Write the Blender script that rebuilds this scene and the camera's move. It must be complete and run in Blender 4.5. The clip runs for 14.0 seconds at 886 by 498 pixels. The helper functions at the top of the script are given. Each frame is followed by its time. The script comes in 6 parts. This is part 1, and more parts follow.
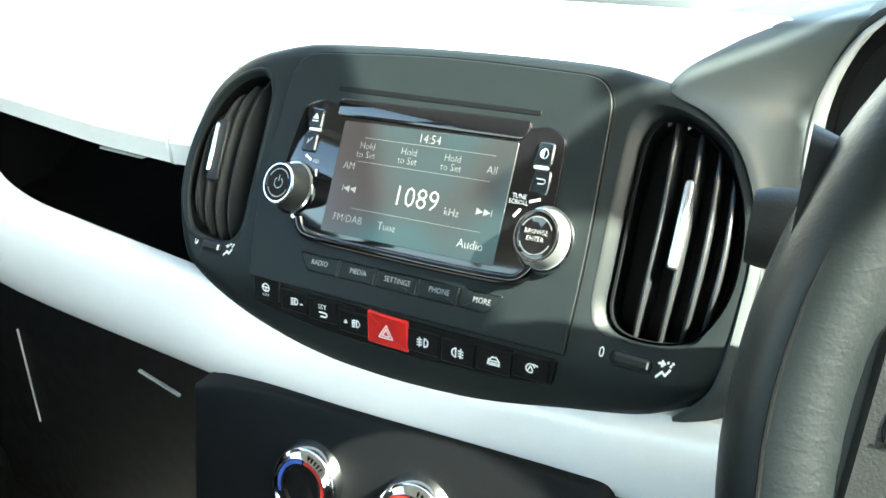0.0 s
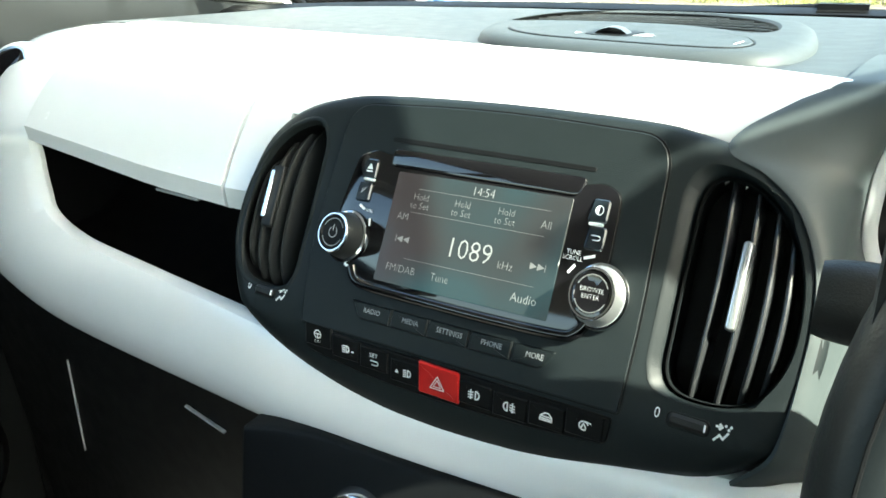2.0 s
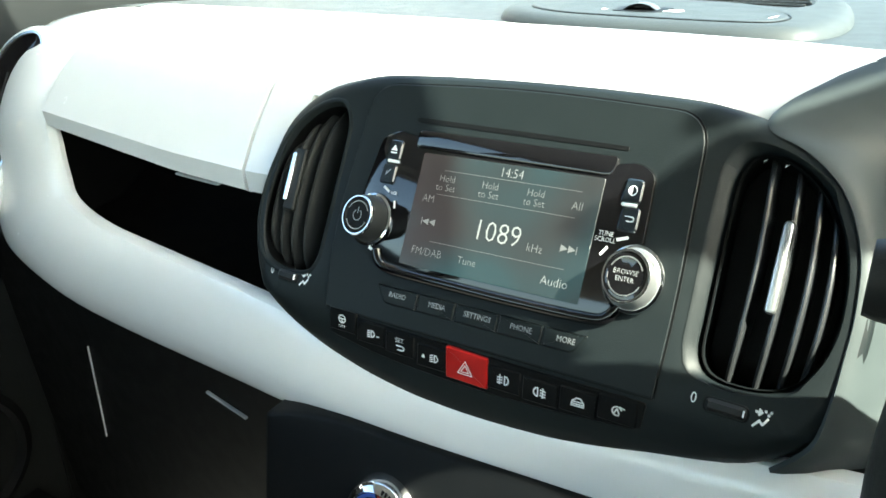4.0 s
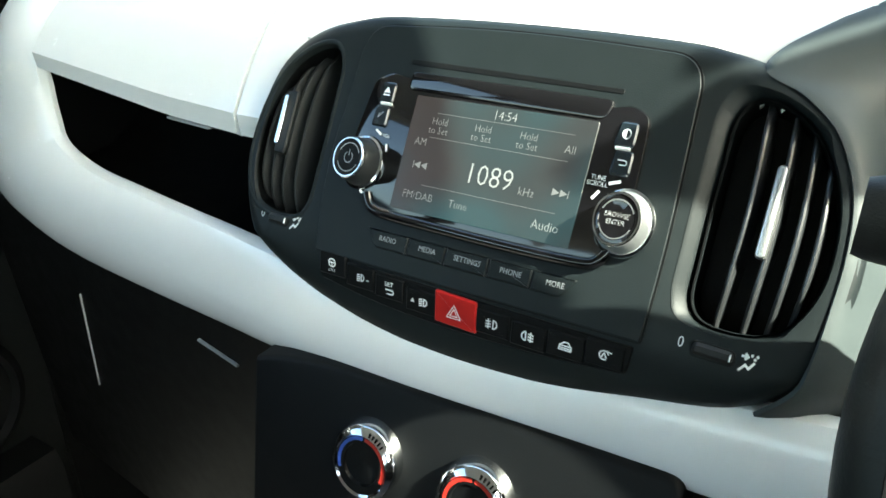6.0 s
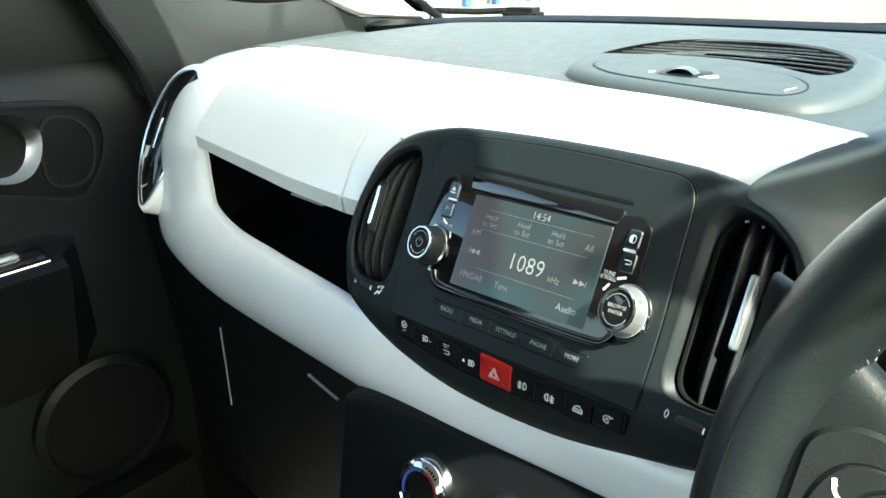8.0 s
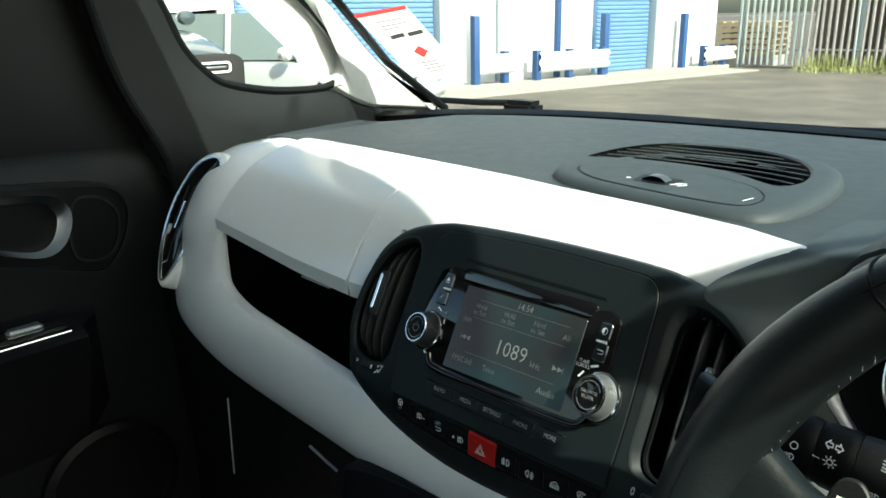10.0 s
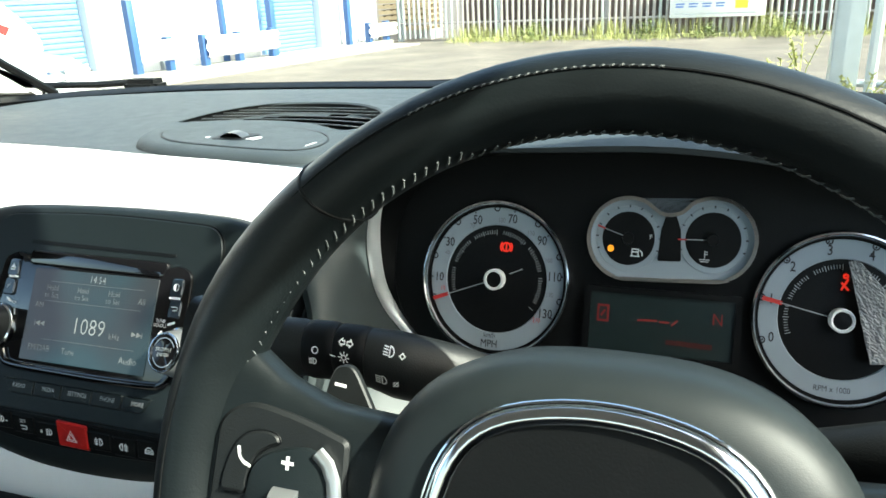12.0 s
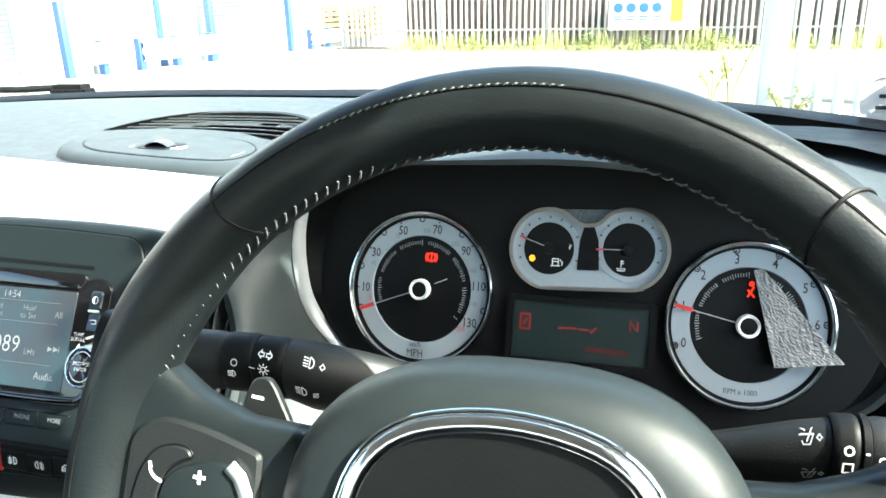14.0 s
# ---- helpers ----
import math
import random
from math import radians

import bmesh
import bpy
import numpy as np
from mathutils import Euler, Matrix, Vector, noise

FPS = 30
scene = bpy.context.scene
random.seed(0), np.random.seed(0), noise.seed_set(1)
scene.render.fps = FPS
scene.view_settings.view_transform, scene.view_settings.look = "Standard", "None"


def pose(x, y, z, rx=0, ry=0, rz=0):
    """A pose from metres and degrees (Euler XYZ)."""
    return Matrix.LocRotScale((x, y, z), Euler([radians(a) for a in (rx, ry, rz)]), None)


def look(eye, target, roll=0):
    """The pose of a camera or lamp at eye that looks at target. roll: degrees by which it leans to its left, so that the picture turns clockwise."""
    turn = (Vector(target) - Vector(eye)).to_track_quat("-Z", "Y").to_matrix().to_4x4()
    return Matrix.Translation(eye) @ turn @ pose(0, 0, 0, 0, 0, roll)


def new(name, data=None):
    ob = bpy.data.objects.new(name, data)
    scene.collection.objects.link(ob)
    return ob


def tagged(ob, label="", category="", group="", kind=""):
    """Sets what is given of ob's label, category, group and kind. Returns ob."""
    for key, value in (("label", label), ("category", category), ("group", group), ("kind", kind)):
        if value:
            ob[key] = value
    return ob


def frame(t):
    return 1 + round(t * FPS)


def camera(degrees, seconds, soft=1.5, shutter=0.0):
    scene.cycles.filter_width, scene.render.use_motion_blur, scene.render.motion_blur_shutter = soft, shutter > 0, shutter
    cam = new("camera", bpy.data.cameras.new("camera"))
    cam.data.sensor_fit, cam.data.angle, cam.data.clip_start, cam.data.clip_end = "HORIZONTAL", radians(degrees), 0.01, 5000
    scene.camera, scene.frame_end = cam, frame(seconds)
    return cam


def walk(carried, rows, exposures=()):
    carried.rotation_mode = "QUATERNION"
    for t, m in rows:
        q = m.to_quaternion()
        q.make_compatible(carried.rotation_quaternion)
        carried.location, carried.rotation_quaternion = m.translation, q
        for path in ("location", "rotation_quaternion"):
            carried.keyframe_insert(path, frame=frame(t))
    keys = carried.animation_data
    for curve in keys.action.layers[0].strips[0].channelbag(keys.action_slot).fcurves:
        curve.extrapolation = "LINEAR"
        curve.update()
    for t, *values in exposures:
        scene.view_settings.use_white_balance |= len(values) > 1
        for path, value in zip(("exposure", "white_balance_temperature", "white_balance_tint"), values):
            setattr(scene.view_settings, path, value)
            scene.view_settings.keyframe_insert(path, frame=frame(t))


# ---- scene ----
rig = camera(62.0, 14.0, 1.6)
PATH = [  # seconds, eye, yaw, pitch, roll
    (0, (0.1904, 0.0002, 1.2533), 28.27, -24.25, -0.82),
    (0.5, (0.1877, -0.0020, 1.2612), 29.10, -21.72, -1.28),
    (1, (0.1776, -0.0018, 1.2595), 30.15, -20.94, -1.21),
    (1.5, (0.1766, -0.0069, 1.2650), 30.35, -21.50, -0.13),
    (2, (0.1787, -0.0025, 1.2684), 30.85, -22.33, -0.95),
    (2.2, (0.1790, 0.0004, 1.2718), 31.07, -22.39, -1.17),
    (4.3, (0.1676, -0.0006, 1.2592), 32.12, -23.75, -1.62),
    (4.5, (0.1684, 0.0015, 1.2562), 31.74, -24.24, -1.01),
    (5, (0.1680, -0.0043, 1.2533), 31.79, -24.93, -0.10),
    (5.5, (0.1695, -0.0046, 1.2525), 32.05, -25.08, -0.43),
    (6, (0.1727, -0.0008, 1.2505), 31.80, -25.89, -0.48),
    (6.5, (0.1758, -0.0007, 1.2566), 31.72, -25.56, -0.36),
    (7, (0.2051, 0.0087, 1.2742), 34.13, -23.81, -0.41),
    (7.5, (0.2310, -0.0046, 1.3039), 40.86, -23.37, 0.39),
    (8, (0.2585, -0.0319, 1.3124), 43.05, -22.89, -2.47),
    (8.2, (0.2663, -0.0440, 1.3180), 44.02, -22.13, -1.91),
    (10.3, (0.3050, -0.0619, 1.3451), 42.96, -17.25, -1.50),
    (10.5, (0.3184, -0.0518, 1.3396), 40.35, -17.87, -2.16),
    (10.6, (0.3335, -0.0527, 1.3399), 37.49, -18.14, -1.79),
    (11, (0.3502, -0.0425, 1.3308), 29.30, -18.83, -2.27),
    (11.5, (0.3812, -0.0337, 1.3268), 21.38, -19.15, -3.20),
    (12, (0.3852, -0.0302, 1.3233), 19.62, -19.52, -2.68),
    (12.5, (0.3860, -0.0277, 1.3223), 18.52, -19.51, -2.15),
    (13, (0.3894, -0.0298, 1.3250), 17.53, -19.02, -2.07),
    (13.5, (0.3963, -0.0309, 1.3259), 15.85, -18.81, -1.68),
    (14, (0.3985, -0.0308, 1.3263), 15.02, -19.08, -1.41),
]
EXPO = [(0, 3.62, 6900, -7), (0.6, 3.34, 6900, -7), (1.0, 2.85, 6900, -7), (2.2, 2.81, 6900, -7), (5, 2.81, 6900, -7), (7, 2.81, 6850, -7), (8, 2.61, 6800, -8), (8.4, 2.31, 6750, -8), (10.2, 0.95, 6700, -8), (11.2, 1.04, 6700, -8), (11.8, 1.74, 6650, -6), (12.4, 2.28, 6600, -4), (13.2, 2.79, 6600, -3), (14, 2.89, 6600, -3)]
walk(rig, [(t, pose(*eye, 90 + pitch, 0, yaw) @ pose(0, 0, 0, 0, 0, roll)) for t, eye, yaw, pitch, roll in PATH], EXPO)

# ---- light ----
SUN_ELEV, SUN_AZ = radians(42), radians(100)  # azimuth clockwise from +y
sky = bpy.data.worlds.new("sky")
scene.world = sky
sky.use_nodes = True
nt = sky.node_tree
tex = nt.nodes.new("ShaderNodeTexSky")
tex.sky_type, tex.sun_disc = "NISHITA", False
tex.sun_elevation, tex.sun_rotation = SUN_ELEV, SUN_AZ
tex.air_density, tex.dust_density = 1.0, 3.0
nt.links.new(tex.outputs[0], nt.nodes["Background"].inputs[0])
nt.nodes["Background"].inputs[1].default_value = 0.15
sun_data = bpy.data.lights.new("sun", "SUN")
sun_data.energy, sun_data.angle, sun_data.color = 4.6, radians(0.6), (1.0, 0.96, 0.9)
sun = new("sun", sun_data)
to_sun = Vector((math.sin(SUN_AZ) * math.cos(SUN_ELEV), math.cos(SUN_AZ) * math.cos(SUN_ELEV), math.sin(SUN_ELEV)))
sun.matrix_world = look(to_sun * 50, (0, 0, 0))


# ---- materials ----
def mat(name, color, rough=0.5, metal=0.0, vary=0.12, scale=60.0, bump=0.0, bump_scale=900.0, coat=0.0, spec=0.5, emit=None, power=0.0, sheen=0.0):
    m = bpy.data.materials.new(name)
    m.use_nodes = True
    n, l = m.node_tree.nodes, m.node_tree.links
    p = n["Principled BSDF"]
    p.inputs["Roughness"].default_value, p.inputs["Metallic"].default_value = rough, metal
    p.inputs["Coat Weight"].default_value, p.inputs["Coat Roughness"].default_value = coat, 0.04
    p.inputs["Specular IOR Level"].default_value = spec
    co = n.new("ShaderNodeTexCoord")
    big = n.new("ShaderNodeTexNoise")
    big.inputs["Scale"].default_value, big.inputs["Detail"].default_value = scale, 5
    l.new(co.outputs["Object"], big.inputs["Vector"])
    ramp = n.new("ShaderNodeMix")
    ramp.data_type = "RGBA"
    ramp.inputs[6].default_value = (*[c * (1 - vary) for c in color], 1)
    ramp.inputs[7].default_value = (*[min(1, c * (1 + vary)) for c in color], 1)
    l.new(big.outputs["Fac"], ramp.inputs[0])
    l.new(ramp.outputs[2], p.inputs["Base Color"])
    mr = n.new("ShaderNodeMapRange")
    mr.inputs["To Min"].default_value, mr.inputs["To Max"].default_value = max(0.0, rough * 0.8), min(1, rough * 1.2)
    l.new(big.outputs["Fac"], mr.inputs["Value"])
    l.new(mr.outputs[0], p.inputs["Roughness"])
    if bump:
        fine = n.new("ShaderNodeTexNoise")
        fine.inputs["Scale"].default_value, fine.inputs["Detail"].default_value = bump_scale, 3
        l.new(co.outputs["Object"], fine.inputs["Vector"])
        b = n.new("ShaderNodeBump")
        b.inputs["Strength"].default_value, b.inputs["Distance"].default_value = bump, 0.0006 if bump_scale > 100 else 0.01
        l.new(fine.outputs["Fac"], b.inputs["Height"])
        l.new(b.outputs[0], p.inputs["Normal"])
    if emit:
        p.inputs["Emission Color"].default_value = (*emit, 1)
        p.inputs["Emission Strength"].default_value = power
    return m


SOFT = mat("soft_dash_plastic", (0.036, 0.0455, 0.051), 0.58, spec=0.35, bump=0.35, bump_scale=1400)
PODM = mat("satin_charcoal_plastic", (0.0084, 0.0119, 0.0131), 0.46, spec=0.2, bump=0.2, bump_scale=1800)
# same plastic as PODM, base lightened to stand for sun on the flank
SIDEP = mat("side_plastic_sunlit_tone", (0.042, 0.0525, 0.055), 0.46, spec=0.3, bump=0.12, bump_scale=1600)
DOORM = mat("dark_door_plastic", (0.0055, 0.0068, 0.0072), 0.5, spec=0.22, bump=0.3, bump_scale=1200)
TRIM = mat("dark_trim_plastic", (0.008, 0.0095, 0.010), 0.5, spec=0.35, bump=0.3, bump_scale=1200)
DARK = mat("black_plastic", (0.003, 0.0035, 0.004), 0.5, spec=0.18, bump=0.15)
# right vent slats: base lighter than BLADE to imitate sunlight on their fronts
SLAT = mat("black_slat_sunlit_tone", (0.026, 0.028, 0.030), 0.30, spec=0.5)
GLOSS = mat("gloss_black", (0.004, 0.004, 0.005), 0.07, coat=0.5)
BLUEBLK = mat("blue_black_gloss", (0.010, 0.016, 0.022), 0.16, coat=0.4)
WHITE = mat("pearl_white_paint", (0.84, 0.86, 0.86), 0.25, vary=0.02, coat=1.0)
CHROME = mat("chrome", (0.72, 0.73, 0.74), 0.1, 1.0, vary=0.05)
SILVERP = mat("silver_painted_trim", (0.58, 0.60, 0.61), 0.32, 0.25, vary=0.04)
SATIN = mat("satin_silver", (0.52, 0.54, 0.55), 0.3, 0.85, vary=0.05)
RED = mat("red_button", (0.42, 0.012, 0.012), 0.35)
PRINT = mat("white_print", (0.86, 0.88, 0.88), 0.6, vary=0.03)
DIMPRINT = mat("grey_print", (0.36, 0.38, 0.39), 0.6, vary=0.03)
GREYINK = mat("mid_grey_print", (0.16, 0.17, 0.18), 0.6)
INK = mat("dark_print", (0.02, 0.02, 0.025), 0.6)
REDINK = mat("red_print", (0.5, 0.03, 0.03), 0.5)
HUBM = mat("satin_hub_cover", (0.0115, 0.0155, 0.0166), 0.46, spec=0.28, bump=0.16, bump_scale=2600)
LEATHER = mat("wheel_leather", (0.0052, 0.0076, 0.0084), 0.42, spec=0.32, bump=0.06, bump_scale=850, vary=0.25)
ln, ll = LEATHER.node_tree.nodes, LEATHER.node_tree.links
cell, pull, spread, crease, fold = (ln.new("ShaderNode" + k) for k in ("TexVoronoi", "TexNoise", "Mapping", "Bump", "Bump"))
cell.inputs["Scale"].default_value = 900
spread.inputs["Scale"].default_value = (1.0, 4.5, 4.5)
pull.inputs["Scale"].default_value, pull.inputs["Detail"].default_value, pull.inputs["Distortion"].default_value = 75, 4, 0.6
where = next(k for k in ln if k.type == "TEX_COORD")
ll.new(where.outputs["Object"], cell.inputs["Vector"]), ll.new(where.outputs["Object"], spread.inputs["Vector"]), ll.new(spread.outputs[0], pull.inputs["Vector"])
ll.new(cell.outputs["Distance"], crease.inputs["Height"]), ll.new(pull.outputs["Fac"], fold.inputs["Height"])
crease.inputs["Strength"].default_value, crease.inputs["Distance"].default_value = 0.07, 0.0005
fold.inputs["Strength"].default_value, fold.inputs["Distance"].default_value = 0.15, 0.0010
ll.new(next(k for k in ln if k.type == "BUMP" and k not in (crease, fold)).outputs[0], crease.inputs["Normal"])
ll.new(crease.outputs[0], fold.inputs["Normal"]), ll.new(fold.outputs[0], ln["Principled BSDF"].inputs["Normal"])
THREAD = mat("grey_thread", (0.085, 0.092, 0.092), 0.8)
DIAL = mat("pale_dial", (0.285, 0.335, 0.38), 0.4, vary=0.03)
WARN = mat("red_warning_lamp", (0.3, 0.01, 0.01), 0.5, emit=(1.0, 0.04, 0.02), power=0.17)
AMBER = mat("amber_warning_lamp", (0.4, 0.15, 0.01), 0.5, emit=(1.0, 0.32, 0.02), power=0.3)
LCDRED = mat("red_segments", (0.16, 0.02, 0.02), 0.5, emit=(1.0, 0.05, 0.03), power=0.012)
DIMGLOW = mat("dim_screen_lines", (0.06, 0.06, 0.06), 0.4, emit=(0.86, 0.92, 0.93), power=0.028)
SMALLTXT = mat("small_screen_text", (0.08, 0.08, 0.08), 0.4, emit=(0.86, 0.92, 0.93), power=0.045)
GRILLE = mat("grey_grille_plastic", (0.050, 0.056, 0.060), 0.36, spec=0.5)
BLADE = mat("satin_vent_blade", (0.016, 0.018, 0.019), 0.38, spec=0.4)
GLOWTXT = mat("screen_text", (0.1, 0.1, 0.1), 0.4, emit=(0.86, 0.92, 0.93), power=0.085)
CARPET = mat("grey_carpet", (0.09, 0.09, 0.09), 0.95, bump=0.6, bump_scale=300)
CABRIC = mat("cabin_lining", (0.52, 0.53, 0.53), 0.9, bump=0.3, bump_scale=500)
SEATC = mat("dark_cabin_cloth", (0.035, 0.036, 0.038), 0.9, bump=0.3, bump_scale=400)
PAPER = mat("paper", (0.75, 0.73, 0.72), 0.8, vary=0.03)
FILM = mat("clear_film", (0.27, 0.28, 0.29), 0.16, bump=0.6, bump_scale=700, vary=0.3)
TRIPLCD = mat("trip_display_glass", (0.015, 0.026, 0.027), 0.3, vary=0.3, scale=40)
TRIPRED = mat("faint_red_field", (0.075, 0.016, 0.014), 0.35, vary=0.4, scale=120)
BLUELIT = mat("blue_scale", (0.05, 0.12, 0.5), 0.5)
REDLIT = mat("red_scale", (0.5, 0.03, 0.02), 0.5)


def screen_material():
    m = mat("screen_glass", (0.012, 0.015, 0.016), 0.22, vary=0.05, spec=0.45)
    n, l = m.node_tree.nodes, m.node_tree.links
    p = n["Principled BSDF"]
    co = n.new("ShaderNodeTexCoord")
    big = n.new("ShaderNodeTexNoise")
    big.inputs["Scale"].default_value, big.inputs["Detail"].default_value = 17, 1
    l.new(co.outputs["Object"], big.inputs["Vector"])
    steep = n.new("ShaderNodeMapRange")
    steep.inputs["From Min"].default_value, steep.inputs["From Max"].default_value = 0.36, 0.62
    l.new(big.outputs["Fac"], steep.inputs["Value"])
    mix = n.new("ShaderNodeMix")
    mix.data_type = "RGBA"
    # uneven teal and reddish emission: backlight plus reflections put into the colour
    mix.inputs[6].default_value, mix.inputs[7].default_value = (0.085, 0.060, 0.062, 1), (0.06, 0.145, 0.175, 1)
    l.new(steep.outputs[0], mix.inputs[0])
    l.new(mix.outputs[2], p.inputs["Emission Color"])
    p.inputs["Emission Strength"].default_value = 0.1
    return m


def glass_material(name, tint, gloss=0.03):
    m = bpy.data.materials.new(name)
    m.use_nodes = True
    n, l = m.node_tree.nodes, m.node_tree.links
    n.remove(n["Principled BSDF"])
    clear, shine, mix = n.new("ShaderNodeBsdfTransparent"), n.new("ShaderNodeBsdfGlossy"), n.new("ShaderNodeMixShader")
    clear.inputs[0].default_value = (*tint, 1)
    shine.inputs["Roughness"].default_value = 0.02
    mix.inputs[0].default_value = gloss
    l.new(clear.outputs[0], mix.inputs[1]), l.new(shine.outputs[0], mix.inputs[2])
    l.new(mix.outputs[0], n["Material Output"].inputs[0])
    return m


SCREEN = screen_material()
GLASS = glass_material("window_glass", (0.93, 0.96, 0.95))

KNOBS = {-1: (-0.0775, 1.1088), 1: (0.0776, 1.1062)}

# ---- building helpers ----
BASE = {}


def thing(name, label, category, at=(0, 0, 0), group="", kind=""):
    ob = tagged(new(name), label, category, group, kind)
    ob.location = at
    BASE[ob] = Vector(at)
    return ob


def part(name, bm, material, parent=None, label="", smooth=35, category="", kind="", group=""):
    bmesh.ops.recalc_face_normals(bm, faces=bm.faces)
    base = BASE.get(parent, Vector())
    if parent is not None:
        bm.transform(Matrix.Translation(-base))
    me = bpy.data.meshes.new(name)
    bm.to_mesh(me)
    bm.free()
    me.materials.append(material)
    if smooth:
        me.polygons.foreach_set("use_smooth", [True] * len(me.polygons))
        me.set_sharp_from_angle(angle=radians(smooth))
    ob = tagged(new(name, me), label, category, group, kind)
    ob.parent = parent
    BASE[ob] = base
    return ob


def loft(rows, bm=None, closed=False, caps=False):
    bm = bm or bmesh.new()
    vs = [[bm.verts.new(p) for p in r] for r in rows]
    n = len(rows[0])
    for a, b in zip(vs, vs[1:]):
        for i in range(n if closed else n - 1):
            j = (i + 1) % n
            bm.faces.new((a[i], a[j], b[j], b[i]))
    if caps:
        bm.faces.new(vs[0][::-1]), bm.faces.new(vs[-1])
    return bm


def thicken(bm, d):
    bmesh.ops.recalc_face_normals(bm, faces=bm.faces)
    bmesh.ops.solidify(bm, geom=bm.faces[:], thickness=d)
    return bm


def smooth_loop(pts, n=6, closed=True):
    """Catmull-Rom through the points."""
    pts = [Vector(p) for p in pts]
    k, out = len(pts), []
    for i in range(k if closed else k - 1):
        p = [pts[(i + o) % k] if closed else pts[min(max(i + o, 0), k - 1)] for o in (-1, 0, 1, 2)]
        for s in range(n):
            t = s / n
            out.append(0.5 * (2 * p[1] + (p[2] - p[0]) * t + (2 * p[0] - 5 * p[1] + 4 * p[2] - p[3]) * t * t + (3 * p[1] - p[0] - 3 * p[2] + p[3]) * t ** 3))
    return out if closed else out + [pts[-1]]


def rounded(pts, r, n=5):
    """A closed 2D polygon with rounded corners; r one radius or one a corner."""
    out, k = [], len(pts)
    for i, p in enumerate(pts):
        p, a, b = Vector(p), Vector(pts[i - 1]), Vector(pts[(i + 1) % k])
        q = r[i] if isinstance(r, (list, tuple)) else r
        da, db = (a - p).normalized(), (b - p).normalized()
        q = min(q, (a - p).length * 0.49, (b - p).length * 0.49)
        for s in range(n + 1):
            t = s / n
            out.append((p + da * q) * (1 - t) ** 2 + 2 * t * (1 - t) * p + (p + db * q) * t * t)
    return out


def rect(x0, y0, x1, y1, r=0.0, n=4):
    c = [(x0, y0), (x1, y0), (x1, y1), (x0, y1)]
    return rounded(c, r, n) if r else [Vector(p) for p in c]


def inset(poly, d):
    k = len(poly)
    area = sum(poly[i - 1].x * poly[i].y - poly[i].x * poly[i - 1].y for i in range(k))
    sign, out = (1 if area > 0 else -1), []
    for i in range(k):
        a, b = poly[i] - poly[i - 1], poly[(i + 1) % k] - poly[i]
        na, nb = Vector((-a.y, a.x)), Vector((-b.y, b.x))
        v = (na.normalized() if na.length > 1e-9 else Vector((0, 0))) + (nb.normalized() if nb.length > 1e-9 else Vector((0, 0)))
        out.append(poly[i] + (v.normalized() if v.length > 1e-9 else v) * d * sign)
    return out


def plate(poly, put, h0, h1, bev=0.0005, bm=None, back=True):
    """A slab of the outline poly in the frame put(u, v, h), with a chamfered front edge."""
    bm = bm or bmesh.new()
    poly = [Vector(p) for p in poly]
    rings = [(poly, h0), (poly, h1 - bev), (inset(poly, bev * 0.35), h1 - bev * 0.3), (inset(poly, bev), h1)]
    if bev <= 0.0015:
        del rings[2]
    vs = [[bm.verts.new(put(p.x, p.y, h)) for p in q] for q, h in rings]
    k = len(poly)
    for a, b in zip(vs, vs[1:]):
        for i in range(k):
            bm.faces.new((a[i], a[(i + 1) % k], b[(i + 1) % k], b[i]))
    caps = [bm.faces.new(vs[-1])]
    if back:
        caps.append(bm.faces.new(vs[0][::-1]))
    if k > 40:
        bmesh.ops.triangulate(bm, faces=caps, ngon_method="EAR_CLIP")
    return bm


def ring_plate(outer, inner, put, h0, h1, bm=None):
    """A frame between two outlines with the same number of points."""
    bm = bm or bmesh.new()
    rings = [(outer, h0), (outer, h1), (inner, h1), (inner, h0)]
    vs = [[bm.verts.new(put(p.x, p.y, h)) for p in q] for q, h in rings]
    k = len(outer)
    for a, b in zip(vs, vs[1:] + vs[:1]):
        for i in range(k):
            bm.faces.new((a[i], a[(i + 1) % k], b[(i + 1) % k], b[i]))
    return bm


def holed(outer, holes, put, h, bm):
    """A flat face with holes; returns the vertex loops."""
    loops, edges = [], []
    for poly in (outer, *holes):
        vs = [bm.verts.new(put(p.x, p.y, h)) for p in poly]
        loops.append(vs)
        edges += [bm.edges.new((vs[i - 1], vs[i])) for i in range(len(vs))]
    bmesh.ops.triangle_fill(bm, use_beauty=True, use_dissolve=False, edges=edges)
    return loops


def wall_of(loop, poly, put, h, bm):
    vs = [bm.verts.new(put(p.x, p.y, h)) for p in poly]
    for i in range(len(vs)):
        bm.faces.new((loop[i - 1], loop[i], vs[i], vs[i - 1]))
    return vs


def lathe(profile, put, u, v, seg=48, bm=None, cap=True, ripple=None):
    """Turns (radius, height) pairs round the point u, v of the frame put."""
    bm = bm or bmesh.new()
    rows = []
    for r, h in profile:
        row = []
        for i in range(seg):
            a = 2 * math.pi * i / seg
            q = r * (1 + (ripple if ripple and i % 2 else 0))
            row.append(bm.verts.new(put(u + q * math.cos(a), v + q * math.sin(a), h)))
        rows.append(row)
    for a, b in zip(rows, rows[1:]):
        for i in range(seg):
            bm.faces.new((a[i], a[(i + 1) % seg], b[(i + 1) % seg], b[i]))
    if cap:
        bm.faces.new(rows[-1])
    return bm


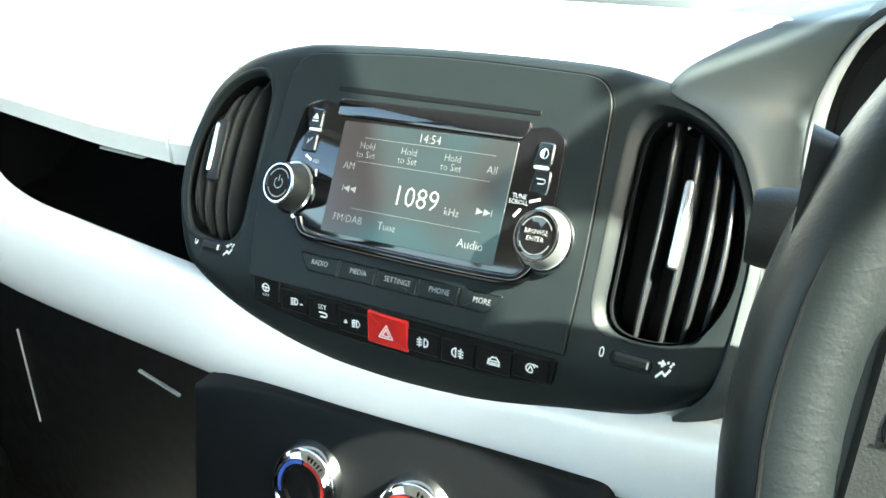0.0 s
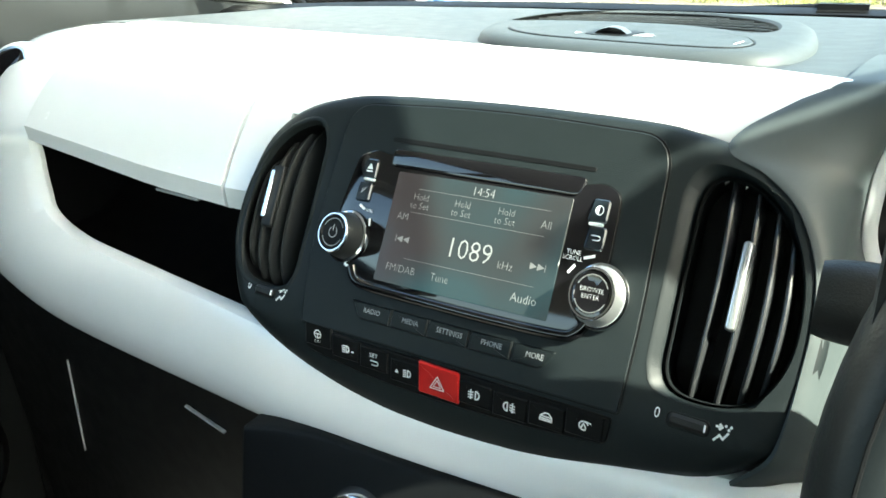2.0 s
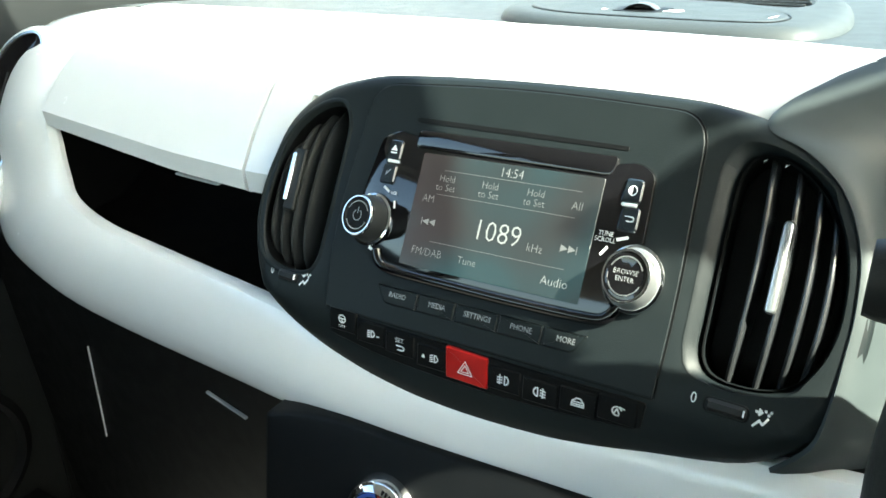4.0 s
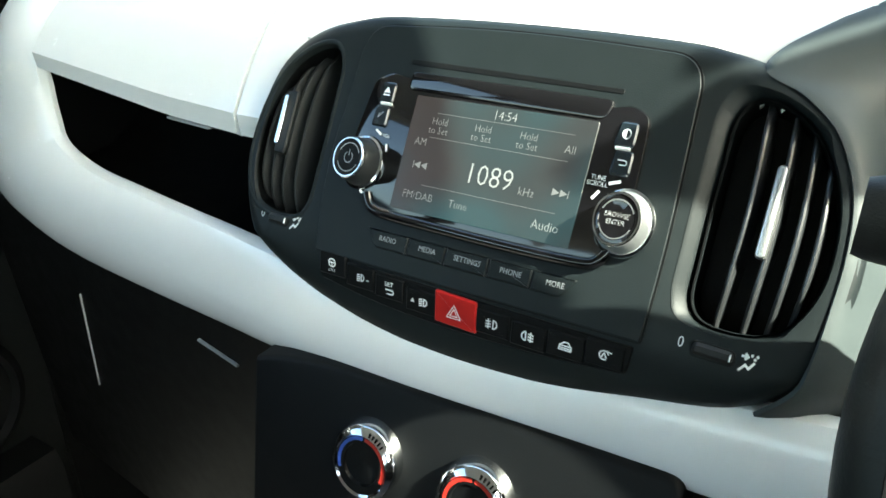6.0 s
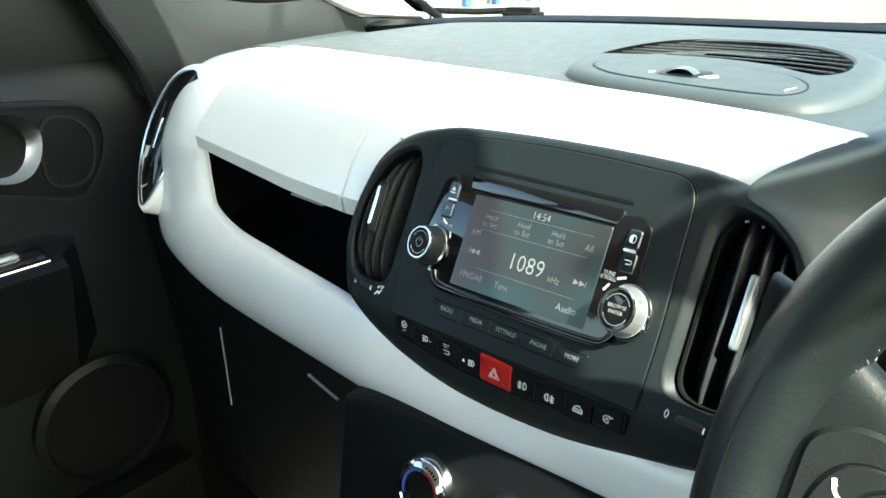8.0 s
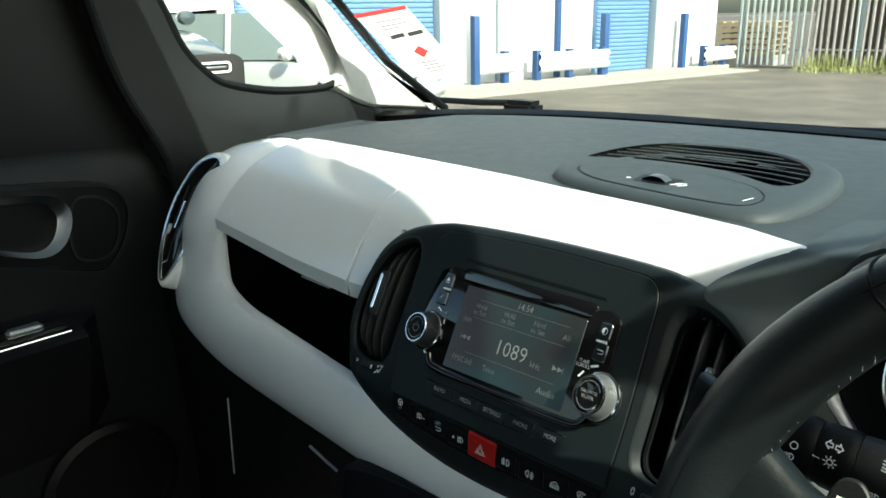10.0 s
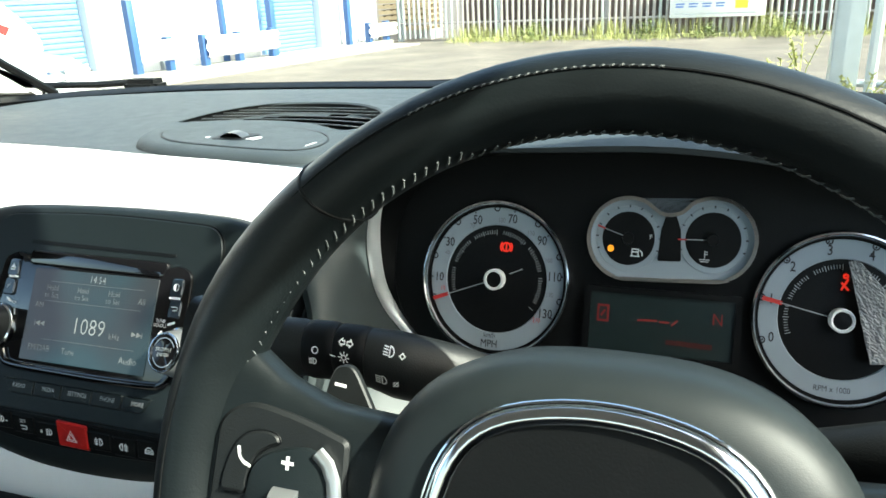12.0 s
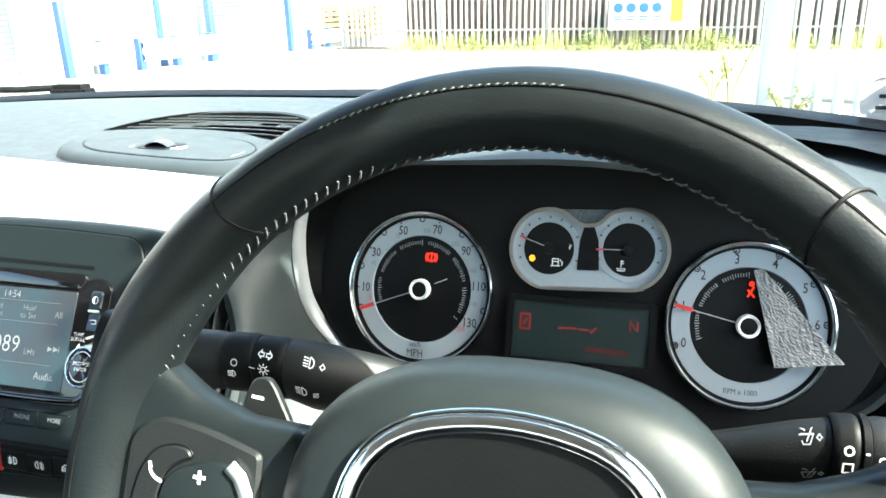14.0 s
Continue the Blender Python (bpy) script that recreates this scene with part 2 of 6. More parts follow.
def sweep(path, shape, bm=None, closed=False, up=(0, 0, 1)):
    """Carries the 2D outline shape along a path of points."""
    rows, k = [], len(path)
    path = [Vector(p) for p in path]
    for i, p in enumerate(path):
        t = (path[(i + 1) % k] - path[i - 1]) if closed else (path[min(i + 1, k - 1)] - path[max(i - 1, 0)])
        t.normalize()
        s = t.cross(Vector(up)).normalized()
        w = s.cross(t)
        rows.append([p + s * a + w * b for a, b in shape])
    if closed:
        rows.append(rows[0])
    bm = loft(rows, bm, closed=True, caps=not closed)
    if closed:
        bmesh.ops.remove_doubles(bm, verts=bm.verts, dist=1e-7)
    return bm


def circle(r, n=10, ry=None):
    return [(r * math.cos(2 * math.pi * i / n), (ry or r) * math.sin(2 * math.pi * i / n)) for i in range(n)]


def box(x0, y0, z0, x1, y1, z1, bev=0.0, bm=None):
    own = bmesh.new()
    bmesh.ops.create_cube(own, size=1)
    own.transform(Matrix.Translation(((x0 + x1) / 2, (y0 + y1) / 2, (z0 + z1) / 2)) @ Matrix.Diagonal((x1 - x0, y1 - y0, z1 - z0, 1)))
    if bev:
        bmesh.ops.bevel(own, geom=own.edges[:], offset=bev, segments=2, affect="EDGES")
    if bm is None:
        return own
    me = bpy.data.meshes.new("tmp")
    own.to_mesh(me)
    own.free()
    bm.from_mesh(me)
    bpy.data.meshes.remove(me)
    return bm


def strokes(lines, put, h, w, bm=None):
    """Flat ribbons along polylines of (u, v)."""
    bm = bm or bmesh.new()
    for line in lines:
        pts = [Vector(p) for p in line]
        for a, b in zip(pts, pts[1:]):
            d = (b - a)
            if d.length < 1e-7:
                continue
            d.normalize()
            s = Vector((-d.y, d.x)) * w / 2
            a2, b2 = a - d * w * 0.3, b + d * w * 0.3
            bm.faces.new([bm.verts.new(put(q.x, q.y, h)) for q in (a2 - s, b2 - s, b2 + s, a2 + s)])
    return bm


def arc(u, v, r, a0, a1, n=10, ry=None):
    return [(u + r * math.cos(radians(a0 + (a1 - a0) * i / n)), v + (ry or r) * math.sin(radians(a0 + (a1 - a0) * i / n))) for i in range(n + 1)]


def writing(text, put, u, v, h, size, material, parent, squeeze=1.0, name="writing", turn=0.0, thin=0.0):
    """Built-in font, centred at u, v of the frame put, lying at height h."""
    cu = bpy.data.curves.new("tmp", "FONT")
    cu.body, cu.size, cu.align_x, cu.align_y, cu.resolution_u = text, size, "CENTER", "CENTER", 2
    cu.offset = -thin * size
    ob = new("tmp", cu)
    deps = bpy.context.evaluated_depsgraph_get()
    me = bpy.data.meshes.new_from_object(ob.evaluated_get(deps))
    bm = bmesh.new()
    bm.from_mesh(me)
    bpy.data.objects.remove(ob)
    bpy.data.curves.remove(cu)
    bpy.data.meshes.remove(me)
    c, s = math.cos(radians(turn)), math.sin(radians(turn))
    for q in bm.verts:
        x, y = q.co.x * squeeze, q.co.y
        q.co = put(u + x * c - y * s, v + x * s + y * c, h)
    return part(name, bm, material, parent, smooth=0)

# ---- the car: shell ----
POD_N, POD_LOW = Vector((0, -0.8725, 0.4886)), Vector((0, -0.9929, 0.1191))


def pod(x, s, h=0.0):
    """A place on the face of the centre stack, sloping above the switches and steep below: x across, s its height z, h out of the face."""
    return Vector((x, 0.342 + (max(s, 1.06) - 1.147) * 0.56 + (min(s, 1.06) - 1.06) * 0.12, s)) + (POD_N if s > 1.06 else POD_LOW) * h


def pod_flat(x, s, h=0.0):
    """The same slope carried on straight to the lower edge."""
    return Vector((x, 0.342 + (s - 1.147) * 0.56, s)) + POD_N * h


CL_N = Vector((0, -0.951, 0.309))


def clu(x, z, h=0.0):
    """A place on the instrument panel."""
    return Vector((x, 0.405 + (z - 1.14) * 0.325, z)) + CL_N * h


WC, WT = Vector((0.357, 0.179, 1.130)), radians(22.7)
W_U, W_V, W_N = Vector((1, 0, 0)), Vector((0, math.sin(WT), math.cos(WT))), Vector((0, -math.cos(WT), math.sin(WT)))


def whl(u, v, w=0.0):
    """A place on the steering wheel: u across, v up in its plane, w towards the driver."""
    return WC + W_U * u + W_V * v + W_N * w


def interp(x, xs, ys):
    return float(np.interp(x, xs, ys))


# upper white fascia with the lid of the upper glovebox


YTX, YTY = [-0.6, -0.53, -0.39, -0.2, -0.1, -0.04, 0.04, 0.09, 0.12, 0.165, 0.2], [0.485, 0.484, 0.486, 0.469, 0.458, 0.447, 0.437, 0.427, 0.421, 0.402, 0.392]


def fascia_profile(x):
    yb = interp(x, [-0.47, -0.43, -0.2, 0.12, 0.17], [0.355, 0.352, 0.344, 0.35, 0.388])
    zb = interp(x, [-0.47, -0.44, -0.28, -0.2, 0.12, 0.17], [1.123, 1.121, 1.105, 1.102, 1.102, 1.190])
    yt = interp(x, YTX, YTY)
    zt = interp(x, [-0.6, -0.5, 0.2], [1.196, 1.203, 1.203])
    top_ = [(yb + (yt - yb) * a, zb + (zt - zb) * b) for a, b in ((0.0, 0.135), (0.10, 0.33), (0.23, 0.54), (0.43, 0.77), (0.78, 0.965), (1.0, 1.0))]
    low_ = [(yb + 0.014, zb), (yb + 0.003, zb + 0.0006), (yb + 0.0012, zb + 0.0018)]
    return [Vector((x, *p)) for p in low_] + [Vector((x, p.x, p.y)) for p in smooth_loop(top_, 4, False)]


fascia = thing("fascia_panel", "glossy pearl white dashboard fascia with glovebox lid and lower band", "dashboard trim", (-0.2, 0.4, 1.1))
part("glovebox_lid", thicken(loft([fascia_profile(x) for x in np.linspace(-0.443, -0.2045, 12)]), -0.004), WHITE, fascia, "closed glossy white glovebox lid")
bm = loft([fascia_profile(x) for x in np.linspace(-0.2012, 0.168, 40)])
hidden = lambda c: c.x > -0.160 and c.z < 1.160  # behind the centre stack
bmesh.ops.delete(bm, geom=[q for q in bm.faces if hidden(q.calc_center_median())], context="FACES")
part("upper_panel", thicken(bm, -0.004), WHITE, fascia)
# the C-shaped band: inner and outer edge, station by station
BAND = [((-0.4535, 0.497, 1.202), (-0.555, 0.492, 1.194)), ((-0.4545, 0.45, 1.193), (-0.592, 0.462, 1.182)), ((-0.4480, 0.397, 1.167), (-0.622, 0.436, 1.150)),
        ((-0.4445, 0.358, 1.133), (-0.642, 0.415, 1.095)), ((-0.4365, 0.350, 1.105), (-0.650, 0.400, 1.045)), ((-0.428, 0.345, 1.080), (-0.648, 0.390, 0.995)), ((-0.412, 0.339, 1.062), (-0.618, 0.376, 0.966)),
        ((-0.36, 0.331, 1.050), (-0.54, 0.358, 0.954)), ((-0.29, 0.324, 1.046), (-0.42, 0.338, 0.951)),
        ((-0.15, 0.305, 1.044), (-0.2, 0.306, 0.968)), ((-0.09, 0.300, 1.036), (-0.13, 0.298, 0.972)), ((0, 0.298, 1.03), (-0.04, 0.293, 0.978)),
        ((0.1, 0.298, 1.036), (0.09, 0.292, 0.985)), ((0.2, 0.300, 1.046), (0.2, 0.292, 0.99)), ((0.36, 0.31, 1.046), (0.36, 0.30, 0.99)), ((0.6, 0.36, 1.046), (0.6, 0.35, 0.99))]
WRAP = Vector((0.275, -0.045, 1.325))  # the outer end wraps towards the seats
OUTER = [WRAP + (Vector(b[1]) - WRAP) * k for b, k in zip(BAND, (0.97, 0.93, 0.91, 0.91, 0.91, 0.91, 0.91, 0.93, 0.97, *[1.0] * 8))]
IN, OUT = smooth_loop([b[0] for b in BAND], 5, False), smooth_loop(OUTER, 5, False)
rows = []
for i, (a, b) in enumerate(zip(IN, OUT)):
    d = (OUT[min(i + 1, len(OUT) - 1)] - OUT[max(i - 1, 0)] + IN[min(i + 1, len(IN) - 1)] - IN[max(i - 1, 0)]).normalized()
    nrm = (b - a).cross(d).normalized()
    if nrm.y > 0:
        nrm = -nrm
    w = (b - a).length
    row = [a - nrm * 0.007, a - nrm * 0.003]
    for s in (0.03, 0.12, 0.3, 0.5, 0.7, 0.88, 0.97):
        row.append(a.lerp(b, s) + nrm * min(0.16 * w, 0.013) * min(1.0, 0.25 + 0.06 * i) * (1 - (2 * s - 1) ** 2) ** 0.75)
    row += [b - nrm * 0.006, b - nrm * 0.04]
    rows.append(row)
part("lower_band", loft(rows), WHITE, fascia)
part("lid_notch", plate(rounded([(-0.282, 1.1005), (-0.238, 1.0985), (-0.238, 1.1000), (-0.282, 1.1022)], 0.0004), lambda u, v, h: Vector((u, 0.3475 - h, v)), -0.01, 0.002), DIMPRINT, fascia, "small bright metal pull under the lid")

# open shelf behind the band
bm = loft([[(x, y, z) for y, z in ((0.335, 1.02), (0.42, 1.03), (0.47, 1.06), (0.47, 1.10), (0.36, 1.118))] for x in (-0.47, -0.15)])
bm.faces.new([bm.verts.new((-0.47, y, z)) for y, z in ((0.335, 1.02), (0.42, 1.03), (0.47, 1.06), (0.47, 1.13), (0.36, 1.13))])
part("dash_shelf", bm, DARK, None, "deep black open shelf in the dashboard", category="shelf", kind="structure")

# soft dash top
rows = []
for x in np.linspace(-0.64, 0.70, 180):
    yt = interp(x, [-0.64, -0.62, -0.577, -0.53, *YTX[2:10], 0.176, 0.25, 0.30, 0.48, 0.56, 0.7], [0.74, 0.66, 0.545, 0.484, *YTY[2:10], 0.475, 0.488, 0.49, 0.49, 0.455, 0.43]) - 0.001
    yf = max(1.0 - 0.25 * (x / 0.7) ** 4 - 0.03 * (x / 0.7) ** 2, yt + 0.05)
    lift = interp(x, [0.165, 0.24, 0.3, 0.42, 0.5, 0.56, 0.7], [0, 0.014, 0.021, 0.015, 0.006, 0.002, 0.0])
    fall = 0.016 * max(0.0, x - 0.42) / 0.15
    row = []
    for s in np.linspace(0, 1, 40):
        y = yt + (yf - yt) * s
        z = 1.2045 - 0.003 * math.sin(math.pi * min(1, s * 1.3)) - 0.02 * s ** 3 - min(0.016, fall) - 0.13 * max(0.0, -0.5 - x) + lift * (1 - s) ** 2.5
        row.append((x, y, z))
    rows.append([(x, yt - 0.004, row[0][2] - 0.03)] + row)
bm = loft(rows)
mouth = lambda p: ((p.x - 0.012) / 0.092) ** 2 + ((p.y - 0.615) / 0.062) ** 2 < 1
bmesh.ops.delete(bm, geom=[q for q in bm.faces if mouth(q.calc_center_median())], context="FACES")
part("dash_top", bm, SOFT, None, "soft grained dark grey dashboard top", category="dashboard", kind="structure")

# cabin shell: sides, roof, floor, bulkhead, rear
part("floor", box(-0.75, -2.2, 0.30, 0.75, 1.1, 0.34), CARPET, None, "grey carpeted car floor", category="floor", kind="structure")
part("bulkhead", box(-0.72, 0.60, 0.34, 0.72, 0.66, 1.16), DARK, None, "dark bulkhead under the dashboard", category="bulkhead", kind="structure")
roof_front = lambda x: 0.355 - 0.155 * (x / 0.55) ** 2
part("roof_lining", loft([[(x, y, 1.62 + 0.03 * math.cos(x * 2)) for y in np.linspace(-2.2, roof_front(x), 8)] for x in np.linspace(-0.62, 0.63, 13)]), CABRIC, None, "pale grey roof lining", category="ceiling", kind="structure")
part("rear_wall", box(-0.7, -2.25, 0.3, 0.7, -2.2, 1.1), SEATC, None, "dark rear end of the cabin", category="wall", kind="structure")


def side(sign, name):
    """A front door: inner panel up to the sill, window frame and pillars."""
    X = lambda v: sign * v + (0.05 if sign > 0 else 0.0)  # the cabin's middle lies at x = 0.025
    door = thing(name, "dark grey car door with sill and inner panel, closed", "car door", (X(0.68), 0, 0.9))
    prof = [(0.70, 0.34), (0.685, 0.6), (0.67, 0.9), (0.672, 0.94), (0.668, 1.12), (0.672, 1.175), (0.69, 1.2), (0.72, 1.212), (0.76, 1.213)]
    part("inner_panel", loft([[(X(a), y, z + (0.0 if z < 1 else (0.2 - y) * 0.02)) for a, z in prof] for y in np.linspace(-1.0, 0.415, 24)]), DOORM, door)
    put = lambda u, v, h=0.0: Vector((X(0.669 - h), u, v))
    # recess with the pull handle
    rec = smooth_loop([Vector(p) for p in ((0.10, 1.172), (0.20, 1.166), (0.32, 1.150), (0.350, 1.12), (0.346, 1.08), (0.325, 1.045), (0.296, 1.030), (0.22, 1.055), (0.10, 1.09))], 4)
    part("recess_rim", ring_plate(rec, inset(rec, 0.006), put, -0.004, 0.007), PODM, door)
    cup = part("recess", plate(inset(rec, 0.006), put, -0.004, 0.002, 0.0005), DARK, door, "dark recess behind the door handle")
    pocket = smooth_loop([Vector(p) for p in ((0.282, 1.135), (0.315, 1.132), (0.335, 1.105), (0.325, 1.062), (0.300, 1.048), (0.272, 1.060), (0.270, 1.10))], 4)
    part("handle_pocket", ring_plate(pocket, inset(pocket, 0.003), put, 0.0, 0.006), TRIM, cup)
    hnd = smooth_loop([Vector(p) for p in ((0.12, 1.158), (0.21, 1.153), (0.255, 1.145), (0.272, 1.120), (0.260, 1.085), (0.232, 1.072), (0.18, 1.088), (0.12, 1.11))], 4)
    part("door_handle", ring_plate(hnd, [p + (Vector((0.19, 1.115)) - p) * 0.22 for p in hnd], put, 0.002, 0.016), CHROME, cup, "chrome inner door handle")
    # arm rest, speaker, bin: blacker than the panel to stand for light falling off
    # arm rest with switch panel
    rows = [[(X(0.67 - a), y, z) for a, z in ((0.0, 1.0), (0.012, 0.992), (0.05, 0.985), (0.065, 0.975), (0.062, 0.95), (0.03, 0.87), (0.0, 0.80))] for y in np.linspace(-0.8, 0.25, 12)]
    rows.append([(X(0.67), 0.285, z) for z in (0.99, 0.985, 0.98, 0.97, 0.95, 0.90, 0.85)])
    arm = part("arm_rest", loft(rows), DARK, door)
    part("switch_plate", box(X(0.64) - 0.018, 0.05, 0.984, X(0.64) + 0.018, 0.235, 0.992, 0.003), GLOSS, arm, "gloss black window switch plate")
    part("window_switch", box(X(0.64) - 0.008, 0.17, 0.990, X(0.64) + 0.008, 0.21, 0.998, 0.003), SATIN, arm)
    part("plate_trim", sweep([Vector((X(0.617), 0.04, 0.985)), Vector((X(0.617), 0.235, 0.984))], circle(0.0015, 6)), CHROME, arm, "thin chrome line")
    spk = lambda u, v, h=0.0: Vector((X(0.676 - h), u, v))
    part("speaker_ring", lathe([(0.095, 0), (0.095, 0.012), (0.085, 0.018), (0.08, 0.008)], spk, 0.27, 0.72, 36, cap=False), DARK, door)
    part("speaker_mesh", lathe([(0.081, 0.008), (0, 0.012)], spk, 0.27, 0.72, 30, cap=False), DARK, door)
    bin_ = [[(X(0.68 - a), y, z) for a, z in ((0.0, 0.62), (0.05, 0.62), (0.06, 0.60), (0.055, 0.45), (0.02, 0.40))] for y in np.linspace(-0.7, 0.36, 8)]
    part("door_bin", thicken(loft(bin_), 0.004), DARK, door)
    if sign < 0:
        sail = [Vector(p) for p in ((0.42, 1.165), (0.378, 1.275), (0.325, 1.45), (0.255, 1.63), (0.0, 1.63), (0.06, 1.45), (0.10, 1.20))]
        part("sail_panel", plate(sail, lambda u, v, h: Vector((-0.69 + 0.16 * max(0.0, v - 1.30) + h, u, v)), -0.01, 0.004, 0.002), TRIM, door, "black corner panel of the door window")
    return door


side(-1, "passenger_door")
side(1, "driver_door")


def along(points, n):
    """n places at even steps along a smooth open curve."""
    c = smooth_loop([Vector(p) for p in points], 6, False)
    d = np.concatenate([[0], np.cumsum([(b - a).length for a, b in zip(c, c[1:])])])
    return [Vector((interp(q, d, [p.x for p in c]), interp(q, d, [p.y for p in c]))) for q in np.linspace(0, d[-1], n)]


def front_corner(sgn):
    """Windscreen pillar and quarter window of one side: u runs forward, v up."""
    lean = lambda v: 0.66 - (0.16 if sgn < 0 else 0.29) * max(0.0, v - 1.30)
    far = 0.05 if sgn > 0 else 0.0
    put = lambda u, v, h=0.0: Vector((sgn * (lean(v) - h) + far, u, v))
    pil = thing("windscreen_pillar", "pale grey windscreen pillar trim", "pillar", (sgn * 0.66, 0.8, 1.2), kind="structure")
    outl = rounded([(0.690, 1.243), (0.728, 1.222), (0.77, 1.205), (0.93, 1.185), (0.790, 1.28), (0.676, 1.38), (0.470, 1.50), (0.262, 1.63), (0.22, 1.63), (0.44, 1.50), (0.630, 1.38), (0.726, 1.290)], [0.01, 0.02, 0.02, 0.002, 0.02, 0.02, 0.02, 0.002, 0.002, 0.02, 0.02, 0.02], 4)
    part("pillar_trim", plate(outl, put, -0.006, 0.02, 0.010), CABRIC, pil)
    inn = along([(0.27, 1.63), (0.33, 1.50), (0.412, 1.38), (0.445, 1.315), (0.482, 1.275), (0.515, 1.257), (0.59, 1.242), (0.685, 1.239), (0.73, 1.221), (0.78, 1.203), (0.93, 1.188)], 40)
    out = along([(0.23, 1.63), (0.30, 1.45), (0.352, 1.275), (0.385, 1.20), (0.40, 1.15), (0.45, 1.11), (0.55, 1.10), (0.70, 1.10), (0.93, 1.12)], 40)
    rows = [[put(a.x, a.y, h) for h in (-0.03, 0.008)] + [put(*a.lerp(b, t), 0.012) for t in (0.04, 0.35, 0.65, 0.96)] + [put(b.x, b.y, h) for h in (0.008, -0.03)] for a, b in zip(inn, out)]
    part("quarter_trim", loft(rows), TRIM, pil, "dark grey trim round the quarter window")
    seal = smooth_loop([Vector(p) for p in ((0.28, 1.60), (0.335, 1.50), (0.412, 1.38), (0.445, 1.315), (0.482, 1.275), (0.515, 1.259), (0.59, 1.245), (0.680, 1.243), (0.720, 1.262), (0.724, 1.292), (0.630, 1.382), (0.44, 1.50), (0.29, 1.61))], 4)
    part("window_seal", sweep([put(p.x, p.y, 0.008) for p in seal], circle(0.006, 8), closed=True, up=(1, 0, 0)), DARK, pil, "black rubber seal")
    part("door_seal", sweep([put(p.x, p.y, 0.014) for p in smooth_loop([Vector(q) for q in ((0.23, 1.62), (0.30, 1.45), (0.352, 1.275), (0.401, 1.168), (0.42, 1.05))], 4, False)], circle(0.007, 8), up=(1, 0, 0)), DARK, pil)
    part("screen_seal", sweep([put(u, v, 0.022) for u, v in ((0.945, 1.185), (0.805, 1.275), (0.688, 1.378), (0.480, 1.503), (0.268, 1.635))], circle(0.007, 8), up=(1, 0, 0)), DARK, pil, "black windscreen seal")
    kick = part("kick_panel", box(far + sgn * 0.70 - 0.02, 0.40, 0.3, far + sgn * 0.70 + 0.02, 0.70, 1.19), DARK, None, "dark panel beside the footwell", category="wall", kind="structure")
    part("centre_pillar", box(far + sgn * 0.65 - 0.04, -0.68, 1.15, far + sgn * 0.65 + 0.04, -0.52, 1.62, 0.015), TRIM, None, "dark centre pillar trim", category="pillar", kind="structure")
    part("roof_rail", box(sgn * 0.60 - 0.03, -2.2, 1.57, sgn * 0.60 + 0.03, 0.20, 1.64, 0.01), CABRIC, None, "pale grey roof rail trim", category="trim", kind="structure")
    part("rear_side", box(far + sgn * 0.72 - 0.02, -2.2, 0.3, far + sgn * 0.72 + 0.02, -1.0, 1.2), DARK, None, "dark rear side of the cabin", category="wall", kind="structure")


front_corner(-1)
front_corner(1)
part("roof_header", sweep([Vector((x, roof_front(x) - 0.03, 1.625)) for x in np.linspace(-0.6, 0.61, 17)], [(-0.035, -0.01), (0.0, -0.03), (0.03, -0.02), (0.04, 0.015), (-0.04, 0.02)]), CABRIC, None, "pale grey header over the windscreen", category="trim", kind="structure")
part("car_roof", thicken(loft([[(x, y, 1.67 + 0.03 * math.cos(x * 2)) for y in np.linspace(-2.25, roof_front(x) + 0.01, 6)] for x in np.linspace(-0.66, 0.67, 13)]), 0.015), WHITE, None, "white painted car roof", category="roof", kind="structure")
# unseen board added behind the camera; its height limits light from the rear
part("rear_light_block", box(-0.68, -0.98, 0.34, 0.68, -0.95, 1.15), SEATC, None, "plain dark grey unseen board, added to block light from the rear", category="wall", kind="structure")
rows = [[(x, 1.03 - 0.12 * (x / 0.7) ** 4 + (roof_front(x) - 1.0) * t, 1.185 + 0.43 * t + 0.03 * math.sin(math.pi * t)) for x in np.linspace(-0.66 + 0.08 * t, 0.71 - 0.08 * t, 14)] for t in np.linspace(0, 1, 6)]
pane = part("windscreen", loft(rows), GLASS, None, "clear sloping windscreen glass", category="window", kind="structure")
pane.visible_shadow = False

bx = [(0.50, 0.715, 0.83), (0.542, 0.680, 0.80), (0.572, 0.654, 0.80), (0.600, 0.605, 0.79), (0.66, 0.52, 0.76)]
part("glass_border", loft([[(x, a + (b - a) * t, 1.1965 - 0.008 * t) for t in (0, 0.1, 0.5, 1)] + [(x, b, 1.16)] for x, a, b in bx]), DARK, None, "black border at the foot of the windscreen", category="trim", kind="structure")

# ---- centre stack ----
RIGHT = [(0, 1.190), (0.077, 1.1885), (0.107, 1.185), (0.137, 1.177), (0.161, 1.163), (0.1755, 1.137), (0.1800, 1.110), (0.1775, 1.084), (0.167, 1.060), (0.142, 1.040), (0.10, 1.029), (0.055, 1.0190), (0, 1.0140)]
LEFT = [(0.077, 1.1885), (0.109, 1.185), (0.141, 1.175), (0.162, 1.157), (0.171, 1.133), (0.173, 1.107), (0.168, 1.084), (0.153, 1.060), (0.130, 1.0435), (0.097, 1.030), (0.055, 1.0193)]
POD = smooth_loop([Vector(p) for p in RIGHT] + [Vector((-x, z)) for x, z in LEFT[::-1]], 4)
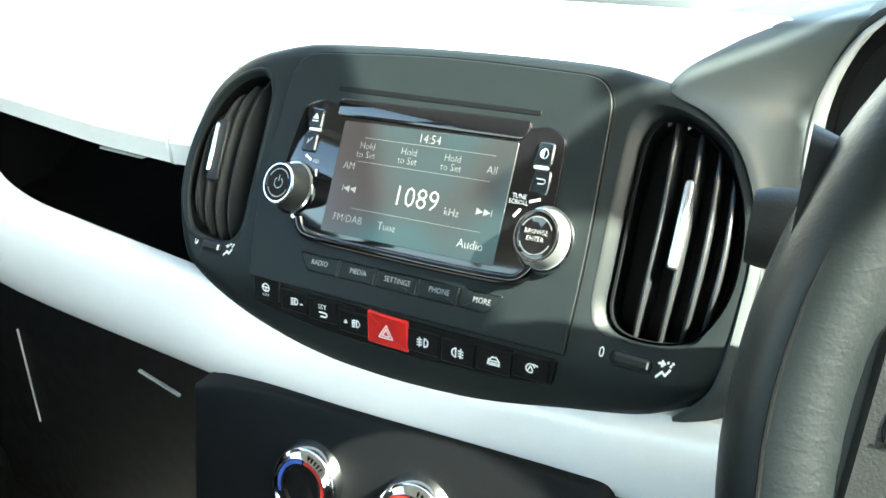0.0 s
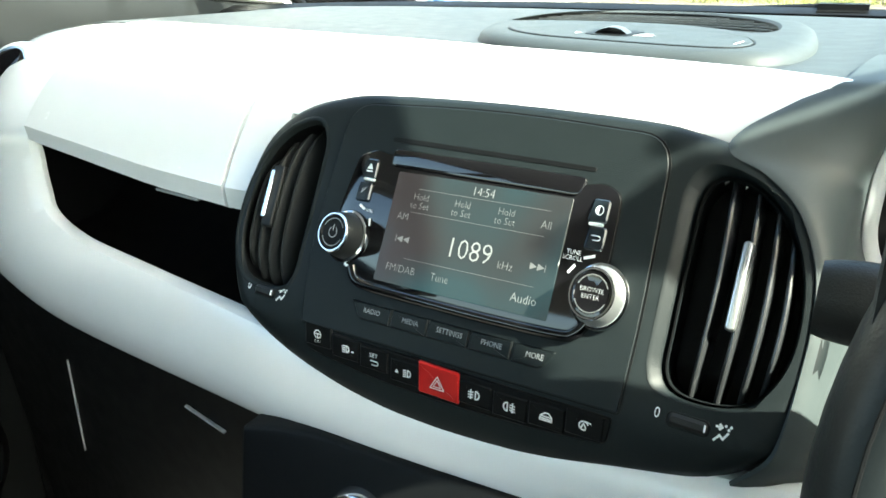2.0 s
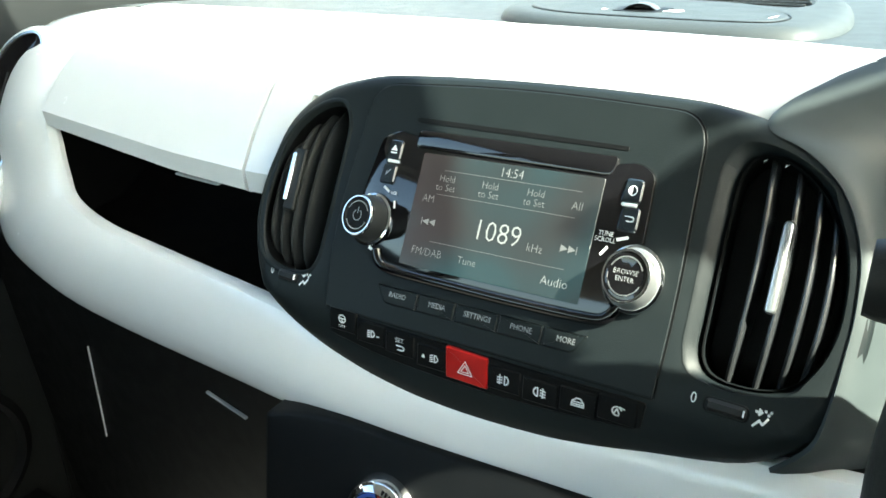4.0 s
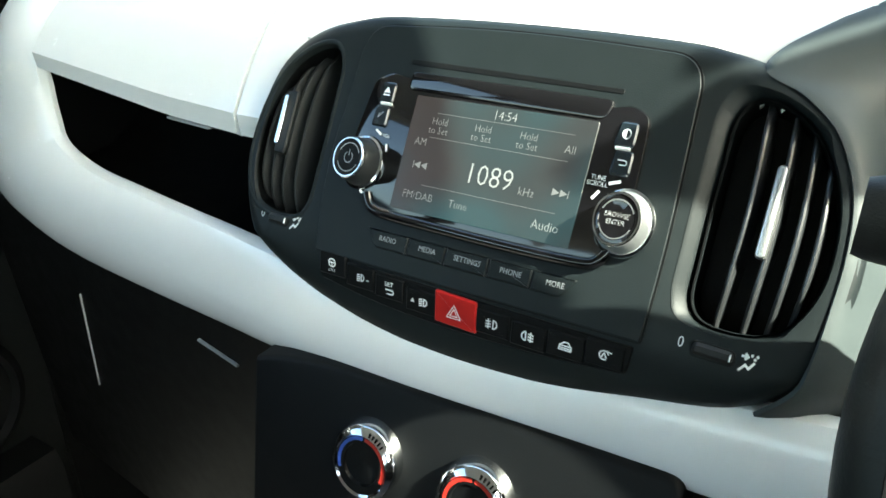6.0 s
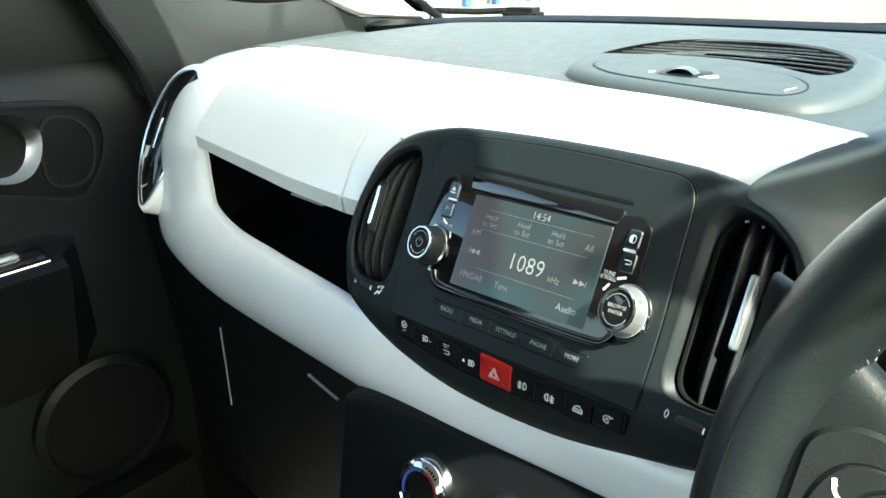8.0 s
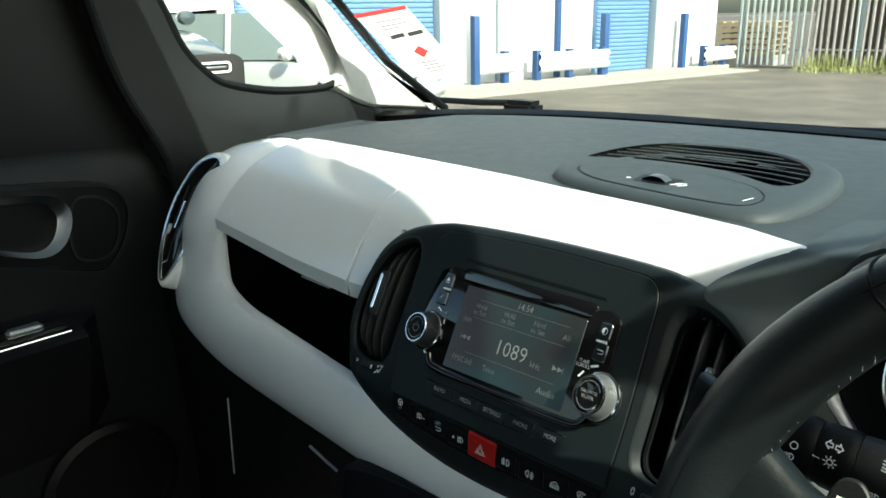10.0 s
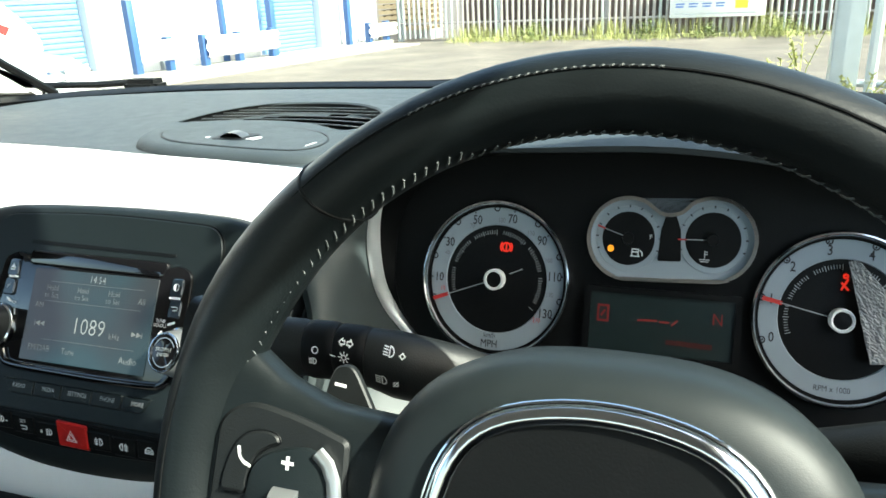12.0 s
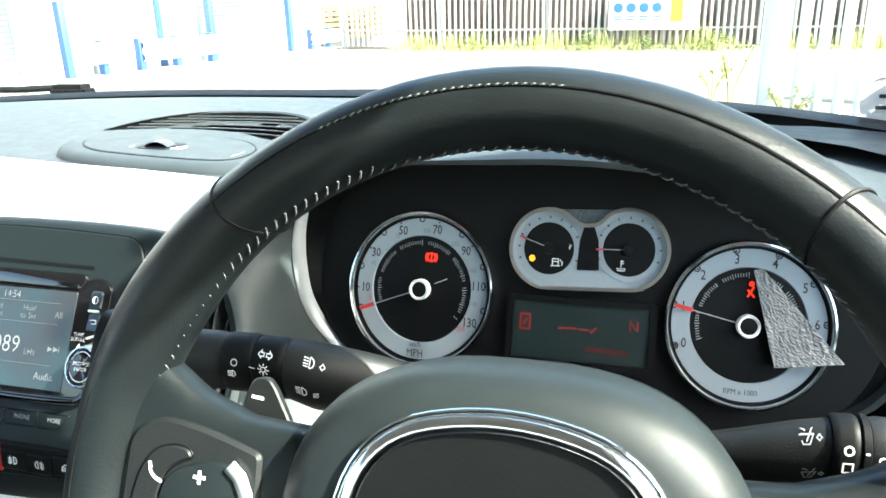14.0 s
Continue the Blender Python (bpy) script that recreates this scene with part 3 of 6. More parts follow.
VENT = {s: smooth_loop([Vector((s * x, z)) for x, z in [(0.1135, 1.158), (0.122, 1.1675), (0.138, 1.1640), (0.153, 1.152), (0.163, 1.133), (0.1662, 1.112), (0.164, 1.094), (0.155, 1.079), (0.141, 1.0735), (0.122, 1.0740), (0.1135, 1.082), (0.1125, 1.10), (0.1123, 1.14)]], 4) for s in (-1, 1)}
# the right vent lies in a hollow that slopes in from the radio side
HOLLOW = {-1: VENT[-1], 1: [p - Vector((0.0085 * min(1.0, max(0.0, (0.150 - p.x) / 0.03)) - 0.001, -0.003 if p.y > 1.15 else (0.0015 if p.y < 1.08 else 0))) for p in VENT[1]]}
stack = thing("centre_stack", "charcoal plastic centre stack with two vents and radio opening", "dashboard console", (0, 0.30, 1.05))
bm = bmesh.new()
face, *holes = holed(inset(POD, 0.010), [HOLLOW[-1], HOLLOW[1]], pod_flat, 0.0, bm)
last = face
for d, h in ((0.0045, -0.0012), (0.0015, -0.004), (0.0, -0.009), (-0.002, -0.02), (-0.003, -0.12)):
    last = wall_of(last, inset(POD, d), pod_flat, h, bm)
for loop, s in zip(holes, (-1, 1)):
    wall_of(loop, [p.lerp(q, 0.2) for p, q in zip(HOLLOW[s], VENT[s])] if s > 0 else inset(VENT[s], 0.0015), pod_flat, -0.0006 if s > 0 else -0.003, bm)
for z in (1.060, 1.050, 1.040, 1.030):
    bmesh.ops.bisect_plane(bm, geom=bm.verts[:] + bm.edges[:] + bm.faces[:], plane_co=(0, 0, z), plane_no=(0, 0, 1))
for q in bm.verts:
    q.co.y += max(0.0, 1.06 - q.co.z) * 0.44
part("shell", bm, PODM, stack)
for s in (-1, 1):
    vent = part("air_vent", plate(inset(VENT[s], 0.001), pod, -0.036, -0.031), DARK, stack, "upright black air vent with slats")
    rim = VENT[s]
    if s < 0:
        lips = [([*inset(rim, d)], h) for d, h in ((-0.0028, -0.0005), (-0.0022, 0.0003), (-0.0014, 0.0006), (-0.0005, 0.0006), (0.0004, -0.0004), (0.0012, -0.0045))]
    else:
        lips = [([p.lerp(q, f) for p, q in zip(HOLLOW[1], rim)], h) for f, h in ((0.0, 0.0002), (0.12, -0.0001), (0.3, -0.0010), (0.6, -0.0027), (0.88, -0.0044), (1.0, -0.0060))] + [(inset(rim, 0.0012), -0.009)]
    part("vent_rim", loft([[pod(p.x, p.y, h) for p in (*ring, ring[0])] for ring, h in lips]), PODM, vent, "rounded lip round the vent", smooth=80)
    part("vent_tunnel", loft([[pod(p.x, p.y, h) for p in (*inset(rim, 0.0010), inset(rim, 0.0010)[0])] for h in (-0.0030, -0.036)]), DARK, vent, "black inside of the vent")
    for x0 in ((0.1270, 0.1390, 0.1490, 0.1575) if s > 0 else (-0.1570, -0.1485, -0.1395, -0.1295)):
        zs = [p.y for p in rim if abs(p.x - x0) < 0.004]
        lo, hi = min(zs) + 0.001, max(zs) - 0.001
        deep, fat = (-0.030, 0.0014) if s > 0 else (-0.026, 0.0014)
        rows = []
        for t in np.linspace(0, 1, 13):
            z = lo + (hi - lo) * t
            xx = x0 + s * (0.003 * (1 - (2 * t - 1) ** 2) - 0.001)
            e = (-0.0020 if s > 0 else -0.003) - 0.011 * (2 * t - 1) ** 4
            back = xx + (0.001 if s > 0 else 0.0075)
            rows.append([pod(xx - fat, z, e - 0.0016), pod(xx - fat * 0.6, z, e - 0.0004), pod(xx, z, e), pod(xx + fat * 0.6, z, e - 0.0004), pod(xx + fat, z, e - 0.0016), pod(back + 0.0008, z, deep), pod(back - 0.0008, z, deep)])
        part("slat", loft(rows, closed=True, caps=True), BLADE if s < 0 else SLAT, vent)
    lx = 0.1388 if s > 0 else -0.1465
    tab = part("vent_lever", plate(rounded([(lx - (0.0045 if s < 0 else 0.0026), 1.105), (lx + (0.0045 if s < 0 else 0.0026), 1.105), (lx + (0.0045 if s < 0 else 0.0026), 1.140), (lx - (0.0045 if s < 0 else 0.0026), 1.140)], 0.002), pod, -0.02, -0.001, 0.001), TRIM, vent)
    if s < 0:
        part("lever_strip", plate(rounded([(lx - 0.0042, 1.110), (lx - 0.0012, 1.110), (lx - 0.0012, 1.137), (lx - 0.0042, 1.137)], 0.001), pod, -0.002, 0.0006, 0.0003), CHROME, tab, "chrome strip")
    else:
        part("lever_strip", plate(rounded([(lx - 0.0028, 1.104), (lx + 0.0022, 1.104), (lx + 0.0026, 1.141), (lx - 0.0022, 1.141)], 0.0024), pod, -0.004, 0.0025, 0.0018), SATIN, tab, "slim silver lever")
    # thumb wheel below the vent, with its marks
    wx, wz, wh = (-0.1318, 1.0705, 0.0085) if s < 0 else (0.1295, 1.0645, 0.0100)
    well = part("wheel_slot", plate(rounded([(wx - wh, wz - 0.0032), (wx + wh, wz - 0.0036), (wx + wh, wz + 0.0030), (wx - wh, wz + 0.0034)], 0.003), pod, -0.004, 0.0005, 0.0003), DARK, stack)
    part("thumb_wheel", plate(rounded([(wx - wh + 0.001, wz - 0.0024), (wx + wh - 0.001, wz - 0.0028), (wx + wh - 0.001, wz + 0.0023), (wx - wh + 0.001, wz + 0.0027)], 0.0024), pod, 0, 0.0020, 0.0014), TRIM, well)
    part("wheel_mark", plate(rect(wx + wh - 0.0026, wz - 0.0016, wx + wh - 0.0019, wz + 0.0012), pod, 0.001, 0.0022, 0.0001), PRINT, well)
    writing("0", pod, wx - wh - 0.0042, wz + 0.0008, 0.0004, 0.0064, PRINT, stack, 0.9)
    q = wx + wh + 0.0055
    bm = strokes([[(q - 0.0034, wz - 0.0034), (q - 0.0012, wz - 0.0010), (q + 0.0004, wz - 0.0022), (q + 0.0022, wz + 0.0004)], [(q - 0.0032, wz + 0.0022), (q - 0.0008, wz + 0.0022)], [(q - 0.0018, wz + 0.0012), (q - 0.0006, wz + 0.0022), (q - 0.0018, wz + 0.0032)]], pod, 0.0004, 0.0010)
    for dx, dz in ((0.0022, 0.0018), (0.0008, 0.0030), (0.0030, 0.0030)):
        strokes([arc(q + dx, wz + dz, 0.0003, 0, 360, 6)], pod, 0.0004, 0.0007, bm)
    part("airflow_symbol", bm, PRINT, stack, smooth=0)

# the panel that carries the radio
PAN = rounded([(-0.0975, 1.0605), (0.0975, 1.0605), (0.0985, 1.10), (0.0955, 1.1795), (0.0, 1.1835), (-0.0985, 1.1795), (-0.1045, 1.10)], [0.001, 0.001, 0.02, 0.016, 0.08, 0.016, 0.02], 7)
part("panel_gap", plate(inset(PAN, -0.0011), pod, -0.002, 0.0003, 0.0001), DARK, stack)
panel = part("radio_panel", plate(PAN, pod, -0.001, 0.0018, 0.0004), PODM, stack, "satin charcoal panel round the radio")
part("disc_slot", plate(rounded([(-0.064, 1.1615), (0.061, 1.1600), (0.061, 1.1622), (-0.064, 1.1642)], 0.001), pod, 0.0008, 0.0021, 0.0001), DARK, panel, "narrow black disc slot")
radio = thing("car_radio", "black gloss car radio with lit touch screen and two knobs", "car radio", (0, 0.32, 1.1))
BEZ = rounded([(-0.0840, 1.1520), (-0.0730, 1.1568), (-0.060, 1.1545), (0.055, 1.1535), (0.0675, 1.1560), (0.0775, 1.1520), (0.079, 1.120), (0.079, 1.096), (0.069, 1.0845), (-0.064, 1.0845), (-0.0765, 1.0960), (-0.0905, 1.115)], [0.004, 0.004, 0.01, 0.01, 0.004, 0.005, 0.02, 0.01, 0.008, 0.008, 0.01, 0.012], 5)
part("bezel", plate(BEZ, pod, 0.0, 0.0042, 0.0022), GLOSS, radio, "gloss black surround")
LOWLIP = smooth_loop([Vector(p) for p in ((-0.0700, 1.0945), (-0.0660, 1.0888), (-0.0560, 1.0865), (-0.02, 1.0858), (0.02, 1.0855), (0.0600, 1.0862), (0.0690, 1.0885), (0.0735, 1.0940))], 4, False)
part("bezel_lip", sweep([pod(p.x, p.y, 0.0040) for p in LOWLIP], [(-0.0030, -0.0005), (-0.0024, 0.0014), (-0.0008, 0.0026), (0.0010, 0.0024), (0.0026, 0.0012), (0.0032, -0.0010)], up=tuple(POD_N)), GLOSS, radio, "gloss black rounded lower lip", smooth=80)
part("hood_lip", plate(rounded([(-0.0600, 1.1480), (0.0560, 1.1472), (0.0590, 1.1570), (-0.0600, 1.1580)], 0.004), pod, 0.002, 0.0054, 0.0018), GLOSS, radio)
display = part("display", plate(rect(-0.0528, 1.0905, 0.0538, 1.1465, 0.0012), pod, 0.003, 0.0048, 0.0003), SCREEN, radio, "lit radio display with white lettering")


def scr(u, v, h=0.0):
    return pod(-0.0528 + 0.1066 * u, 1.1465 - 0.0560 * v, 0.0049 + h)


scru = lambda u, v, h: scr(0, 0, h) + Vector((u, 0, 0)) + (pod(0, 1.15) - pod(0, 1.10)).normalized() * v


SW, SH = 0.1066, 0.0642  # the display, across and along its slope


def screen_text(t, u, v, size, sq=0.9):
    writing(t, scru, SW * u, -SH * v, 0.0001, size, GLOWTXT if size > 0.0065 else SMALLTXT, display, sq, thin=0.012 if size > 0.01 else 0.016)


for t, u, v, size in (("14:54", 0.527, 0.076, 0.0070), ("All", 0.895, 0.254, 0.0062), ("AM", 0.091, 0.397, 0.0060), ("1089", 0.521, 0.587, 0.0160), ("kHz", 0.731, 0.644, 0.0062), ("FM/DAB", 0.152, 0.857, 0.0062), ("Tune", 0.392, 0.863, 0.0062), ("Audio", 0.865, 0.873, 0.0068)):
    screen_text(t, u, v, size)
for u in (0.176, 0.426, 0.675):
    screen_text("Hold", u, 0.205, 0.0056)
    screen_text("to Set", u, 0.282, 0.0056)
for v, a, b in ((0.133, 0.15, 0.90), (0.345, 0.134, 0.895), (0.758, 0.16, 0.90)):
    part("rule", strokes([[(SW * a, -SH * v), (SW * b, -SH * v)]], scru, 0.0001, 0.00025), DIMGLOW, display)
for u, d in ((0.124, -1), (0.897, 1)):
    bm = bmesh.new()
    for k in (0, 1):
        c = SW * u + (k - 0.5) * 0.0042
        bm.faces.new([bm.verts.new(scru(c + d * a, -SH * 0.595 + b, 0.0001)) for a, b in ((-0.0020, -0.0019), (0.0020, 0), (-0.0020, 0.0019))])
    strokes([[(SW * u + d * 0.0045, -SH * 0.595 - 0.0018), (SW * u + d * 0.0045, -SH * 0.595 + 0.0018)]], scru, 0.0001, 0.0004, bm)
    part("skip_symbol", bm, SMALLTXT, display, smooth=0)

# side buttons
for s, marks in ((-1, ("eject", "mute")), (1, ("dim", "back"))):
    for k, z in enumerate((1.1455, 1.1336) if s < 0 else (1.1428, 1.1306)):
        c = -0.0724 if s < 0 else 0.0684
        c += (-0.0008 if s < 0 else 0.0010) * k
        b = part("button", plate(rounded([(c - 0.0052, z - 0.0056), (c + 0.0048, z - 0.0056), (c + 0.0048, z + 0.0052), (c - 0.0042, z + 0.0052)], 0.0020), pod, 0.003, 0.0056, 0.0008), BLUEBLK, radio, "blue-black gloss button")
        if marks[k] == "eject":
            bm = bmesh.new()
            bm.faces.new([bm.verts.new(pod(c + a, z + e, 0.0058)) for a, e in ((-0.0022, -0.0004), (0.0022, -0.0004), (0, 0.0026))])
            part("symbol", strokes([[(c - 0.002, z - 0.0015), (c + 0.002, z - 0.0015)]], pod, 0.0058, 0.0007, bm), PRINT, b, smooth=0)
        elif marks[k] == "dim":
            bm = bmesh.new()
            bm.faces.new([bm.verts.new(pod(c + a, z + e, 0.0058)) for a, e in arc(0, 0, 0.0021, 90, 270)])
            part("symbol", strokes([arc(c, z, 0.0021, -90, 90)], pod, 0.0058, 0.0004, bm), PRINT, b, smooth=0)
        elif marks[k] == "mute":
            part("symbol", strokes([[(c - 0.0015, z - 0.0012), (c + 0.0016, z + 0.0018)], [(c - 0.001, z + 0.001), (c - 0.001, z - 0.001)]], pod, 0.0058, 0.0005), DIMPRINT, b, smooth=0)
        else:
            part("symbol", strokes([[(c - 0.002, z + 0.001), (c + 0.0015, z + 0.001)], arc(c + 0.0015, z, 0.001, 90, -90, 5), [(c + 0.0015, z - 0.001), (c - 0.001, z - 0.001)]], pod, 0.0058, 0.00045), PRINT, b, smooth=0)
    c, bz = (-0.0716, 1.1397) if s < 0 else (0.0680, 1.1366)
    part("indicator_bar", plate(rounded([(c - 0.0038, bz - 0.0007), (c + 0.0038, bz - 0.0007), (c + 0.0038, bz + 0.0007), (c - 0.0038, bz + 0.0007)], 0.0006), pod, 0.004, 0.0060, 0.0004), PRINT, radio, "white indicator bar")
    # knobs
    ku, kv = KNOBS[s]
    kr = 0.0148 if s > 0 else 0.0138
    knob = part("knob", lathe([(kr - 0.0004, 0.002), (kr - 0.0004, 0.0052), (kr - 0.0010, 0.0060), (kr - 0.0019, 0.0064), (kr - 0.0032, 0.0165), (kr - 0.0037, 0.0180), (kr - 0.0044, 0.0183), (0.0, 0.0183)], pod, ku, kv, 72, ripple=0.008), BLADE if s < 0 else SATIN, radio, "ribbed rotary knob with chrome rings")
    part("base_ring", lathe([(kr, 0.003), (kr + 0.0002, 0.0046), (kr - 0.0003, 0.0058), (kr - 0.0014, 0.0064), (kr - 0.0014, 0.003)], pod, ku, kv, 48, cap=False), CHROME, knob, "chrome ring")
    part("face_ring", lathe([(kr - 0.0037, 0.0178), (kr - 0.0036, 0.0192), (kr - 0.0040, 0.0199), (kr - 0.0047, 0.0199), (kr - 0.0050, 0.0185)], pod, ku, kv, 48, cap=False), CHROME, knob, "chrome ring")
    part("knob_face", lathe([(kr - 0.0046, 0.0188), (kr - 0.0062, 0.0192), (kr - 0.0066, 0.0189), (0.0, 0.0190)], pod, ku, kv, 40), GLOSS if s > 0 else DARK, knob)
    for a0, a1 in ((25, 155), (205, 335)):
        part("inner_ring", strokes([arc(ku, kv, kr - 0.0068, a0, a1, 14)], pod, 0.0194, 0.0005), SATIN if s > 0 else DIMPRINT, knob, smooth=0)
    if s < 0:
        part("power_symbol", strokes([arc(ku, kv, 0.0027, 125, 415, 14), [(ku, kv + 0.001), (ku, kv + 0.0038)]], pod, 0.0193, 0.0005), DIMPRINT, knob, smooth=0)
    else:
        writing("BROWSE", pod, ku, kv + 0.0015, 0.0195, 0.0030, DIMPRINT, knob, thin=0.02)
        writing("ENTER", pod, ku, kv - 0.0015, 0.0195, 0.0030, DIMPRINT, knob, thin=0.02)
        writing("TUNE", pod, 0.0600, 1.1229, 0.0048, 0.0030, PRINT, radio)
        writing("SCROLL", pod, 0.0600, 1.1203, 0.0048, 0.0030, PRINT, radio)
for a, b in (((0.0660, 1.1213), (0.0708, 1.1228)), ((0.0594, 1.1140), (0.0618, 1.1172)), ((-0.0738, 1.1262), (-0.0702, 1.1244)), ((-0.0648, 1.1198), (-0.0640, 1.1168)), ((-0.0745, 1.0948), (-0.0715, 1.0938))):
    part("turn_arrow", strokes([[a, b]], pod, 0.0048, 0.0014), PRINT, radio, smooth=0)
writing("VOL", pod, -0.0663, 1.1239, 0.0048, 0.0026, PRINT, radio)

# row of soft keys
SK = [-0.0645, -0.0365, -0.0125, 0.0135, 0.0385, 0.0625]
for i, t in enumerate(("RADIO", "MEDIA", "SETTINGS", "PHONE", "MORE")):
    a, b = SK[i] + 0.0003, SK[i + 1] - 0.0003
    lo0, lo1 = (0.0065, 0.0) if i == 0 else ((0.0, 0.0065) if i == 4 else (0, 0))
    key = part("soft_key", plate(rounded([(a + lo0, 1.0695), (b - lo1, 1.0695), (b, 1.0785), (a, 1.0785)], [0.003 if lo0 else 0.0006, 0.003 if lo1 else 0.0006, 0.0006, 0.0006]), pod, 0.0, 0.0026, 0.0008), PODM, radio, "flat charcoal key")
    writing(t, pod, (a + b) / 2 + 0.001, 1.0745, 0.0028, 0.0037, DIMPRINT, key)

# switch bank
bank = thing("switch_bank", "row of black dashboard switches round a red hazard button", "switch panel", (0, 0.29, 1.05))
part("bank_plate", plate(rounded([(-0.094, 1.0450), (-0.05, 1.0385), (0.0, 1.0370), (0.05, 1.0385), (0.094, 1.0425), (0.0955, 1.0575), (-0.0945, 1.0592)], [0.004, 0.02, 0.02, 0.02, 0.004, 0.002, 0.002]), pod, -0.001, 0.0014, 0.0008), DARK, bank)
ICX = [-0.084, -0.0637, -0.0434, -0.0221, -0.001, 0.0217, 0.0424, 0.0627, 0.0825]
ICZ = [1.0550, 1.0522, 1.0509, 1.0486, 1.0498, 1.0483, 1.0476, 1.0485, 1.0502]


def icon(i, c, z):
    if i == 0:
        return [arc(c, z + 0.0012, 0.0024, 0, 360, 14), [(c - 0.0024, z + 0.0014), (c + 0.0024, z + 0.0014)], [(c, z + 0.001), (c, z - 0.001)]]
    if i in (1, 3):
        e = 0.001 if i == 1 else 0.002
        k = [[(c + e, z - 0.002), (c + e, z + 0.002)] + arc(c + e, z, 0.002, 90, -90, 8)]
        k += [[(c + e - 0.001, z + d), (c + e - 0.0028, z + d - 0.0004)] for d in (-0.0018, -0.0006, 0.0006, 0.0018)]
        t = c + 0.0055 if i == 1 else c - 0.0052
        g = -1 if i == 1 else 1
        return k + [[(t - 0.0008, z - 0.0008), (t + 0.0008, z - 0.0008), (t, z + 0.0007 * g), (t - 0.0008, z - 0.0008)]]
    if i == 2:
        return [[(c - 0.002, z - 0.001), (c + 0.002, z - 0.001)] + arc(c + 0.002, z - 0.0022, 0.0012, 90, -90, 5) + [(c - 0.001, z - 0.0034)]]
    if i in (5, 6):
        d = 1 if i == 5 else -1
        k = [[(c + d * 0.001, z - 0.0024), (c + d * 0.001, z + 0.0024)] + [(c + d * (0.001 + 0.0022 * math.cos(a)), z + 0.0024 * math.sin(a)) for a in np.linspace(math.pi / 2, -math.pi / 2, 8)]]
        k += [[(c - d * 0.0004, z + e), (c - d * 0.0032, z + e - 0.0004)] for e in (-0.0015, 0.0, 0.0015)]
        return k + [[(c - d * 0.0018, z + 0.0026), (c - d * 0.0018, z - 0.0026)]]
    if i == 7:
        return [[(c - 0.0032, z - 0.002), (c + 0.0032, z - 0.002), (c + 0.0032, z + 0.0002), (c + 0.0014, z + 0.0022), (c - 0.0006, z + 0.0022), (c - 0.0028, z + 0.0004), (c - 0.0032, z - 0.002)], [(c - 0.0028, z + 0.0002), (c + 0.003, z + 0.0002)], [(c - 0.0028, z - 0.0010), (c + 0.003, z - 0.0010)]]
    return [arc(c, z, 0.0023, 20, 300, 12), [(c - 0.0012, z - 0.0012), (c, z + 0.0012), (c + 0.0012, z - 0.0012)], [(c + 0.0012, z + 0.0024), (c + 0.0036, z + 0.0018)]]


for i, (c, z) in enumerate(zip(ICX, ICZ)):
    w = 0.0098 if i != 4 else 0.0118
    if i == 4:
        b = part("hazard_button", plate(rounded([(-0.0125, 1.0405), (0.0130, 1.0400), (0.0124, 1.0577), (-0.0132, 1.0585)], 0.0008), pod, 0.0, 0.0030, 0.0008), RED, bank, "red hazard warning button")
        tri = lambda r: [(-0.0005 + r * math.cos(radians(a)), 1.0478 + r * math.sin(radians(a))) for a in (90, 210, 330, 90)]
        part("triangle", strokes([tri(0.0050), tri(0.0027)], pod, 0.0032, 0.0005), PRINT, b, smooth=0)
    else:
        b = part("switch", plate(rounded([(c - w, z - 0.0068), (c + w, z - 0.0068), (c + w, z + 0.0065), (c - w, z + 0.0065)], 0.001), pod, 0.0, 0.0022, 0.0008), DARK, bank, "flat black switch")
        part("symbol", strokes(icon(i, c, z), pod, 0.0024, 0.0008), PRINT, b, smooth=0)
        if i == 2:
            writing("SET", pod, c, z + 0.0022, 0.0024, 0.0038, PRINT, b)
        if i == 0:
            writing("CITY", pod, c, z - 0.0034, 0.0024, 0.0023, PRINT, b)

# ---- lower dash ----
console = thing("climate_panel", "dark climate control panel with chrome ringed rotary knobs", "control panel", (0, 0.28, 0.93))
con = lambda x, z, h=0.0: Vector((x, 0.285 - 0.28 * (0.99 - z) - h, z))
part("console_face", plate(rounded([(-0.146, 0.977), (-0.125, 0.984), (-0.085, 0.9905), (0.0, 0.9935), (0.13, 0.998), (0.13, 0.70), (-0.12, 0.70)], [0.003, 0.02, 0.02, 0.02, 0.01, 0.02, 0.02]), con, -0.04, 0.004, 0.003), DARK, console)
for kx, kz in ((-0.046, 0.947), (0.027, 0.950), (0.100, 0.944)):
    k = part("climate_knob", lathe([(0.0225, 0.004), (0.0225, 0.012), (0.0215, 0.0145), (0.0185, 0.0165), (0.0175, 0.0155)], con, kx, kz, 48, cap=False), CHROME, console, "chrome ring of a climate knob")
    part("scale_disc", lathe([(0.0182, 0.013), (0.0178, 0.0150), (0.013, 0.0150), (0.0125, 0.013), (0.0, 0.012)], con, kx, kz, 40), DARK, k)
    for a0, a1, m in ((200, 95, BLUELIT), (85, -20, REDLIT)):
        part("temperature_scale", strokes([arc(kx, kz, 0.0158, a0, a1, 12)], con, 0.0152, 0.0022), m if kx < 0 else REDLIT, k, smooth=0)
    bm = bmesh.new()
    for j in range(5):
        a = radians(50 + 7 * j)
        strokes([[(kx + 0.0195 * math.cos(a), kz + 0.0195 * math.sin(a)), (kx + 0.0222 * math.cos(a), kz + 0.0222 * math.sin(a))]], con, 0.0162, 0.001, bm)
    part("grip_marks", bm, DARK, k, smooth=0)
glove = thing("lower_glovebox", "dark lower glovebox below the white band", "glovebox", (-0.3, 0.34, 0.85))
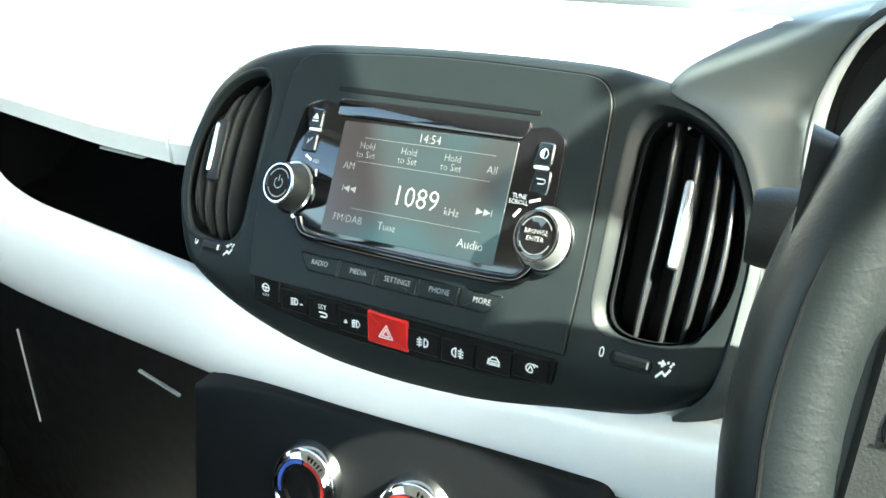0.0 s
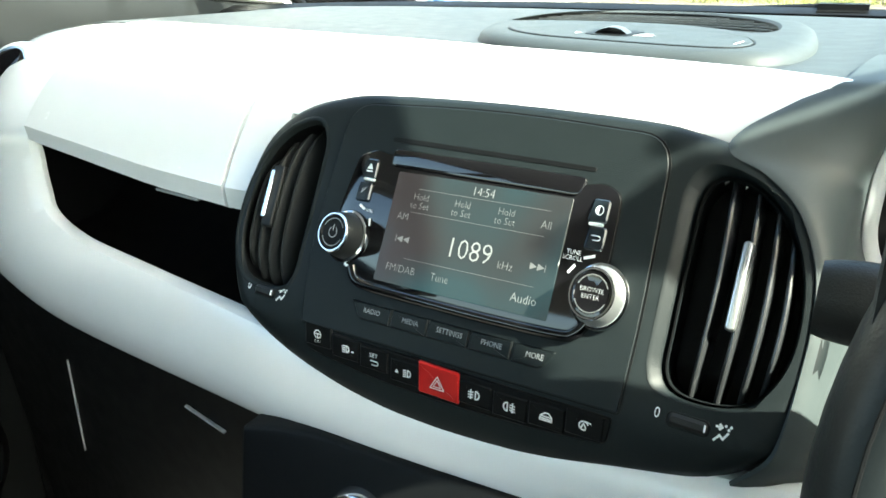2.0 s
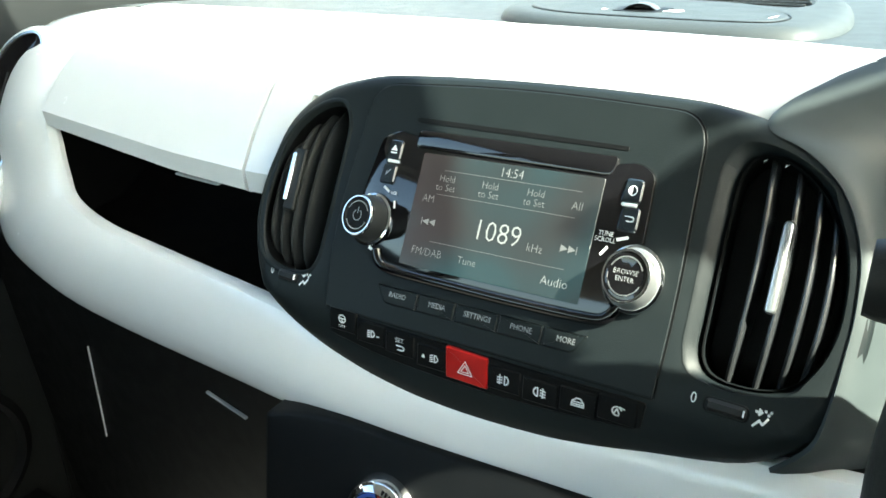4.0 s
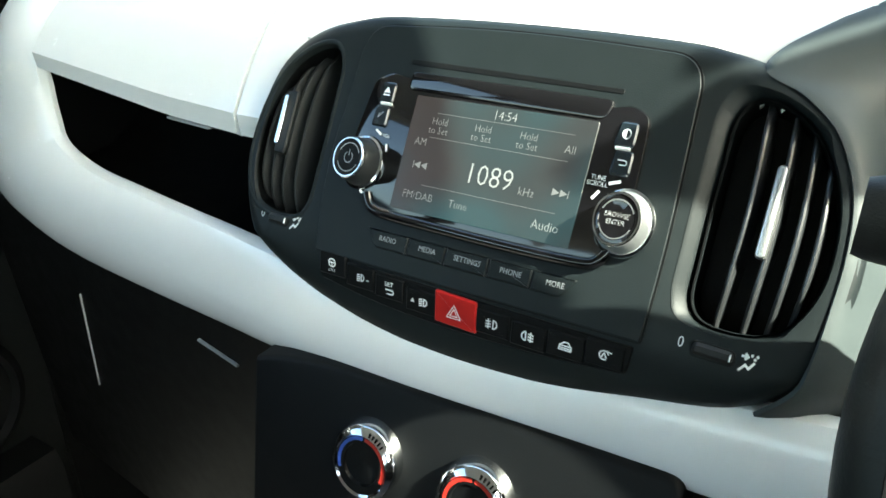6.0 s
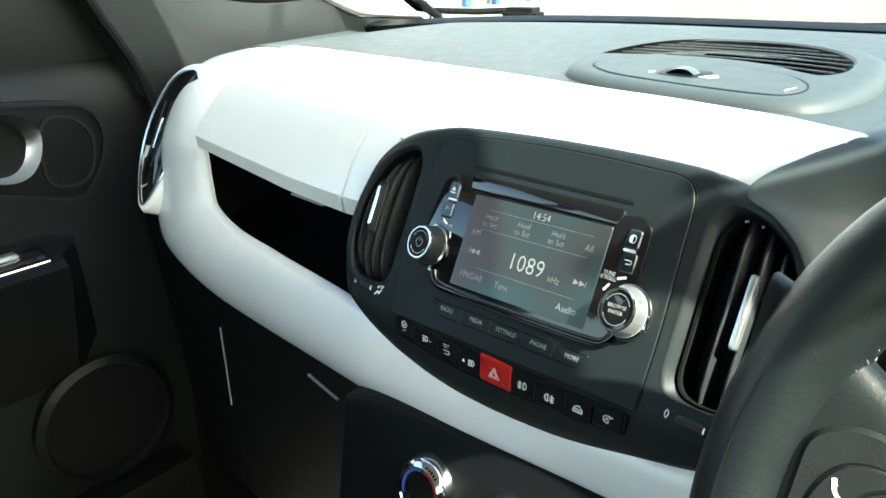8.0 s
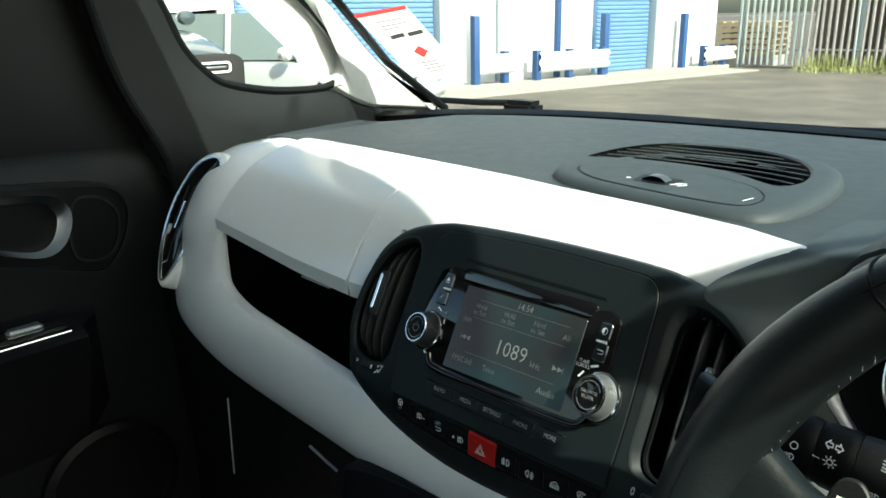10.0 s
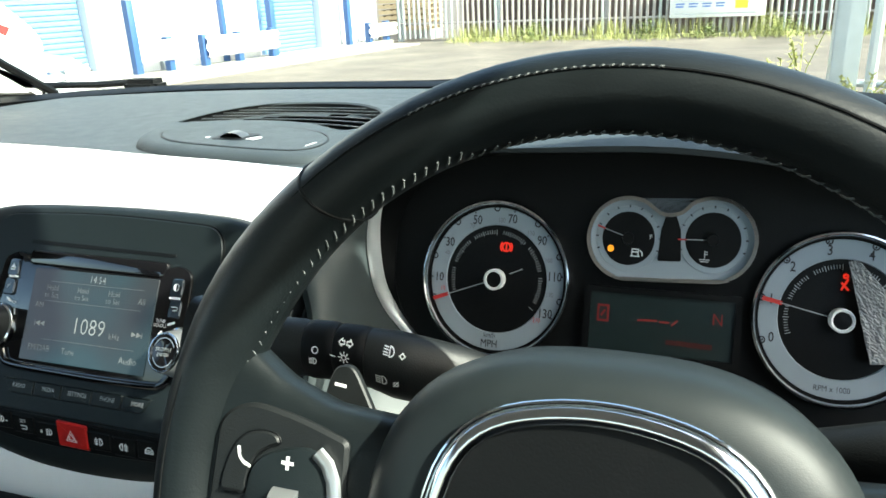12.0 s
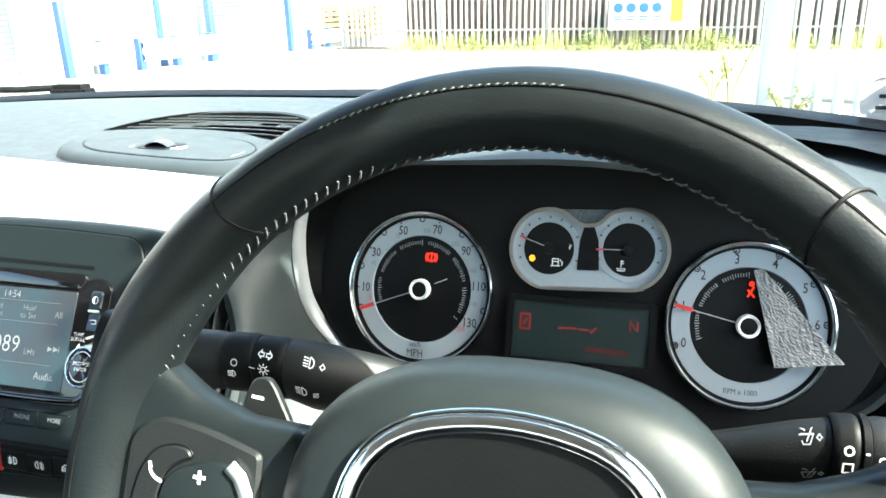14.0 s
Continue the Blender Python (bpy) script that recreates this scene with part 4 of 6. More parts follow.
low = lambda x, z, h=0.0: Vector((x, 0.335 + interp(x, [-0.65, -0.4, -0.15], [0.04, 0.012, 0.0]) + 0.2 * (0.97 - z) * 0.3 - h, z))
rows = [[low(x, z) for z in np.linspace(0.99, 0.60, 8)] for x in np.linspace(-0.655, -0.14, 20)]
part("glovebox_face", loft(rows), DARK, glove)
part("handle_trim", plate(rounded([(-0.289, 0.9065), (-0.242, 0.897), (-0.242, 0.8952), (-0.289, 0.9047)], 0.0003), low, 0.0, 0.003, 0.0004), DIMPRINT, glove, "thin bright handle edge")
part("edge_trim", plate(rounded([(-0.485, 0.886), (-0.4838, 0.886), (-0.5105, 0.757), (-0.5113, 0.757)], 0.0002), low, 0.0, 0.002, 0.0003), DIMPRINT, glove, "thin bright edge line")

# ---- defroster vent on the dash top ----
top = lambda u, v, h=0.0: Vector((u, v, 1.2050 - 0.012 * ((v - 0.58) / 0.2) ** 2 * (0.3 if v < 0.58 else 0.4) + h))
DV = smooth_loop([Vector(p) for p in [(-0.088, 0.500), (-0.060, 0.470), (-0.01, 0.452), (0.05, 0.444), (0.100, 0.440), (0.126, 0.452), (0.137, 0.495), (0.136, 0.565), (0.122, 0.630), (0.088, 0.678), (0.045, 0.703), (-0.005, 0.712), (-0.05, 0.702), (-0.082, 0.668), (-0.098, 0.615), (-0.100, 0.552)]], 4)
GR = smooth_loop([Vector(p) for p in [(0.01, 0.572), (0.055, 0.560), (0.088, 0.538), (0.104, 0.535), (0.112, 0.560), (0.103, 0.612), (0.074, 0.660), (0.030, 0.692), (-0.02, 0.697), (-0.064, 0.680), (-0.090, 0.635), (-0.094, 0.580), (-0.086, 0.556), (-0.045, 0.570)]], 4)
dv = thing("defroster_vent", "raised dark grey windscreen vent with slats on the dash top", "air vent", (0.016, 0.58, 1.2))
bm = bmesh.new()
face, hole = holed(inset(DV, 0.012), [GR], top, 0.0078, bm)
last = face
for d, h in ((0.006, 0.0068), (0.002, 0.0042), (0.0, 0.0), (-0.001, -0.012)):
    last = wall_of(last, inset(DV, d), top, h, bm)
last = wall_of(hole, inset(GR, 0.002), top, 0.0060, bm)
part("housing", bm, SOFT, dv)
bm = bmesh.new()
rim_ = [bm.verts.new(top(p.x, p.y, 0.0062)) for p in inset(GR, 0.0019)]
wall_of(rim_, inset(GR, 0.003), top, -0.02, bm)
part("vent_well", bm, DARK, dv, "black inside of the vent")
part("vent_back", plate(inset(GR, 0.002), top, -0.021, -0.019), DARK, dv)
for i in range(6):
    f = (i + 0.75) / 6.6
    ys = []
    for x in np.linspace(-0.088, 0.104, 26):
        side_ = [p.y for p in GR if abs(p.x - x) < 0.012]
        lo, hi = min(side_) + 0.004, max(side_) - 0.004
        y = 0.566 + 0.124 * f - 2.2 * (1 - 0.45 * f) * max(0.0, x - 0.01) ** 2 - 0.9 * max(0.0, -0.01 - x) ** 2
        if lo < y < hi:
            ys.append((x, y))
    if len(ys) > 3:
        part("slat", sweep([top(a, b, 0.0030) for a, b in ys], [(-0.0007, 0.0012), (-0.0005, 0.0020), (0.0005, 0.0020), (0.0007, 0.0012), (0.0, 0.0009)]), GRILLE, dv)
DP = smooth_loop([Vector(p) for p in [(-0.066, 0.508), (-0.035, 0.478), (0.02, 0.464), (0.08, 0.456), (0.104, 0.462), (0.106, 0.490), (0.084, 0.520), (0.04, 0.540), (-0.01, 0.545), (-0.05, 0.535)]], 4)
part("dial_groove", ring_plate(inset(DP, -0.0012), DP, top, 0.004, 0.0083), DARK, dv, "thin dark joint")
part("dial_plate", plate(DP, top, 0.003, 0.0085, 0.0008), SOFT, dv)
part("dial_slot", plate(rounded([(0.000, 0.484), (0.032, 0.482), (0.036, 0.508), (-0.002, 0.510)], 0.006), top, 0.006, 0.0088, 0.0002), DARK, dv)
bm = lathe([(0.0145, -0.006), (0.0145, 0.004), (0.0135, 0.006), (0.0, 0.0065)], lambda u, v, h: top(0.017 + u, 0.496 + h * 1.1, 0.0005 + v * 0.85), 0, 0, 40, ripple=0.012)
part("thumb_dial", bm, GRILLE, dv, "ribbed grey thumb wheel")
part("dot_mark", lathe([(0.0024, 0.0088), (0.0, 0.0092)], top, -0.006, 0.490, 12, cap=False), PRINT, dv)
part("defrost_symbol", strokes([[(0.034, 0.486), (0.040, 0.489)], [(0.036, 0.491), (0.043, 0.494)], [(0.041, 0.484), (0.045, 0.490)]], top, 0.0089, 0.0026), PRINT, dv, smooth=0)
part("plate_mark", strokes([[(0.099, 0.468), (0.102, 0.480)]], top, 0.0089, 0.0014), PRINT, dv, smooth=0)
# ---- left end vent ----
LV_T, LV_B = Vector((-0.530, 0.400, 1.184)), Vector((-0.543, 0.331, 1.040))
lv = lambda u, v, h=0.0: LV_B.lerp(LV_T, (v - 1.02) / 0.158) + Vector((0.92, 0.34, 0.0)) * (u + 0.007) + Vector((0.30, -0.84, 0.44)) * (h + 0.009)
LV = smooth_loop([Vector(p) for p in [(0.012, 1.178), (0.026, 1.165), (0.026, 1.12), (0.014, 1.06), (-0.002, 1.020), (-0.014, 1.035), (-0.026, 1.08), (-0.026, 1.125), (-0.012, 1.165)]], 4)
ev = thing("end_vent", "tall black end air vent with chrome rim", "air vent", (-0.537, 0.37, 1.1))
part("surround", plate(inset(LV, -0.0085), lv, -0.055, 0.0025, 0.007), WHITE, ev, "white surround")
part("vent_body", plate(LV, lv, -0.03, 0.004, 0.002), GLOSS, ev)
part("chrome_rim", ring_plate(inset(LV, -0.0008), inset(LV, 0.0014), lv, -0.01, 0.0048), CHROME, ev, "chrome rim")
for k in range(4):
    part("slat", plate(rounded([(-0.018 + 0.009 * k, 1.06 + 0.004 * k), (-0.0165 + 0.009 * k, 1.06 + 0.004 * k), (-0.0115 + 0.009 * k, 1.14), (-0.013 + 0.009 * k, 1.14)], 0.0004), lv, 0.003, 0.0052, 0.0004), TRIM, ev)
part("lever_strip", plate(rounded([(-0.010, 1.085), (-0.0075, 1.085), (-0.006, 1.12), (-0.0085, 1.12)], 0.001), lv, 0.003, 0.008, 0.0005), CHROME, ev, "chrome strip")

# ---- instrument binnacle ----
RIM = [(0.183, 1.150, 0.392), (0.186, 1.180, 0.389), (0.205, 1.212, 0.382), (0.25, 1.2285, 0.376), (0.31, 1.2322, 0.374), (0.375, 1.2334, 0.373), (0.44, 1.2262, 0.374), (0.50, 1.2115, 0.377), (0.545, 1.19, 0.384),
       (0.556, 1.150, 0.392), (0.550, 1.110, 0.396), (0.52, 1.078, 0.398), (0.45, 1.066, 0.398), (0.368, 1.064, 0.398), (0.28, 1.066, 0.398), (0.222, 1.084, 0.398), (0.196, 1.106, 0.398), (0.185, 1.127, 0.396)]
rim = smooth_loop([Vector((x, y, z)) for x, z, y in RIM], 4)
mid = Vector((0.368, 0, 1.14))
binn = thing("instrument_binnacle", "dark hooded instrument binnacle behind the steering wheel", "instrument panel", (0.368, 0.40, 1.1))


def grown(p, d, y):
    v = Vector((p.x - mid.x, 0, p.z - mid.z)).normalized()
    return Vector((p.x + v.x * d, y, p.z + v.z * d))


rows = [[clu(mid.x + (p.x - mid.x) * 0.94, mid.z + (p.z - mid.z) * (0.88 if p.z > mid.z else 0.92), -0.004) for p in rim], [grown(p, 0, p.y + 0.006) for p in rim], [grown(p, 0.0015, p.y) for p in rim], [grown(p, 0.005, p.y - 0.001) for p in rim]]
part("inner_shroud", loft([r + [r[0]] for r in rows[:2]]), DARK, binn)
rows2 = [rows[1], rows[2], rows[3], [grown(p, 0.007, p.y + 0.010) for p in rim], [grown(p, 0.006, p.y + 0.04) for p in rim], [grown(p, -0.012, p.y + 0.12) for p in rim]]
part("hood", loft([r + [r[0]] for r in rows2]), SOFT, binn)
k = len(rim)
tr = [rim[i % k] for i in range(-22, 10)]
rows3 = []
for i, p in enumerate(tr):
    w = 0.0048 * min(1.0, i / 5, (len(tr) - 1 - i) / 6) + 0.0008
    rows3.append([grown(p, 0.0015, p.y - 0.001), grown(p, 0.0005, p.y - 0.0025), grown(p, -0.25 * w, p.y - 0.0024), grown(p, -0.65 * w, p.y - 0.001), grown(p, -w, p.y + 0.002), grown(p, -w - 0.0004, p.y + 0.005)])
part("silver_trim", loft(rows3), SILVERP, binn, "satin silver arc trim")
part("backing", plate([Vector((mid.x + (p.x - mid.x) * 0.945, mid.z + (p.z - mid.z) * 0.93)) for p in rim], clu, -0.006, -0.002, 0.0005), DARK, binn)
# the flank runs from the right edge of the centre stack and the white fascia to the lip of the binnacle
on_edge = lambda x, z, h=0.0009: pod(x, z, h)
EDGE = [on_edge(0.152, 1.042), on_edge(0.1655, 1.058), on_edge(0.1690, 1.074), on_edge(0.1705, 1.094), on_edge(0.1710, 1.112), on_edge(0.1680, 1.134), on_edge(0.1570, 1.155), on_edge(0.140, 1.1685, 0.0003), on_edge(0.122, 1.1765, -0.0008),
        (0.126, 0.3690, 1.1850), (0.1425, 0.383, 1.1953), (0.155, 0.393, 1.2022), (0.164, 0.401, 1.2068), (0.170, 0.44, 1.2095), (0.175, 0.475, 1.2098)]
LIP = [(0.300, 0.402, 1.046), (0.262, 0.400, 1.056), (0.225, 0.398, 1.077), (0.205, 0.398, 1.093), (0.192, 0.397, 1.110), (0.183, 0.395, 1.131), (0.1815, 0.392, 1.150), (0.182, 0.390, 1.163), (0.184, 0.388, 1.174), (0.186, 0.387, 1.184), (0.190, 0.385, 1.196), (0.197, 0.384, 1.208), (0.207, 0.388, 1.2160), (0.225, 0.43, 1.2220), (0.230, 0.475, 1.2225)]
OUTGO = [(0.04, 0.0, 0)] * 2 + [(0.036, 0.0, 0)] * 4 + [(0.036, 0.0, 0), (0.04, 0.0, 0), (0.045, 0.0, 0), (0.045, 0.0, 0.001), (0.035, -0.004, 0.002), (0.03, -0.004, 0.002), (0.03, -0.002, 0.002), (0.04, 0, 0.002), (0.04, 0, 0.002)]
INTO = [(0.04, 0.03, 0), (0.02, 0.05, 0), (0.008, 0.07, 0), (0.004, 0.08, 0), (0.002, 0.08, 0), (0.002, 0.075, 0), (0.002, 0.065, 0), (0.004, 0.055, 0.0), (0.008, 0.045, 0.002), (0.012, 0.035, 0.005), (0.018, 0.025, 0.009), (0.024, 0.014, 0.012), (0.03, 0.004, 0.012), (0.04, 0, 0.010), (0.04, 0, 0.008)]
rows = []
for a, d, ta, td in zip(*[smooth_loop([Vector(p) for p in q], 5, False) for q in (EDGE, LIP, OUTGO, INTO)]):
    row = []
    for t in np.linspace(0, 1, 14):
        row.append(a * (2 * t ** 3 - 3 * t * t + 1) + ta * (t ** 3 - 2 * t * t + t) + d * (3 * t * t - 2 * t ** 3) + td * (t ** 3 - t * t))
    rows.append([row[0] + Vector((-0.0012, 0.003, 0))] + row)
part("flank", loft(rows), SIDEP, binn, "smooth charcoal surface between the stack and the hood, lightened as if sunlit", smooth=80)


def gauge(name, label, cx, cz, r, marks, small, notches, needle, caption):
    P = lambda q, a: (cx + q * r * math.cos(radians(a)), cz + q * r * math.sin(radians(a)))
    g = part(name, lathe([(r, -0.003), (r, 0.0045), (r * 0.985, 0.0064), (r * 0.965, 0.0066), (r * 0.95, 0.0058), (r * 0.94, 0.0035)], clu, cx, cz, 72, cap=False), CHROME, binn, label)
    part("rim_wall", lathe([(r * 0.94, 0.0036), (r * 0.925, 0.0008), (r * 0.88, 0.0004)], clu, cx, cz, 64, cap=False), DARK, g, "black inner wall of the rim")
    part("dial_ring", lathe([(r * 0.905, 0.0004), (r * 0.900, 0.0012), (r * 0.690, 0.0012), (r * 0.68, 0.0)], clu, cx, cz, 64, cap=False), DIAL, g, "pale dial ring")
    part("dial_centre", lathe([(r * 0.69, 0.0), (0.0, 0.0002)], clu, cx, cz, 48, cap=False), DARK, g)
    part("hub_ring", lathe([(0.0066, 0.0), (0.0066, 0.007), (0.0060, 0.0076), (0.0050, 0.0072), (0.0048, 0.006)], clu, cx, cz, 32, cap=False), PRINT, g, "white hub ring")
    part("hub", lathe([(0.005, 0.006), (0.0, 0.0064)], clu, cx, cz, 24, cap=False), DARK, g)
    for t, a in marks:
        writing(t, clu, *P(0.785, a), 0.0016, 0.0080, INK, g, 0.8, thin=-0.010)
    for t, a in small:
        writing(t, clu, *P(0.745, a), 0.0016, 0.0042, REDINK if t in ("10", "210") else GREYINK, g, 0.8)
    bm, tk = bmesh.new(), bmesh.new()
    for j in range(79):
        if j % 13 < 11:
            strokes([[P(0.575 if j % 6 else 0.56, 200 - j * 3), P(0.615 if j % 6 else 0.625, 200 - j * 3)]], clu, 0.0006, 0.0004, bm)
    part("inner_scale", bm, DIMPRINT, g, smooth=0)
    for t, a in marks:
        strokes([arc(*P(0.885, a), 0.0003, 0, 360, 8)], clu, 0.0015, 0.0006, tk)
    for a in notches:
        strokes([arc(*P(0.893, a), 0.0017, a + 80, a + 280, 9)], clu, 0.0015, 0.0008, tk)
    part("outer_scale", tk, INK, g, smooth=0, kind="stuff")
    part("needle", strokes([[P(0.1, needle), P(0.68, needle)], [P(0.22, needle + 183), P(0.40, needle + 183)]], clu, 0.0045, 0.0006), DIMPRINT, g, smooth=0)
    part("needle_tip", strokes([[P(0.68, needle), P(0.875, needle)]], clu, 0.0045, 0.0024), REDINK, g, "red needle tip", smooth=0)
    for t, dz, size in caption:
        writing(t, clu, cx - 0.002, cz - dz * r, 0.0016, size, INK, g, 0.85)
    return g


SPX, SPZ, TAX, TAZ = 0.266, 1.141, 0.4695, 1.1345
gauge("speedometer", "round speedometer with pale ring and chrome rim", SPX, SPZ, 0.0495, [(str(v), 182 - (v - 10) * 1.76) for v in range(10, 131, 20)], [("10", 193), ("40", 157), ("70", 119), ("100", 87), ("130", 54), ("160", 22), ("190", -11), ("210", -39)], [199, 164, 129, 92, 54, 22, -14], 200, [("km/h", 0.715, 0.0046), ("MPH", 0.825, 0.0068)])
gauge("rev_counter", "round rev counter with pale ring and chrome rim", TAX, TAZ, 0.0485, [(str(v), 200 - v * 32.5) for v in range(0, 7)], [], [200, 168, 135, 102, 70, 37, 5], 168, [("RPM x 1000", 0.79, 0.0046)])
# warning lamps
part("brake_lamp", strokes([arc(SPX + 0.006, SPZ + 0.0205, 0.0026, 0, 360, 14), arc(SPX + 0.006, SPZ + 0.0205, 0.0038, 140, 220, 5), arc(SPX + 0.006, SPZ + 0.0205, 0.0038, -40, 40, 5), [(SPX + 0.006, SPZ + 0.0188), (SPX + 0.006, SPZ + 0.0222)]], clu, 0.0012, 0.0011), WARN, binn, "lit red brake warning lamp", smooth=0)
part("belt_lamp", strokes([[(TAX - 0.001, TAZ + 0.0165), (TAX + 0.002, TAZ + 0.022)], [(TAX + 0.0025, TAZ + 0.0165), (TAX - 0.001, TAZ + 0.020)], arc(TAX + 0.0008, TAZ + 0.0238, 0.001, 0, 360, 8)], clu, 0.0012, 0.0012), WARN, binn, "lit red warning lamp", smooth=0)
# fuel and temperature gauges in one frame
duo = lambda x, z, h=0.0: clu(0.3735 + 0.93 * (x - 0.3735), 1.1725 + 0.93 * (z - 1.1725), h)
SM = [(0.347, 1.1715), (0.400, 1.1735)]
outl = [(0.347 + 0.0255 * math.cos(radians(a)), 1.1715 + 0.0255 * math.sin(radians(a))) for a in range(268, 55, -12)] + [(0.3665, 1.1885), (0.3735, 1.1875), (0.3805, 1.1895)] + [(0.400 + 0.0255 * math.cos(radians(a)), 1.1735 + 0.0255 * math.sin(radians(a))) for a in range(124, -89, -12)]
outl = smooth_loop([Vector(p) for p in outl], 2)
pair = part("gauge_frame", ring_plate(inset(outl, -0.0012), inset(outl, 0.0012), duo, -0.002, 0.0055), CHROME, binn, "chrome frame of the fuel and temperature gauges")
part("dial_plate", plate(outl, duo, -0.002, 0.0004, 0.0003), DIAL, pair, "pale plate of the two small dials")
part("centre_notch", plate(rounded([(0.3665, 1.1585), (0.3812, 1.1592), (0.3800, 1.1780), (0.3760, 1.1890), (0.3705, 1.1885), (0.3675, 1.1775)], 0.0012), duo, 0, 0.0016, 0.0003), DARK, pair, "black notch between the small dials")
for j, (cx, cz) in enumerate(SM):
    part("small_dial", lathe([(0.0172, 0.0008), (0.0168, 0.0016), (0.0, 0.0016)], duo, cx, cz, 40, cap=False), DARK, pair)
    part("dial_ring", lathe([(0.0208, 0.0004), (0.0206, 0.0012), (0.0165, 0.0012)], duo, cx, cz, 48, cap=False), DIAL, pair, "pale dial ring")
    part("needle", strokes([[(cx + 0.002, cz), (cx - 0.016 * math.cos(radians(-20 + 22 * j)), cz - 0.016 * math.sin(radians(-20 + 22 * j)))]], duo, 0.003, 0.0006), DIMPRINT, pair, smooth=0)
    part("needle_tip", strokes([[(cx - q * math.cos(radians(-20 + 22 * j)), cz - q * math.sin(radians(-20 + 22 * j))) for q in (0.0165, 0.021)]], duo, 0.003, 0.0011), REDINK, pair, smooth=0)
    bm = bmesh.new()
    for a in range(200, -21, -22):
        strokes([[(cx + q * math.cos(radians(a)), cz + q * math.sin(radians(a))) for q in (0.0198, 0.0209)]], duo, 0.0015, 0.0009 if a % 44 else 0.0014, bm)
    part("scale", bm, INK, pair, smooth=0)
    part("hub", lathe([(0.004, 0.001), (0.0035, 0.005), (0, 0.005)], duo, cx, cz, 20, cap=False), DARK, pair)
part("fuel_lamp", lathe([(0.0022, 0.0015), (0.002, 0.002), (0, 0.002)], duo, 0.336, 1.1645, 16, cap=False), AMBER, pair, "lit amber fuel lamp")
part("fuel_symbol", strokes([[(0.350, 1.1605), (0.350, 1.1650), (0.354, 1.1650), (0.354, 1.1605)], [(0.349, 1.1605), (0.355, 1.1605)], [(0.350, 1.1632), (0.354, 1.1632)], [(0.355, 1.1645), (0.3565, 1.163), (0.3565, 1.161)]], duo, 0.0018, 0.0007), PRINT, pair, smooth=0)
part("coolant_symbol", strokes([[(0.3955, 1.1620), (0.3955, 1.1665)], [(0.3955, 1.1660), (0.3972, 1.1660)], [(0.3955, 1.1645), (0.3972, 1.1645)], [(0.3925, 1.1612), (0.3985, 1.1612)], [(0.3930, 1.1600), (0.3980, 1.1600)]], duo, 0.0018, 0.0005), PRINT, pair, smooth=0)
writing("F", duo, 0.3615, 1.1730, 0.0018, 0.0042, PRINT, pair)
part("trip_surround", ring_plate(rect(0.3245, 1.1005, 0.4175, 1.1425, 0.003), rect(0.3285, 1.1045, 0.4135, 1.1390, 0.001), clu, -0.001, 0.003), DARK, binn)
trip = part("trip_display", plate(rect(0.3285, 1.1045, 0.4135, 1.1390), clu, -0.001, 0.0008, 0.0002), TRIPLCD, binn, "dark trip display with faint red symbols")
part("small_bars", strokes([[(0.3760, 1.1125), (0.3830, 1.1125)], [(0.3845, 1.1125), (0.3960, 1.1120)], [(0.3975, 1.1120), (0.4010, 1.1120)]], clu, 0.0010, 0.0030), TRIPRED, trip, "faint red line of small characters", smooth=0)
part("segments", strokes([rect(0.3335, 1.122, 0.3395, 1.131) + [Vector((0.3335, 1.122))], [(0.3355, 1.125), (0.3375, 1.128)], [(0.358, 1.124), (0.369, 1.1245)], [(0.371, 1.124), (0.376, 1.124)], [(0.378, 1.1225), (0.381, 1.1255)]], clu, 0.0011, 0.0013), LCDRED, trip, smooth=0)
writing("N", clu, 0.404, 1.128, 0.0011, 0.0095, LCDRED, trip, 0.9)
# scrap of protective film
random.seed(4)
rows = []
for i in range(56):
    t = i / 55
    row = []
    for j in range(34):
        e = j / 33
        a, b = Vector((0.4695, 1.1665)).lerp(Vector((0.4840, 1.1130)), t ** 0.9), Vector((0.4745, 1.1675)).lerp(Vector((0.5210, 1.1185)), t)
        p = a.lerp(b, e)
        row.append(clu(p.x, p.y, 0.010 + 0.0010 * noise.noise(Vector((p.x * 700 + p.y * 260, p.y * 130, 0))) + 0.0011 * noise.noise(Vector((p.x * 1100 - p.y * 500, p.y * 620, 3))) + random.uniform(-0.00022, 0.00022)))
    rows.append(row)
part("film_scrap", thicken(loft(rows), 0.0003), FILM, None, "crinkled scrap of clear protective film over the rev counter", category="plastic film", smooth=0)

# ---- steering wheel ----
wheel = thing("steering_wheel", "black leather steering wheel with stitched rim and chrome badge frame", "steering wheel", WC)
RR, RU, RV = 0.1640, 0.0015, 0.0045  # the rim's radius and its centre in the wheel's plane
rows = []
for i in range(97):
    a = 2 * math.pi * i / 96
    fat = 1 + 0.10 * (math.exp(-((a - radians(150)) / 0.25) ** 2) + math.exp(-((a - radians(30)) / 0.25) ** 2))
    rows.append([whl(RU + (RR + 0.0152 * fat * math.cos(b)) * math.cos(a), RV + (RR + 0.0152 * fat * math.cos(b)) * math.sin(a), 0.0175 * fat * math.sin(b)) for b in np.linspace(0, 2 * math.pi, 20, endpoint=False)])
bm = loft(rows, closed=True)
bmesh.ops.remove_doubles(bm, verts=bm.verts, dist=1e-6)
part("rim", bm, LEATHER, wheel)


def on_rim(a, b, d=0.0004):
    q = RR + (0.0154 + d) * math.cos(radians(b))
    return whl(RU + q * math.cos(radians(a)), RV + q * math.sin(radians(a)), (0.0177 + d) * math.sin(radians(b)))


